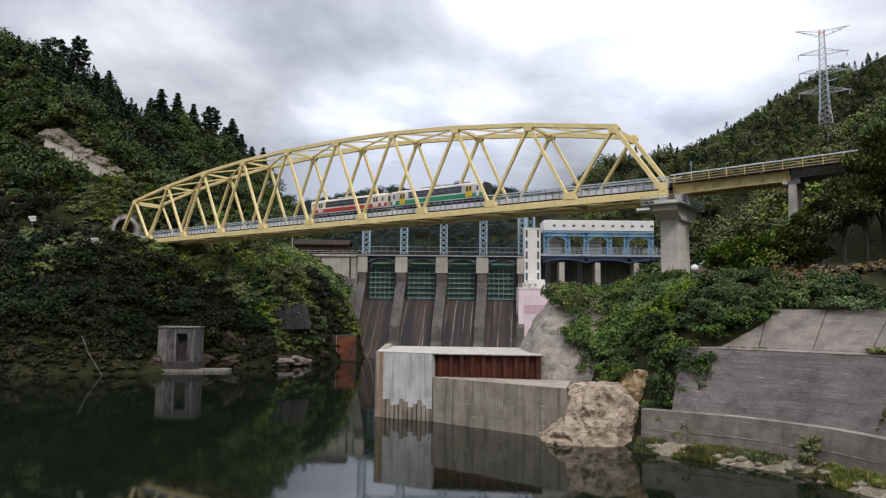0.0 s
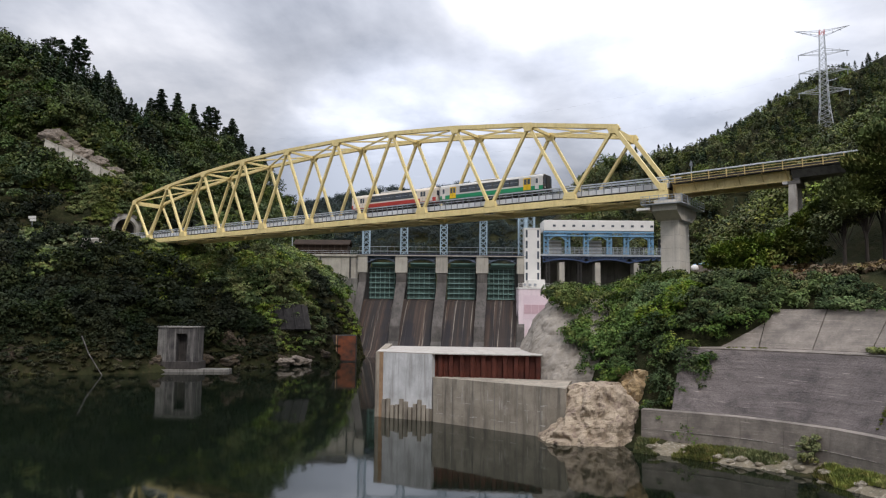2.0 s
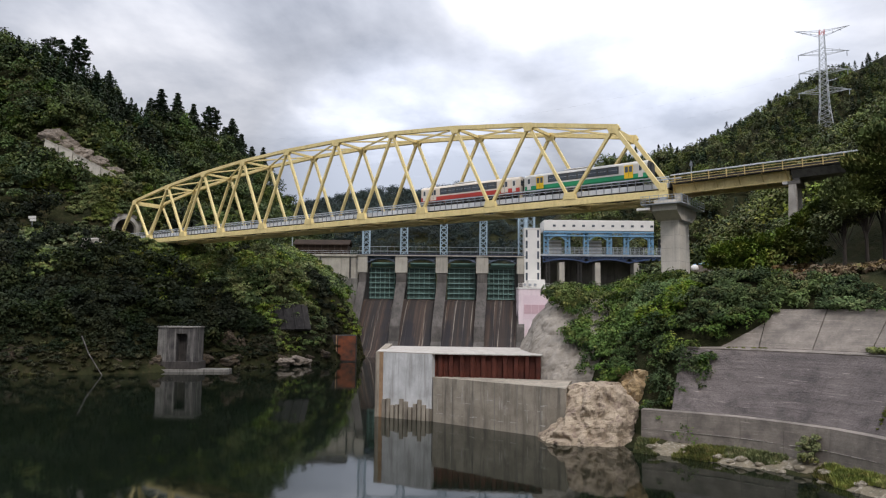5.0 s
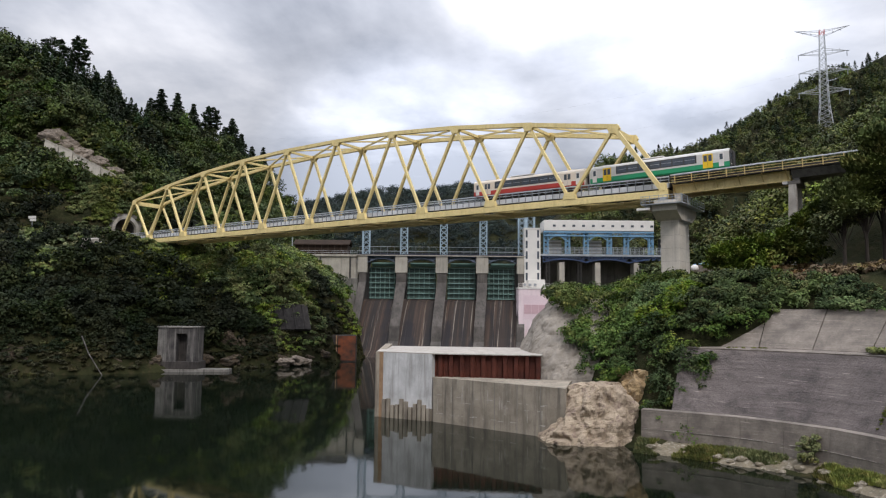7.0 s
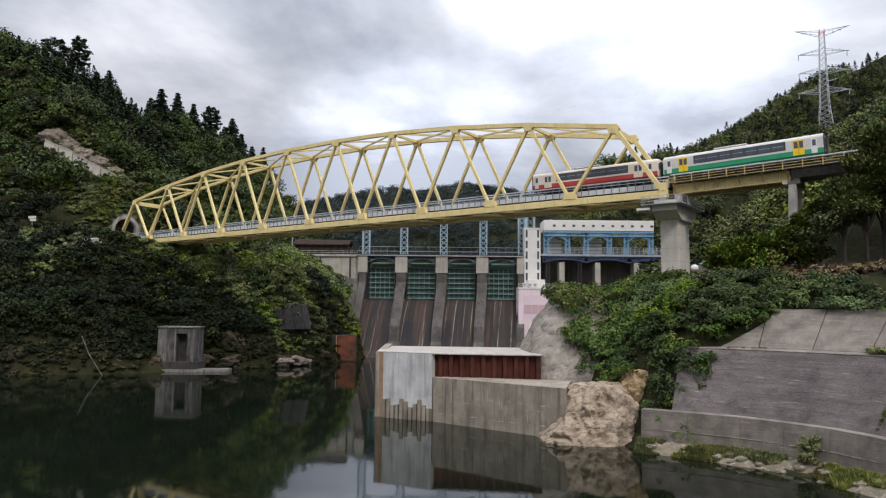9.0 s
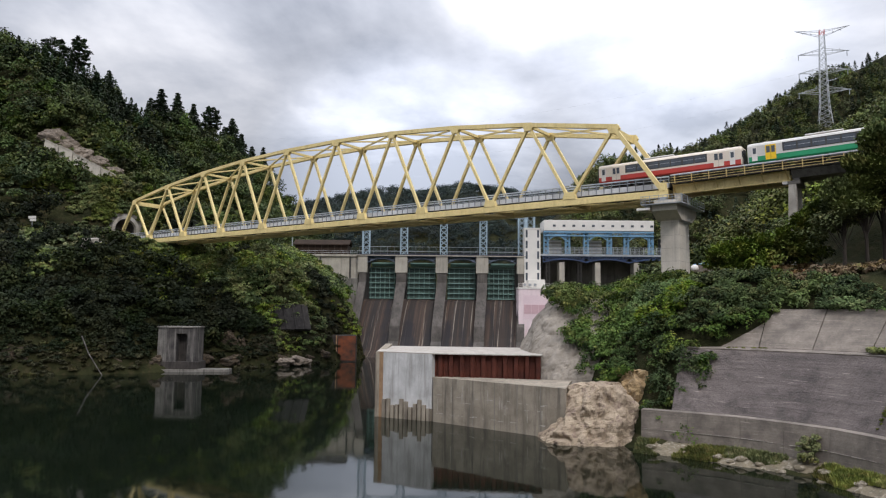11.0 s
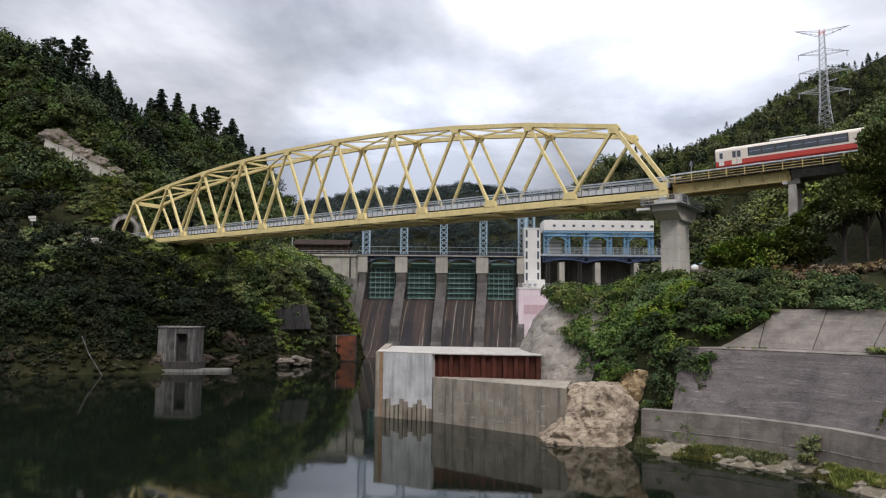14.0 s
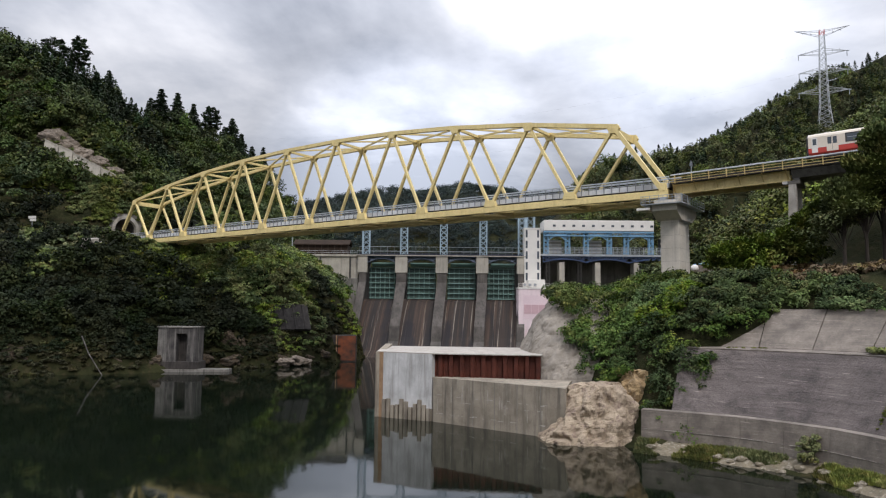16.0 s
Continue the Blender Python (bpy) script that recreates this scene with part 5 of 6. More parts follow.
part("post", rod(bmesh.new(), (0, 0, 0), (0, 0, tall), 0.08, 8), M["steel_grey"], sb)
part("plate", box(bmesh.new(), -0.9, 0.9, -0.14, -0.09, tall - 0.6, tall, 0.02), M["white"], sb)
part("plate", box(bmesh.new(), -0.5, 0.9, -0.14, -0.09, tall - 1.2, tall - 0.68, 0.02), M["white"], sb)


# ---- old pier stump and other things on the far bank ----
def make_bank_panel():
    pn = empty("facing_wall", pose(-34.3, 155.0, 10.4, -28, 0, 32), "streaked concrete facing wall on the river bank, colour darkened for shade", "wall")
    part("slab", box(bmesh.new(), -4.6, 4.6, -0.6, 0.4, -3.4, 2.9, 0.06), M["facing"], pn)
    for i in range(4):
        part("rib", box(bmesh.new(), -3.5 + i * 2.2, -3.1 + i * 2.2, -0.8, -0.602, -3.4, 2.8, 0.03), M["facing"], pn)


# Colour darkened for shade on the facing wall and in the stump's niche.
M["facing"] = mat("dark_streaked_facing_concrete", (0.042, 0.035, 0.031), (0.018, 0.015, 0.013), rough=0.9, scale=0.6, streak=0.6, c3=(0.075, 0.065, 0.055), bump=0.5)
make_bank_panel()


def make_stump():
    st = empty("pier_stump", pose(-50.4, 133.0, 0), "weathered concrete stump of an old bridge pier with a niche back darkened for its shade", "pier stump")

    def plan(name, ring, z0, z1, m, label="", top=1.0):
        bm = bmesh.new()
        cx, cy = sum(v[0] for v in ring) / len(ring), sum(v[1] for v in ring) / len(ring)
        lo_ = [bm.verts.new((x, y, z0)) for x, y in ring]
        hi_ = [bm.verts.new((cx + (x - cx) * top, cy + (y - cy) * top, z1)) for x, y in ring]
        for i in range(len(ring)):
            j = (i + 1) % len(ring)
            bm.faces.new((lo_[i], lo_[j], hi_[j], hi_[i]))
        bm.faces.new(lo_[::-1])
        bm.faces.new(hi_)
        bmesh.ops.recalc_face_normals(bm, faces=bm.faces)
        return part(name, bm, m, st, label)

    # Paler concrete here puts the stump's lit side into the colour.
    plan("cutwater", [(-2.45, 0.0), (-4.3, 1.1), (-4.3, 4.2), (-2.45, 4.2)], 1.9, 8.3, M["stump_pale"], "streaked cutwater, paler as its lit side", 0.97)
    plan("left_shaft", [(-2.44, 0.0), (-0.3, 0.0), (-0.3, 4.2), (-2.44, 4.2)], 1.9, 8.3, M["stump"])
    plan("right_shaft", [(1.75, 0.0), (3.5, 0.0), (3.5, 4.2), (1.75, 4.2)], 1.9, 8.3, M["stump"])
    part("lintel", box(bmesh.new(), -0.29, 1.74, 0.03, 4.2, 7.2, 8.3), M["stump"], st)
    # Shade inside the recess is put into the darker concrete.
    part("niche_back", box(bmesh.new(), -0.29, 1.74, 1.6, 4.2, 1.9, 7.18), M["facing"], st, "niche back darkened for its shade")
    plan("cap", [(-2.5, -0.15), (-4.5, 1.0), (-4.5, 4.4), (3.65, 4.4), (3.65, -0.15)], 8.304, 8.55, M["stump_pale"], "pale concrete cap")
    part("base", box(bmesh.new(), -4.5, 4.0, -0.3, 4.6, -2, 1.9, 0.1), M["facing"], st)
    plan("landing", [(-5.8, -1.6), (9.6, 0.4), (9.6, 3.0), (-5.8, 3.2)], -2, 0.5, M["stump_pale"], "low pale landing at the water")


M["stump"] = mat("streaked_stump_concrete", (0.085, 0.077, 0.07), (0.032, 0.029, 0.028), rough=0.9, scale=0.6, streak=0.8, c3=(0.2, 0.185, 0.165), bump=0.6)
M["stump_pale"] = mat("pale_streaked_stump_concrete", (0.22, 0.205, 0.18), (0.12, 0.11, 0.098), rough=0.9, scale=0.6, streak=0.8, c3=(0.05, 0.046, 0.042), bump=0.6)
make_stump()
tr = empty("training_wall", pose(-22.6, 163.5, 0, 0, 0, 8), "dark concrete wall stained rust orange at the spillway foot", "wall")
part("wall", box(bmesh.new(), -3.6, 2.6, 0, 2.5, -2, 6.2, 0.1), M["facing"], tr)
part("stained_face", box(bmesh.new(), -1.8, 2.3, -0.06, 0.0, 0.3, 6.0), M["orange"], tr, "rust-orange stained face")
part("pale_edge", box(bmesh.new(), -2.3, -2.0, -0.1, 0.0, 0.3, 6.1), M["rust_edge"], tr)
bm = bmesh.new()
trunk_line = [(-64.6, 124.9, 6.9), (-63.7, 124.7, 5.2), (-63.1, 124.5, 4.0), (-61.8, 124.2, 2.3), (-60.1, 123.9, 0.0)]
for k, (p, q) in enumerate(zip(trunk_line[:-1], trunk_line[1:])):
    rod(bm, p, q, 0.12 - 0.01 * k, 8, 0.11 - 0.01 * k)
tagged(mesh_object("fallen_trunk", bm, M["stump"]), "bleached bare trunk leaning down to the water", "dead tree")


# ---- hillside blocks, pylon, pole ----
def make_slope_blocks():
    n = 5
    for i in range(n):
        t = (i + 0.5) / n
        x, y, z = (BLOCK_A[k] + (BLOCK_B[k] - BLOCK_A[k]) * t for k in range(3))
        w = (BLOCK_B[0] - BLOCK_A[0]) / n / 2 - 0.06
        fall = (BLOCK_B[2] - BLOCK_A[2]) / n / 2
        b = empty("slope_block", pose(x, y, z, -10, 0, 2), "pale concrete retaining block on the wooded hillside", "retaining block", "hillside retaining blocks")
        hgt = (3.0, 3.2, 2.8, 2.5, 2.2)[i]
        part("slab", prism(bmesh.new(), [(-w, -3.5 - fall), (-w, hgt - fall), (w, hgt + fall), (w, -3.5 + fall)], -0.6, 2.0, "y"), M["pale_concrete"], b)
        part("cope", prism(bmesh.new(), [(-w, hgt - fall + 0.004), (-w, hgt - fall + 0.25), (w, hgt + fall + 0.25), (w, hgt + fall + 0.004)], -0.75, 2.0, "y"), M["pale_concrete"], b)


BLOCK_A, BLOCK_B = (-105.5, 179.3, 53.0), (-86.5, 180.0, 44.6)
M["steel_pylon"] = mat("pylon_steel", (0.5, 0.52, 0.53), (0.4, 0.42, 0.43), rough=0.5, metal=0.3, scale=1, bump=0)
M["pylon_red"] = mat("pylon_red_paint", (0.6, 0.12, 0.1), (0.5, 0.1, 0.08), rough=0.5, scale=1, bump=0)


def make_pylon(x, y, z, tall):
    py_ = empty("pylon", pose(x, y, z, 0, 0, -20), "tall lattice power pylon with a red and white top", "pylon")

    def half(h):
        return np.interp(h / tall, [0, 0.36, 1], [3.5, 1.75, 0.9])

    n = 22
    levels = [tall * i / n for i in range(n + 1)]
    for nm, rows, m in (("lower_mast", levels[:22], M["steel_pylon"]), ("top_mast", levels[21:], M["pylon_red"])):
        bm = bmesh.new()
        for a, b in zip(rows[:-1], rows[1:]):
            ha, hb = half(a), half(b)
            for sx, sy in ((-1, -1), (1, -1), (1, 1), (-1, 1)):
                beam(bm, (sx * ha, sy * ha, a), (sx * hb, sy * hb, b), 0.2, 0.2)
                ex, ey = -sy, sx
                beam(bm, (sx * ha, sy * ha, a), (ex * hb, ey * hb, b), 0.12, 0.12)
                beam(bm, (ex * ha, ey * ha, a), (sx * hb, sy * hb, b), 0.12, 0.12)
        part(nm, bm, m, py_)
    for k, (h, reach) in enumerate(((0.99, 10.6), (0.83, 9.3), (0.67, 9.3), (0.5, 9.6))):
        h *= tall
        for s in (-1, 1):
            bm = bmesh.new()
            w = half(h)
            tip = (s * reach, 0, h + (1.2 if k == 0 else -1.4))
            for sy in (-w, w):
                beam(bm, (s * w, sy, h), tip, 0.16, 0.16)
                beam(bm, (s * w, sy, h - 2.2), tip, 0.16, 0.16)
            for t in (0.33, 0.66):
                px_ = s * (w + (reach - w) * t)
                beam(bm, (px_, 0, h), (px_, 0, h - 2.2 * (1 - t)), 0.12, 0.12)
            arm = part("cross_arm", bm, M["steel_pylon"], py_)
            if k:
                bm = bmesh.new()
                rod(bm, tip, (tip[0] + 0.2, tip[1] - 2.6, tip[2] - 1.0), 0.2, 8)
                rod(bm, tip, (tip[0], tip[1], tip[2] - 2.4), 0.16, 8)
                part("insulator", bm, M["steel_grey"], arm)
                a = Vector(tip)
                bm = bmesh.new()
                prev = a
                for q in range(1, 13):
                    t = q / 12
                    nxt = a + Vector((-420 * t, 30 * t, -55 * t * (1 - t) * 4 * 0.35 + 10 * t))
                    rod(bm, prev, nxt, 0.012, 4)
                    prev = nxt
                if s < 0:
                    part("cable", bm, M["steel_grey"], py_)
                else:
                    bm.free()


make_pylon(163.0, 289.5, 83.6, 51.5)
pl = empty("marker_post", pose(39.5, 86.5, 16.5), "white marker post on the grassy slope", "post")
bm = bmesh.new()
rod(bm, (0, 0, 0), (0, 0, 5.4), 0.09, 8)
part("shaft", bm, M["white"], pl)
part("box", box(bmesh.new(), -0.1, 0.25, -0.12, 0.12, 4.0, 4.4, 0.02), M["white"], pl)
mr = empty("road_mirror", pose(-44.5, 158.5, 17.5), "small white roadside mirror on a post", "mirror")
bm = bmesh.new()
rod(bm, (0, 0, 0), (0, 0, 2.6), 0.06, 8)
part("post", bm, M["steel_grey"], mr)
bm = bmesh.new()
rod(bm, (0, -0.1, 2.2), (0, 0.02, 2.2), 0.45, 20)
part("disc", bm, M["white"], mr)
# tarpaulin, tank and planks on the bench
bl = empty("tarp_stack", pose(34.5, 92.5, 17.35), "grey timber stack under a light blue tarpaulin", "stack")
part("stack", box(bmesh.new(), -0.6, 3.0, -0.6, 0.8, 0, 1.0, 0.05), M["bank_pale"], bl)
M["tarp"] = mat("light_blue_tarpaulin", (0.2, 0.42, 0.62), (0.14, 0.32, 0.5), rough=0.5, scale=2, bump=0.5)
bm = bmesh.new()
bmesh.ops.create_grid(bm, x_segments=12, y_segments=6, size=0.5)
for v in bm.verts:
    v.co = Vector((v.co.x * 3.4 + 1.6, v.co.y * 1.8, 1.12 + 0.28 * noise.noise(v.co * 5) + 0.35 * (0.5 - abs(v.co.y))))
bmesh.ops.solidify(bm, geom=bm.faces[:], thickness=0.03)
part("tarpaulin", bm, M["tarp"], bl, "crumpled light blue tarpaulin")
tk = empty("water_tank", pose(32.3, 88.5, 17.3), "round pale blue water tank on the bench", "tank")
bm = bmesh.new()
bmesh.ops.create_uvsphere(bm, u_segments=20, v_segments=12, radius=0.5)
for v in bm.verts:
    v.co.z = max(v.co.z, -0.35) + 0.35
part("shell", bm, M["white"], tk, smooth=True)
part("lid", rod(bmesh.new(), (0, 0, 0.8), (0, 0, 0.9), 0.18, 14), M["tarp"], tk)
make_slope_blocks()
for i, (x, y, z, s) in enumerate(((-105.0, 182.8, 57.2, 2.6), (-101.5, 182.8, 55.0, 2.3), (-97.5, 182.8, 52.8, 2.1), (-93.0, 182.9, 50.6, 1.8), (-88.5, 183, 48.2, 1.5))):
    rock("hillside_rock", (x, y, z), (s * 1.7, s, s), M["pale_rock"], "pale crumbling rock face above the hillside blocks", 130 + i, 0.16, 4, 2.4)


# ---- vegetation ----
def leaves(n, seed, spread_fn, size):
    """n three-cornered leaf sprays of a unit crown: centres, two half axes."""
    rs = np.random.RandomState(seed)
    c, nrm = spread_fn(rs, n)
    nrm = nrm + rs.normal(0, 0.36, nrm.shape) + np.array([0, 0, 0.25])
    nrm /= np.linalg.norm(nrm, axis=1)[:, None]
    a = np.cross(nrm, rs.normal(0, 1, nrm.shape))
    a /= np.linalg.norm(a, axis=1)[:, None]
    b = np.cross(nrm, a)
    s = size * rs.uniform(0.55, 1.25, (n, 1))
    return c, a * s, b * s * rs.uniform(0.45, 0.8, (n, 1))


def round_crown(rs, n):
    k = 11
    hub = rs.normal(0, 1, (k, 3))
    hub[:, 2] = np.abs(hub[:, 2]) * 0.9 - 0.15
    hub /= np.linalg.norm(hub, axis=1)[:, None]
    hub *= rs.uniform(0.45, 0.75, (k, 1))
    rad = rs.uniform(0.28, 0.52, k)
    i = rs.randint(0, k, n)
    d = rs.normal(0, 1, (n, 3))
    d[:, 2] = np.where(d[:, 2] < -0.4, -d[:, 2], d[:, 2])
    d /= np.linalg.norm(d, axis=1)[:, None]
    return hub[i] + d * (rad[i] * rs.uniform(0.75, 1.08, n))[:, None], d


def cone_crown(rs, n):
    tiers = 9
    t = rs.randint(0, tiers, n)
    h = np.clip((t + 0.3 + rs.uniform(-0.45, 0.45, n)) / tiers, 0, 0.99)
    r = (1 - h) ** 0.7 * rs.uniform(0.2, 1, n) ** 0.5 * 0.56 * (0.8 + 0.35 * np.sin(t * 2.4 + rs.randint(0, 5, n) * 1.3))
    ang = rs.uniform(0, 2 * np.pi, n)
    z = h * 2.0 - 0.55 - r * 0.5 + rs.normal(0, 0.025, n)
    c = np.stack([r * np.cos(ang), r * np.sin(ang), z], 1)
    d = np.stack([np.cos(ang) * 0.5, np.sin(ang) * 0.5, np.full(n, 0.8)], 1)
    return c, d


def wood(name, spots, kinds, material, label, category="forest"):
    """Joins crowns into one mesh. spots: x, y, z, radius, height factor, template number."""
    rs = np.random.RandomState(len(spots))
    cos, total = [], 0
    for k, (c, a, b) in enumerate(kinds):
        sel = spots[spots[:, 5] == k]
        if not len(sel):
            continue
        ang = rs.uniform(0, 2 * np.pi, len(sel))
        ca, sa = np.cos(ang)[:, None], np.sin(ang)[:, None]

        def turn(v):
            return np.stack([v[None, :, 0] * ca - v[None, :, 1] * sa, v[None, :, 0] * sa + v[None, :, 1] * ca, np.broadcast_to(v[None, :, 2], (len(sel), len(v)))], -1)

        r = sel[:, 3][:, None, None]
        sc = np.stack([np.ones(len(sel)), np.ones(len(sel)), sel[:, 4]], 1)[:, None, :]
        cc = turn(c) * r * sc + sel[:, None, :3]
        aa, bb = turn(a) * np.sqrt(r), turn(b) * np.sqrt(r)
        q = np.stack([cc + aa * 1.2, cc - aa * 0.6 + bb * 1.25, cc - aa * 0.6 - bb * 1.25], 2)
        cos.append(q.reshape(-1, 3))
    co = np.concatenate(cos)
    ob = quads(name, co, np.arange(len(co)).reshape(-1, 3), material)
    return tagged(ob, label, category, kind="stuff")


def scatter(n, x0, x1, y0, y1, seed, keep):
    rs = np.random.RandomState(seed)
    x, y = rs.uniform(x0, x1, n), rs.uniform(y0, y1, n)
    ok = keep(x, y)
    return x[ok], y[ok], rs


def track(x, y):
    ax, ay = x - 29.53, y - 91.8
    return ax * 0.8106 - ay * 0.5856, ax * 0.5856 + ay * 0.8106 - 3.6


M["leaf_dark"] = leaf_mat("dark_forest_leaves", (0.02, 0.034, 0.011), (0.066, 0.1, 0.026), (0.112, 0.122, 0.034), 0.22)
M["leaf_conifer"] = leaf_mat("dark_conifer_needles", (0.02, 0.034, 0.019), (0.044, 0.07, 0.034), (0.065, 0.083, 0.037))
M["leaf_bush"] = leaf_mat("fresh_green_creeper_leaves", (0.034, 0.058, 0.012), (0.16, 0.22, 0.044), (0.26, 0.24, 0.058), 0.4)
# Distance haze is mixed into this blue-green leaf colour.
M["leaf_far"] = leaf_mat("haze_tinted_far_leaves", (0.028, 0.042, 0.04), (0.046, 0.064, 0.056), (0.055, 0.072, 0.056), 0.03, 0.1, 0.05)
M["leaf_dry"] = leaf_mat("dry_brown_brush", (0.08, 0.055, 0.026), (0.165, 0.115, 0.05), (0.1, 0.11, 0.032), 0.5)
M["leaf_thicket"] = leaf_mat("deep_green_creeper_leaves", (0.018, 0.036, 0.009), (0.095, 0.152, 0.03), (0.155, 0.165, 0.04), 0.45)
M["leaf_slope"] = leaf_mat("olive_slope_leaves", (0.032, 0.046, 0.016), (0.115, 0.145, 0.042), (0.175, 0.155, 0.055))
# Shade on the left bank is put into these darker leaf colours.
M["leaf_shade"] = leaf_mat("shade_darkened_leaves", (0.007, 0.012, 0.0045), (0.016, 0.0235, 0.0075), (0.027, 0.03, 0.009))
BROAD = [leaves(300, 100 + i, round_crown, 0.19) for i in range(6)]
CONE = [leaves(260, 200 + i, cone_crown, 0.17) for i in range(3)]
SLOPE = [leaves(210, 330 + i, round_crown, 0.19) for i in range(5)]
COARSE = [leaves(100, 300 + i, round_crown, 0.32) for i in range(5)]
BUSH = [leaves(190, 400 + i, round_crown, 0.165) for i in range(5)]


def plant_left():
    def keep(x, y):
        u = side(LEFT_SHORE, x, y)
        al, ac = track(x, y)
        far_in = (u > 20) & ~((np.abs(ac) < 8.5) & (al > -150)) & ~((ac < 0) & (ac > -17) & (al > -147) & (al < -118)) & ~((x > -47) & (y > 183) & (y < 204))
        return far_in & ~hole(x, y) & (y < np.where(x > -112, 296, 252))

    def hole(x, y):
        return (x > -112) & (x < -83) & (y > 171) & (y < 186) & (np.abs(y - 178.5) < 3.2)

    x, y, rs = scatter(4700, -230, -24, 105, 310, 1, keep)
    z = ground_height(x, y)
    n = len(x)
    conif = lumps(x, y, 22, 77) > 0.5
    r = rs.uniform(2.3, 4.6, n)
    low = side(LEFT_SHORE, x, y) < 42
    r = np.where(low, r * 0.62, r)
    sp = np.stack([x, y, z + r * np.where(low, 0.5, 1.1), r, rs.uniform(0.8, 1.25, n), rs.randint(0, 6, n)], 1)[~(conif & ~low)]
    # Low crowns at the hill foot get leaves darkened for shade.
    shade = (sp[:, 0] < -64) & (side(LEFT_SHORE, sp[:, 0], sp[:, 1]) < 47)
    wood("foot_of_hill_forest", sp[shade], BROAD, M["leaf_shade"], "hill-foot trees with the shade put into their leaf colour")
    sp = sp[~shade]
    wood("hillside_forest", sp, BROAD, M["leaf_dark"], "dense dark green broadleaf forest on the steep hillside")
    m = conif & ~low
    sp = np.stack([x[m], y[m], z[m] + 3.5, rs.uniform(3.6, 5.8, m.sum()), rs.uniform(0.7, 1.05, m.sum()), rs.randint(0, 3, m.sum())], 1)
    wood("hillside_conifers", sp, CONE, M["leaf_conifer"], "dark conifers scattered through the hillside forest")

    # understory that closes the gaps between the crowns
    x, y, rs = scatter(3900, -190, -24, 118, 260, 12, lambda x, y: keep(x, y))
    n = len(x)
    r = rs.uniform(1.2, 2.0, n)
    sp = np.stack([x, y, ground_height(x, y) + 0.3, r, rs.uniform(0.6, 0.9, n), rs.randint(0, 5, n)], 1)
    wood("understory", sp, COARSE, M["leaf_slope"], "low green undergrowth between the hillside trees", "undergrowth")

    # low cover under the bridge's end
    def under(x, y):
        al, ac = track(x, y)
        return (np.abs(ac) < 12) & ((al > -141) | (al < -144)) & (al > -178) & (side(LEFT_SHORE, x, y) > 14)

    x, y, rs = scatter(4200, -112, -40, 135, 205, 14, under)
    n = len(x)
    r = rs.uniform(0.7, 1.3, n)
    sp = np.stack([x, y, ground_height(x, y) + 0.1, r, rs.uniform(0.5, 0.8, n), rs.randint(0, 5, n)], 1)
    wood("bridge_end_scrub", sp, COARSE, M["leaf_mid"], "low scrub under the bridge end", "undergrowth")
    # creepers hanging over the cut face round the tunnel mouth
    rs = np.random.RandomState(15)
    n = 1000
    ac, up, back = rs.uniform(-8, 8, n), rs.uniform(-2, 17, n), rs.uniform(-0.3, 0.5, n)
    ok = ((np.hypot(ac, up - 4.2) > 4.4) & ~((np.abs(ac) < 4.3) & (up < 4.2)))
    ac, up, back = ac[ok], up[ok], back[ok]
    bx, by = np.where(up < 8.5, -140.0, -142.4) + back, ac + 3.6
    wx, wy = 29.53 + bx * 0.8106 + by * 0.5856, 91.8 - bx * 0.5856 + by * 0.8106
    wz = EYE_Z + 16.18 + up
    sp = np.stack([wx, wy, wz, rs.uniform(0.6, 1.2, len(wx)), rs.uniform(0.7, 1.0, len(wx)), rs.randint(0, 5, len(wx))], 1)
    wood("portal_creepers", sp, BUSH, M["leaf_mid"], "green creepers hanging round the tunnel mouth", "creepers")
    x, y, rs = scatter(420, -114, -80, 170, 186, 13, lambda x, y: x > -200)
    n = len(x)
    r = rs.uniform(0.6, 1.1, n)
    sp = np.stack([x, y, ground_height(x, y) + 0.1, r, rs.uniform(0.6, 0.9, n), rs.randint(0, 5, n)], 1)
    wood("clearing_scrub", sp, COARSE, M["leaf_mid"], "low scrub round the hillside blocks", "undergrowth")

    def keep2(x, y):
        u = side(LEFT_SHORE, x, y)
        return (u > 1.2) & (u < 24) & ~((np.abs(x + 34.3) < 2.0) & (np.abs(y - 154.0) < 1.6)) & ~((np.abs(x + 48) < 8) & (y < 140)) & (y < 192)

    x, y, rs = scatter(13000, -150, -19, 100, 192, 2, keep2)
    n = len(x)
    # Bushes outside sun_side get the leaf colour darkened for shade.
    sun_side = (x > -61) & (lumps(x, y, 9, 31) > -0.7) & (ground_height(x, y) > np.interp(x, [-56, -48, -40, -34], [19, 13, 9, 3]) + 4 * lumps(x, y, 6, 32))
    r = rs.uniform(1.0, 2.2, n) * np.where(side(LEFT_SHORE, x, y) < 5, 0.6, 1.0)
    sp = np.stack([x, y, ground_height(x, y) + r * 0.25, r, rs.uniform(0.6, 1.0, n), rs.randint(0, 5, n)], 1)
    wood("bank_bushes", sp[sun_side], BUSH, M["leaf_bush"], "bright green creepers over the river bank", "bushes")
    # larger shrubs and small trees that give the bank its volume
    x, y, rs = scatter(900, -150, -24, 100, 190, 23, lambda x, y: keep2(x, y) & (side(LEFT_SHORE, x, y) > 4.5) & ((track(x, y)[1] < -5) | (ground_height(x, y) < 19)))
    n = len(x)
    r = rs.uniform(1.9, 3.5, n)
    bt = np.stack([x, y, ground_height(x, y) + r * 0.55, r, rs.uniform(0.8, 1.15, n), rs.randint(0, 6, n)], 1)
    # Left and low shrubs carry their shade in a darker leaf colour.
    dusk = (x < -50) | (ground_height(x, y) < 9)
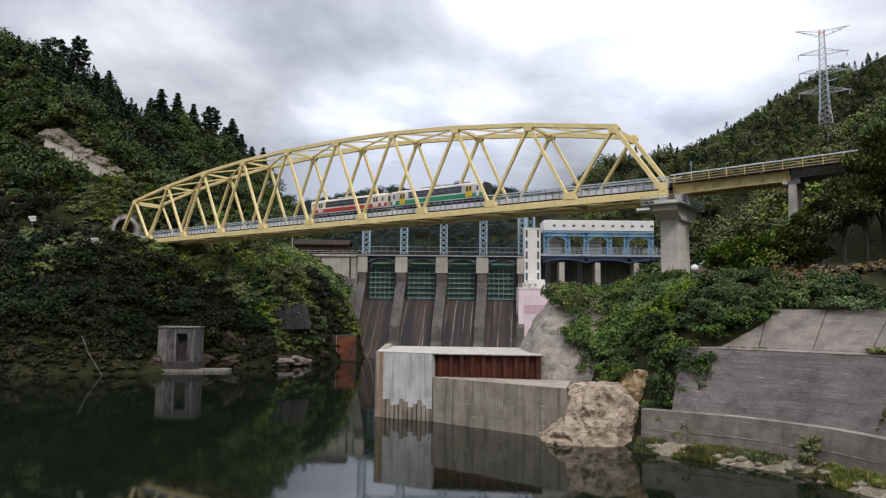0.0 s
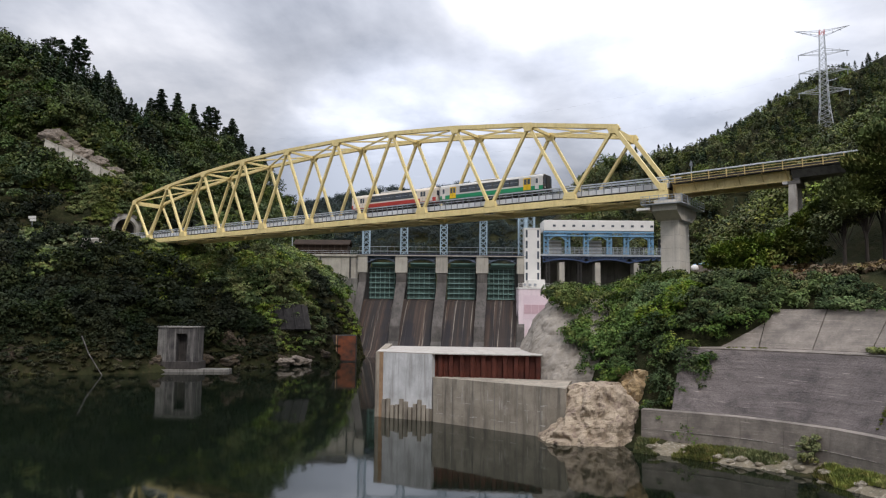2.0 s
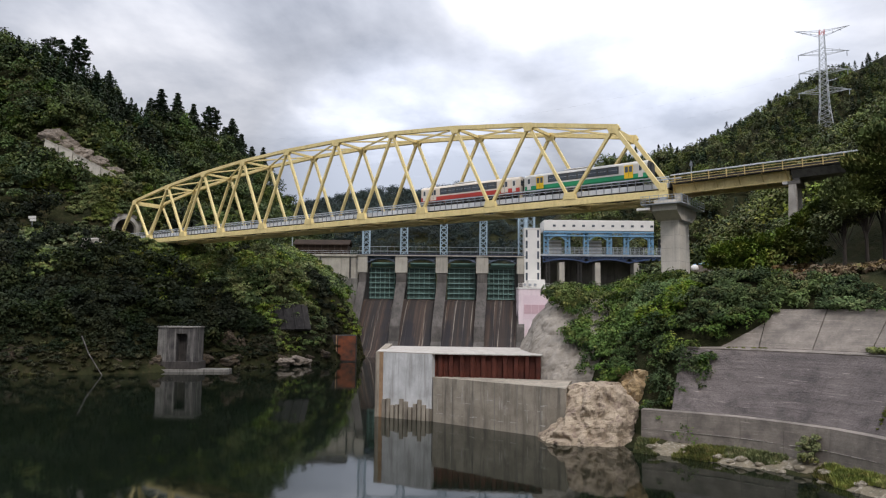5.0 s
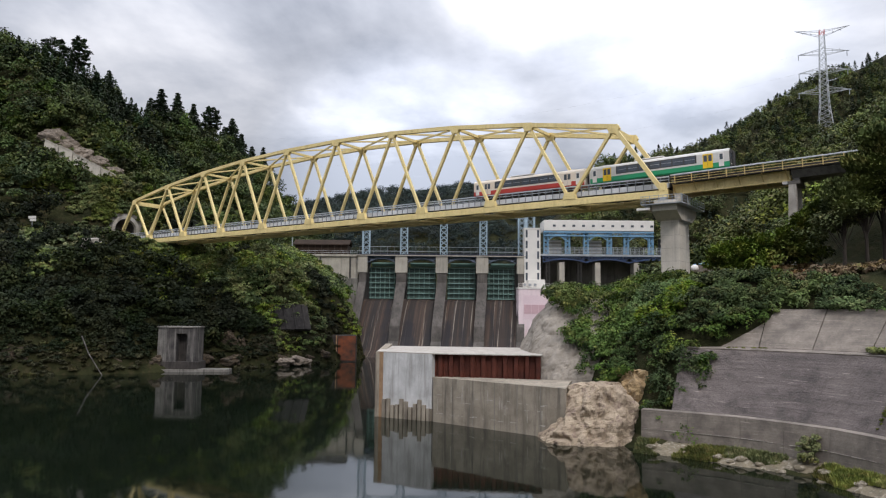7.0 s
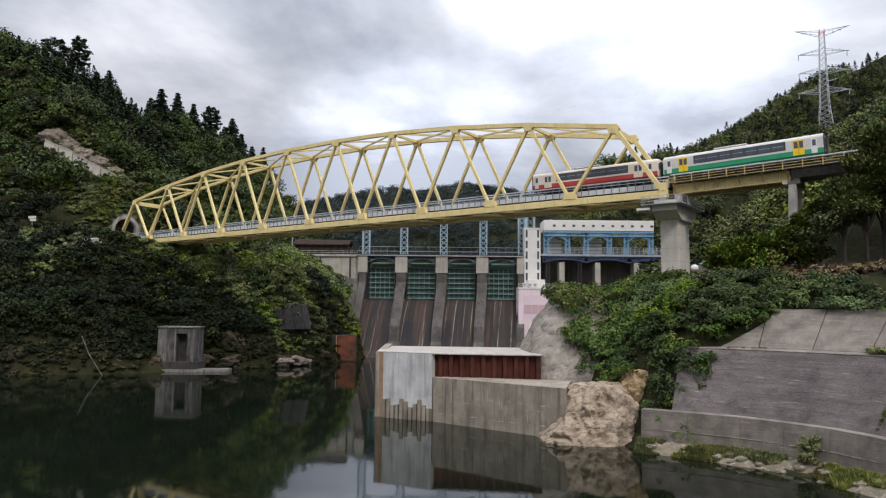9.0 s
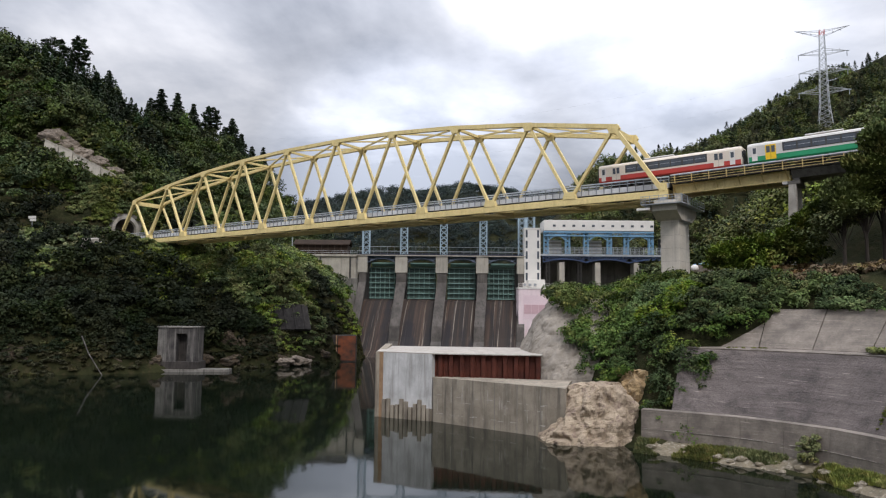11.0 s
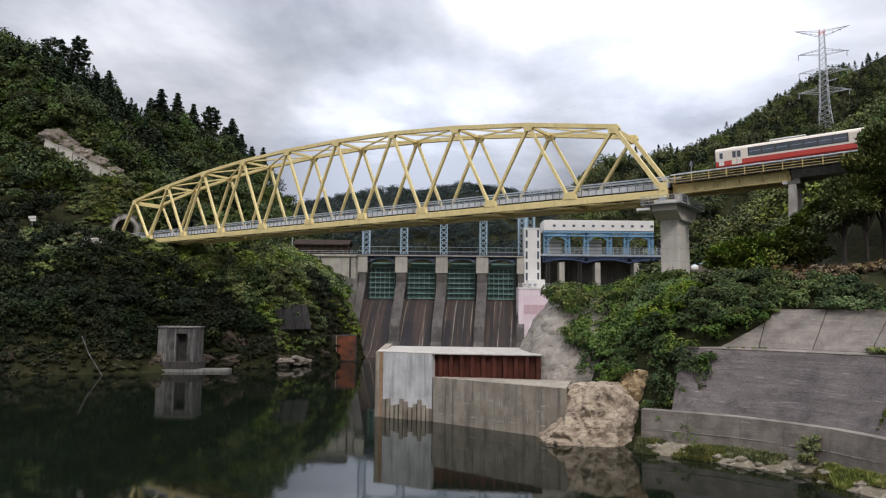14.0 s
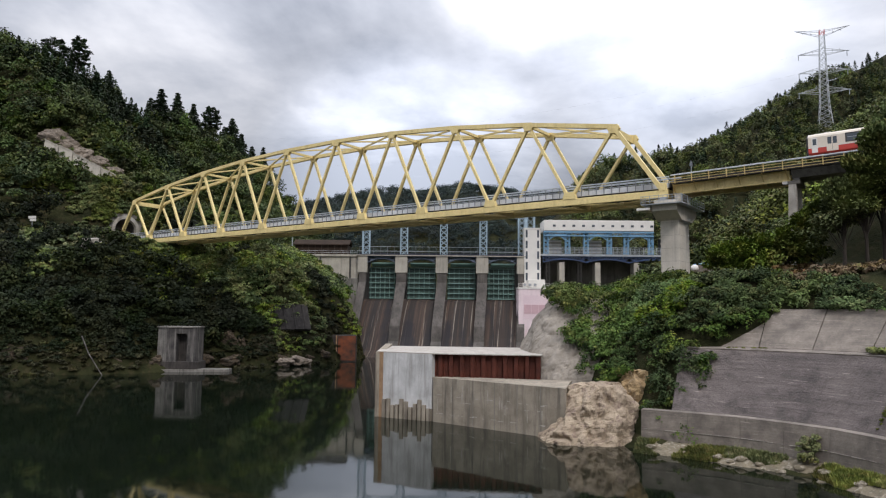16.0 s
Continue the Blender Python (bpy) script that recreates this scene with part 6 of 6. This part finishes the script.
    wood("bank_trees", bt[dusk], BROAD, M["leaf_shade"], "shrubs standing out from the river bank, leaves darkened for shade", "shrubs")
    wood("bank_shrubs", bt[~dusk][::2], BROAD, M["leaf_dark"], "green broadleaf shrubs on the river bank", "shrubs")
    wood("shaded_bushes", sp[~sun_side], SHADE, M["leaf_shade"], "bushes over the river bank, leaves darkened for shade", "bushes")


ROCKS = ((14.8, 66.0, 0.4, 4.6, 3.4, 4.4), (19.0, 67.2, 3.2, 2.2, 2.2, 2.9))


def bank_top(x, y):
    """Height of the ground or of the outcrops that stand on it."""
    z = ground_height(x, y)
    for cx, cy, cz, sx, sy, sz in ROCKS:
        k = 1 - ((x - cx) / sx) ** 2 - ((y - cy) / sy) ** 2
        z = np.where(k > 0, np.maximum(z, cz + sz * np.sqrt(np.clip(k, 0, 1))), z)
    lump = np.minimum(np.interp(x, [8.6, 9.2, 9.9, 11.0, 12.4, 13.8], [0, 5, 7.5, 9.8, 12, 13.6]), np.interp(y, [73.2, 73.8, 75.5, 78, 80.5, 82.5], [0, 5, 7.5, 9.8, 12, 13.6]))
    return np.where((x < 21.5) & (y < 91), np.maximum(z, lump), z)


def plant_shore():
    x, y, rs = scatter(15000, -135, -19, 100, 180, 17, lambda x, y: (side(LEFT_SHORE, x, y) > -0.2) & (side(LEFT_SHORE, x, y) < 4) & ~((np.abs(x + 47) < 9) & (y < 137)))
    n = len(x)
    r = rs.uniform(0.3, 0.95, n)
    sp = np.stack([x, y, np.maximum(ground_height(x, y), 0) + 0.05, r, rs.uniform(0.5, 0.8, n), rs.randint(0, 5, n)], 1)
    wood("shore_scrub", sp, COARSE, M["leaf_brown"], "brown and olive scrub along the water's edge", "brush")


M["leaf_brown"] = leaf_mat("olive_brown_shore_scrub", (0.016, 0.017, 0.007), (0.045, 0.042, 0.017), (0.042, 0.05, 0.016), 0.5)


def plant_right():
    def keep(x, y):
        v = -side(RIGHT_SHORE, x, y)
        al, ac = track(x, y)
        free = ~((np.abs(ac) < 6.5) & (al > -20) & (al < 23))
        return (v > np.where(y > 204, 3, 26)) & free

    x, y, rs = scatter(4300, 20, 260, 30, 335, 3, lambda x, y: keep(x, y) & ~((y < 204) & (y > 180) & (x < 68)))
    n = len(x)
    near = np.hypot(x, y) < 130
    shade_v = -side(RIGHT_SHORE, x, y)
    open_foot = near & (x > 39) & (y < 84) & (shade_v < 40)
    r = np.where(near, rs.uniform(1.4, 2.6, n), rs.uniform(2.4, 4.4, n))
    z = ground_height(x, y)
    sp = np.stack([x, y, z + r * 0.8, r, rs.uniform(0.8, 1.25, n), rs.randint(0, 5, n)], 1)
    wood("near_trees", sp[near & ~open_foot], BUSH, M["leaf_mid"], "green broadleaf trees above the bench", "trees")
    wood("far_slope_forest", sp[~near], SLOPE, M["leaf_slope"], "mixed dark forest on the slope behind the viaduct")
    x, y, rs = scatter(750, 60, 290, 230, 350, 4, keep)
    n = len(x)
    sp = np.stack([x, y, ground_height(x, y) + 3.0, rs.uniform(3.2, 5.2, n), rs.uniform(0.6, 0.95, n), rs.randint(0, 3, n)], 1)
    wood("ridge_conifers", sp, CONE, M["leaf_conifer"], "conifers along the ridge")

    def keep2(x, y):
        v = -side(RIGHT_SHORE, x, y)
        a_ = (x - 21.9) * 0.815 - (y - 59.2) * 0.576
        on_slab = (v < 9.6) & (y < 80) & (((a_ > v - 4.8) & (v > 5.0)) | ((a_ > -0.3) & (v <= 5.0)))
        al, ac = track(x, y)
        pier = (al > -2) & (al < 3) & (np.abs(ac) < 5)
        return ((v > 1.0) | ((x > 12) & (y > 66))) & (v < np.where(x > 27, 13.2, 15.5)) & ~on_slab & ~pier & (((x - 14.4) / 5.0) ** 2 + ((y - 65.4) / 3.6) ** 2 > 1) & (((x - 17.6) / 1.7) ** 2 + ((y - 66.0) / 1.9) ** 2 > 1) & ~((y < 74.0) & (y > 70) & (x < 16.5)) & (x > 13.5) & (bank_top(x, y) > 9.4 - np.clip(x - 12.5, 0, 9) * 1.6)

    x, y, rs = scatter(9500, 8, 80, 30, 125, 6, keep2)
    n = len(x)
    thin = (x > 25) & (-side(RIGHT_SHORE, x, y) > 8.5)
    r = np.where(thin, 0.85, 1.0) * rs.uniform(0.85, 1.65, n)
    ok = ~thin | (lumps(x, y, 5, 91) > -0.8)
    x, y, r = x[ok], y[ok], r[ok]
    n = len(x)
    sp = np.stack([x, y, bank_top(x, y) + r * 0.25 + 0.5 * lumps(x, y, 4, 55), r, rs.uniform(0.7, 1.1, n), rs.randint(0, 5, n)], 1)
    wood("creeper_thicket", sp, FINE, M["leaf_thicket"], "dense green creeper thicket over the river bank", "bushes")

    def keep3(x, y):
        v = -side(RIGHT_SHORE, x, y)
        return (v > 13.0) & (v < 26)

    x, y, rs = scatter(3600, 22, 70, 30, 100, 7, keep3)
    n = len(x)
    r = rs.uniform(0.35, 0.85, n)
    sp = np.stack([x, y, ground_height(x, y) + r * 0.2, r, rs.uniform(0.5, 0.9, n), rs.randint(0, 5, n)], 1)
    wood("dry_brush", sp, COARSE, M["leaf_dry"], "cut brown brush along the bench", "brush")


def plant_far():
    x, y, rs = scatter(5200, -290, 240, 540, 840, 8, lambda x, y: (np.abs(x / y + 0.02) < 0.27))
    n = len(x)
    r = rs.uniform(4.0, 7.0, n)
    sp = np.stack([x, y, ground_height(x, y) + r * 0.4, r, rs.uniform(0.7, 1.1, n), rs.randint(0, 5, n)], 1)
    wood("valley_forest", sp, SPARSE, M["leaf_far"], "far valley side forest, haze mixed into its blue-green leaves")


def blades(n, seed):
    """A tuft of upright grass blades."""
    rs = np.random.RandomState(seed)
    ang, rad = rs.uniform(0, 6.28, n), rs.uniform(0, 1, n) ** 0.5
    h = rs.uniform(0.35, 1.0, n) * (1.1 - 0.5 * rad)
    c = np.stack([rad * np.cos(ang), rad * np.sin(ang), h * 0.5], 1)
    a = np.stack([np.cos(ang) * 0.25 * h, np.sin(ang) * 0.25 * h, h * 0.5], 1)
    t = rs.uniform(0, 6.28, n)
    b = np.stack([np.cos(t) * 0.11, np.sin(t) * 0.11, np.zeros(n)], 1)
    return c, a, b


def plant_berm():
    inner, outer = offset_line(WALL, 0.02), offset_line(WALL, -2.7)
    outer = [(x + 0.5 * math.sin(i * 2.1), y + 0.4 * math.cos(i * 1.7)) for i, (x, y) in enumerate(outer)]
    bm = bmesh.new()
    k = 8
    grid = []
    for i in range((len(WALL) - 1) * k + 1):
        s, f = min(i // k, len(WALL) - 2), (i - min(i // k, len(WALL) - 2) * k) / k
        row = []
        for j in range(9):
            t = j / 8
            x = (inner[s][0] * (1 - f) + inner[s + 1][0] * f) * (1 - t) + (outer[s][0] * (1 - f) + outer[s + 1][0] * f) * t
            y = (inner[s][1] * (1 - f) + inner[s + 1][1] * f) * (1 - t) + (outer[s][1] * (1 - f) + outer[s + 1][1] * f) * t
            z = 0.85 - 1.15 * t ** 1.4 + 0.16 * noise.noise(Vector((x, y, 0)) * 1.3) + 0.1 * noise.noise(Vector((x, y, 3)) * 4)
            row.append(bm.verts.new((x, y, z)))
        grid.append(row)
    for r0, r1 in zip(grid[:-1], grid[1:]):
        for j in range(8):
            bm.faces.new((r0[j], r0[j + 1], r1[j + 1], r1[j]))
    bmesh.ops.recalc_face_normals(bm, faces=bm.faces)
    tagged(mesh_object("gravel_berm", bm, M["gravel"], smooth=True), "tan gravel and mud berm below the toe wall", "berm", kind="structure")
    rs = np.random.RandomState(9)
    rows = []
    for i in range(2600):
        s = rs.randint(0, len(WALL) - 2)
        f, t = rs.random_sample(), rs.uniform(0.0, 0.85)
        x = (inner[s][0] * (1 - f) + inner[s + 1][0] * f) * (1 - t) + (outer[s][0] * (1 - f) + outer[s + 1][0] * f) * t
        y = (inner[s][1] * (1 - f) + inner[s + 1][1] * f) * (1 - t) + (outer[s][1] * (1 - f) + outer[s + 1][1] * f) * t
        if lumps(np.array(x), np.array(y), 2.2, 66) < -0.05:
            continue
        z = 0.8 - 1.15 * t ** 1.4
        rows.append((x, y, z, rs.uniform(0.1, 0.36), rs.uniform(0.7, 1.3), rs.randint(0, 3)))
    wood("berm_grass", np.array(rows), [blades(34, 900 + i) for i in range(3)], M["leaf_grass"], "yellow-green grass tufts on the muddy river berm", "grass")
    rg = random.Random(3)
    for i in range(34):
        s = rg.randrange(0, len(WALL) - 2)
        f, t = rg.random(), rg.uniform(0.45, 0.95)
        x = (inner[s][0] * (1 - f) + inner[s + 1][0] * f) * (1 - t) + (outer[s][0] * (1 - f) + outer[s + 1][0] * f) * t
        y = (inner[s][1] * (1 - f) + inner[s + 1][1] * f) * (1 - t) + (outer[s][1] * (1 - f) + outer[s + 1][1] * f) * t
        q = rg.uniform(0.12, 0.4)
        rock("shore_stone", (x, y, 0.85 - 1.15 * t ** 1.4), (q * 1.4, q, q * 0.7), M["gravel"], "pale stone on the gravel berm", 160 + i, 0.2, 2)


M["gravel"] = mat("tan_river_gravel", (0.2, 0.165, 0.11), (0.1, 0.085, 0.055), rough=0.95, scale=1.2, c3=(0.34, 0.3, 0.24), bump=1.0, fine=9, bump_dist=0.1)
M["leaf_mid"] = leaf_mat("mid_green_tree_leaves", (0.035, 0.052, 0.012), (0.14, 0.19, 0.042), (0.21, 0.2, 0.052), 0.3)
M["leaf_grass"] = leaf_mat("yellow_green_grass", (0.085, 0.1, 0.03), (0.2, 0.21, 0.06), (0.3, 0.25, 0.1), 0.9)
FINE = [leaves(270, 500 + i, round_crown, 0.112) for i in range(5)]
SHADE = [leaves(130, 450 + i, round_crown, 0.19) for i in range(5)]
SPARSE = [leaves(130, 600 + i, round_crown, 0.24) for i in range(5)]
def plant_weeds():
    """Weeds in the joints and on the berm of the bank slabs."""
    rs = np.random.RandomState(21)
    mid, toe, low, top = offset_line(WALL, 5.6), offset_line(WALL, -0.25), offset_line(WALL, 1.2), offset_line(WALL, 5.1)
    rows = []
    for i in range(46):
        t = rs.uniform(0, 1)
        rows.append((mid[4][0] + (mid[6][0] - mid[4][0]) * t + rs.normal(0, 0.2), mid[4][1] + (mid[6][1] - mid[4][1]) * t + rs.normal(0, 0.2), 8.9 + 0.15 * rs.random_sample(), rs.uniform(0.2, 0.5), 0.8, rs.randint(0, 5)))
    for i in range(16):
        rows.append((mid[2][0] + rs.normal(0, 1.4), mid[2][1] + rs.normal(0, 0.3) - 0.2, 8.85, rs.uniform(0.08, 0.16), 0.6, rs.randint(0, 5)))
    for i in range(26):
        t = rs.uniform(0.0, 0.6)
        rows.append((low[5][0] + (top[5][0] - low[5][0]) * t + rs.normal(0, 0.06), low[5][1] + (top[5][1] - low[5][1]) * t + rs.normal(0, 0.06), 3.45 + 5.3 * t, rs.uniform(0.1, 0.24), 0.8, rs.randint(0, 5)))
    for i in range(30):
        rows.append((toe[4][0] - 0.6 + rs.normal(0, 0.5), toe[4][1] + 0.9 + rs.normal(0, 0.5), rs.uniform(0.6, 2.6), rs.uniform(0.2, 0.45), 1.0, rs.randint(0, 5)))
    wood("slab_weeds", np.array(rows), FINE, M["leaf_grass"], "yellow-green weeds in the joints of the bank slabs", "weeds")


plant_left()
plant_shore()
plant_weeds()
plant_right()
plant_far()
plant_berm()


def sprays(name, c, along, size, material, parent, rs, lift=0.8):
    """Three-cornered needle sprays at c, drawn out along their limbs."""
    nn = rs.normal(0, 0.4, c.shape) + np.array([0, 0, lift])
    a = along + rs.normal(0, 0.45, c.shape)
    a /= np.linalg.norm(a, axis=1)[:, None]
    b = np.cross(nn, a)
    b /= np.linalg.norm(b, axis=1)[:, None]
    s = rs.uniform(0.6, 1.3, (len(c), 1)) * size
    q = np.stack([c + a * s * 1.3, c - a * s * 0.6 + b * s * 0.6, c - a * s * 0.6 - b * s * 0.6], 1).reshape(-1, 3)
    cr = quads(name, q, np.arange(len(q)).reshape(-1, 3), material)
    cr.parent = parent


def make_tree(x, y, tall, wide, seed, slim):
    """A conifer that stands above the canopy: tapered trunk, limbs, tiers of sprays."""
    z = float(ground_height(x, y)) - 0.5
    tall += 0.5
    t = empty("conifer_tree", pose(x, y, z), "tall dark conifer standing above the ridge canopy" if slim else "old dark pine with a broad open crown on the ridge", "tree")
    rg = random.Random(seed)
    part("trunk", rod(bmesh.new(), (0, 0, 0), (0, 0, tall * 0.97), tall * 0.018, 8, 0.04), M["bark"], t)
    rs = np.random.RandomState(seed)
    cs, ds = [], []
    tiers = max(7, int(tall / 1.0)) if slim else max(6, int(tall / 1.7))
    for i in range(tiers):
        f = (i + 0.2) / tiers
        h = tall * (0.12 + 0.87 * f) if slim else tall * (0.4 + 0.58 * f)
        base = wide / 2 * (1 - f) ** 0.75 + 0.25 if slim else wide / 2 * math.sqrt(max(0.08, 1 - f ** 3)) * (0.75 + 0.25 * f)
        base *= rg.uniform(0.8, 1.15)
        for k in range(5):
            an = 1.257 * k + i * 0.9 + rg.uniform(-0.4, 0.4)
            reach = base * rg.uniform(0.6, 1.12)
            drop = -0.28 * reach if slim else 0.12 * reach
            tip = Vector((math.cos(an) * reach, math.sin(an) * reach, h + drop))
            part("limb", rod(bmesh.new(), (0, 0, h), tip, 0.07, 4, 0.02), M["bark"], t)
            d = np.array(tip - Vector((0, 0, h)))
            m = int(26 + 24 * reach)
            g = rs.uniform(0.12 if slim else 0.5, 1.05, m)
            side_ = np.cross(d / np.linalg.norm(d), [0, 0, 1])
            c = np.outer(g, d) + np.array([0, 0, h]) + np.outer(rs.normal(0, 0.3, m) * reach * (1.15 - g * 0.6), side_)
            c[:, 2] += rs.normal(0, 0.12 if slim else 0.2, m) - 0.1 * np.abs(g)
            cs.append(c)
            ds.append(np.tile(d / np.linalg.norm(d), (m, 1)))
    c = np.concatenate(cs)
    sprays("crown", c, np.concatenate(ds), 0.34, M["leaf_conifer"], t, rs)


def make_broadleaf(x, y, z, tall, wide, seed):
    """A bushy tree: trunk, forked limbs and clumps of leaf sprays."""
    t = empty("broadleaf_tree", pose(x, y, z), "bushy green broadleaf tree beside the viaduct", "tree", "trees beside the viaduct")
    rg = random.Random(seed)
    rs = np.random.RandomState(seed)
    part("trunk", rod(bmesh.new(), (0, 0, 0), (0, 0, tall * 0.6), 0.22, 8, 0.1), M["bark"], t)
    cs = []
    for i in range(int(16 + tall * 2)):
        an = rg.uniform(0, 6.28)
        h0 = tall * rg.uniform(0.15, 0.6)
        h1 = tall * rg.uniform(0.22 if tall < 9 else 0.5, 0.95)
        reach = wide * rg.uniform(0.35, 1.0) * math.sqrt(max(0.05, 1 - (h1 / tall) ** 2.5))
        tip = Vector((math.cos(an) * reach, math.sin(an) * reach, h1))
        part("limb", rod(bmesh.new(), (0, 0, h0), tip, 0.07, 5, 0.02), M["bark"], t)
        m = 210
        d = rs.normal(0, 1, (m, 3))
        d /= np.linalg.norm(d, axis=1)[:, None]
        cs.append(np.array(tip) + d * rs.uniform(0.5, 1.0, (m, 1)) * np.array([1.15, 1.15, 0.8]) * rg.uniform(0.8, 1.25))
    c = np.concatenate(cs)
    away = c - np.array([0, 0, tall * 0.6])
    away /= np.linalg.norm(away, axis=1)[:, None]
    sprays("crown", c, away, 0.2, M["leaf_mid"], t, rs)


M["bark"] = mat("dark_bark", (0.045, 0.035, 0.026), (0.024, 0.019, 0.015), rough=0.95, scale=2)
TREES = [(-140.8, 242, 15.6, 10.5, False), (-123.1, 225.5, 18.7, 7.5, False), (-122.2, 236, 9.3, 4.2, True), (-122.1, 245, 13.4, 6.2, True), (-118, 248, 8.3, 3.6, True), (-104.8, 228.5, 6.6, 3.2, True), (-103.8, 239, 12.6, 6.2, True), (-102.1, 243.5, 15.6, 8, True), (-99.2, 251, 14.8, 7, True), (-97, 261.5, 12.5, 6.2, True), (-93.3, 270.5, 15.8, 9, False), (-90.5, 279.5, 11.1, 6, True), (-88.3, 282.5, 18.3, 9.5, True), (-87.9, 294.5, 13.8, 7, True), (-84.5, 299, 11.8, 5, True), (-78.3, 294.5, 15.3, 5, True)]
for i, (x, y, tall, wide, slim) in enumerate(TREES):
    make_tree(x, y, tall, wide * (1.25 if slim else 1.1), 700 + i, slim)

for i, (x, y, tall, wide) in enumerate(((32.6, 79, 3.6, 2.4), (35.2, 78, 4.6, 2.6), (38.6, 77.5, 5.2, 2.8), (41.3, 77, 8.0, 2.8), (42.6, 73.0, 10.0, 2.6), (44.6, 72.4, 13.0, 2.8), (46.6, 72.6, 16.0, 3.0), (49.2, 73, 18.0, 3.6), (47.4, 70.5, 15.5, 3.0), (50.5, 70.5, 17.5, 3.4), (54.5, 72, 17.0, 3.6), (52.5, 76, 19.5, 3.6))):
    make_broadleaf(x, y, float(ground_height(x, y)) - 0.1, tall, wide, 800 + i)


def motions():
    rows = range(17)
    for car, lead in TRAIN:
        path = []
        for t in rows:
            s = -70.2 + 5.46 * t + lead
            a, b = track_height(s + 3), track_height(s + 16.7)
            rise = math.degrees(math.atan2(b - a, 13.7))
            path.append((t, BRIDGE @ pose(s, WIDE / 2, a - 3 * (b - a) / 13.7, 0, -rise, 0)))
        walk(car, path)


motions()
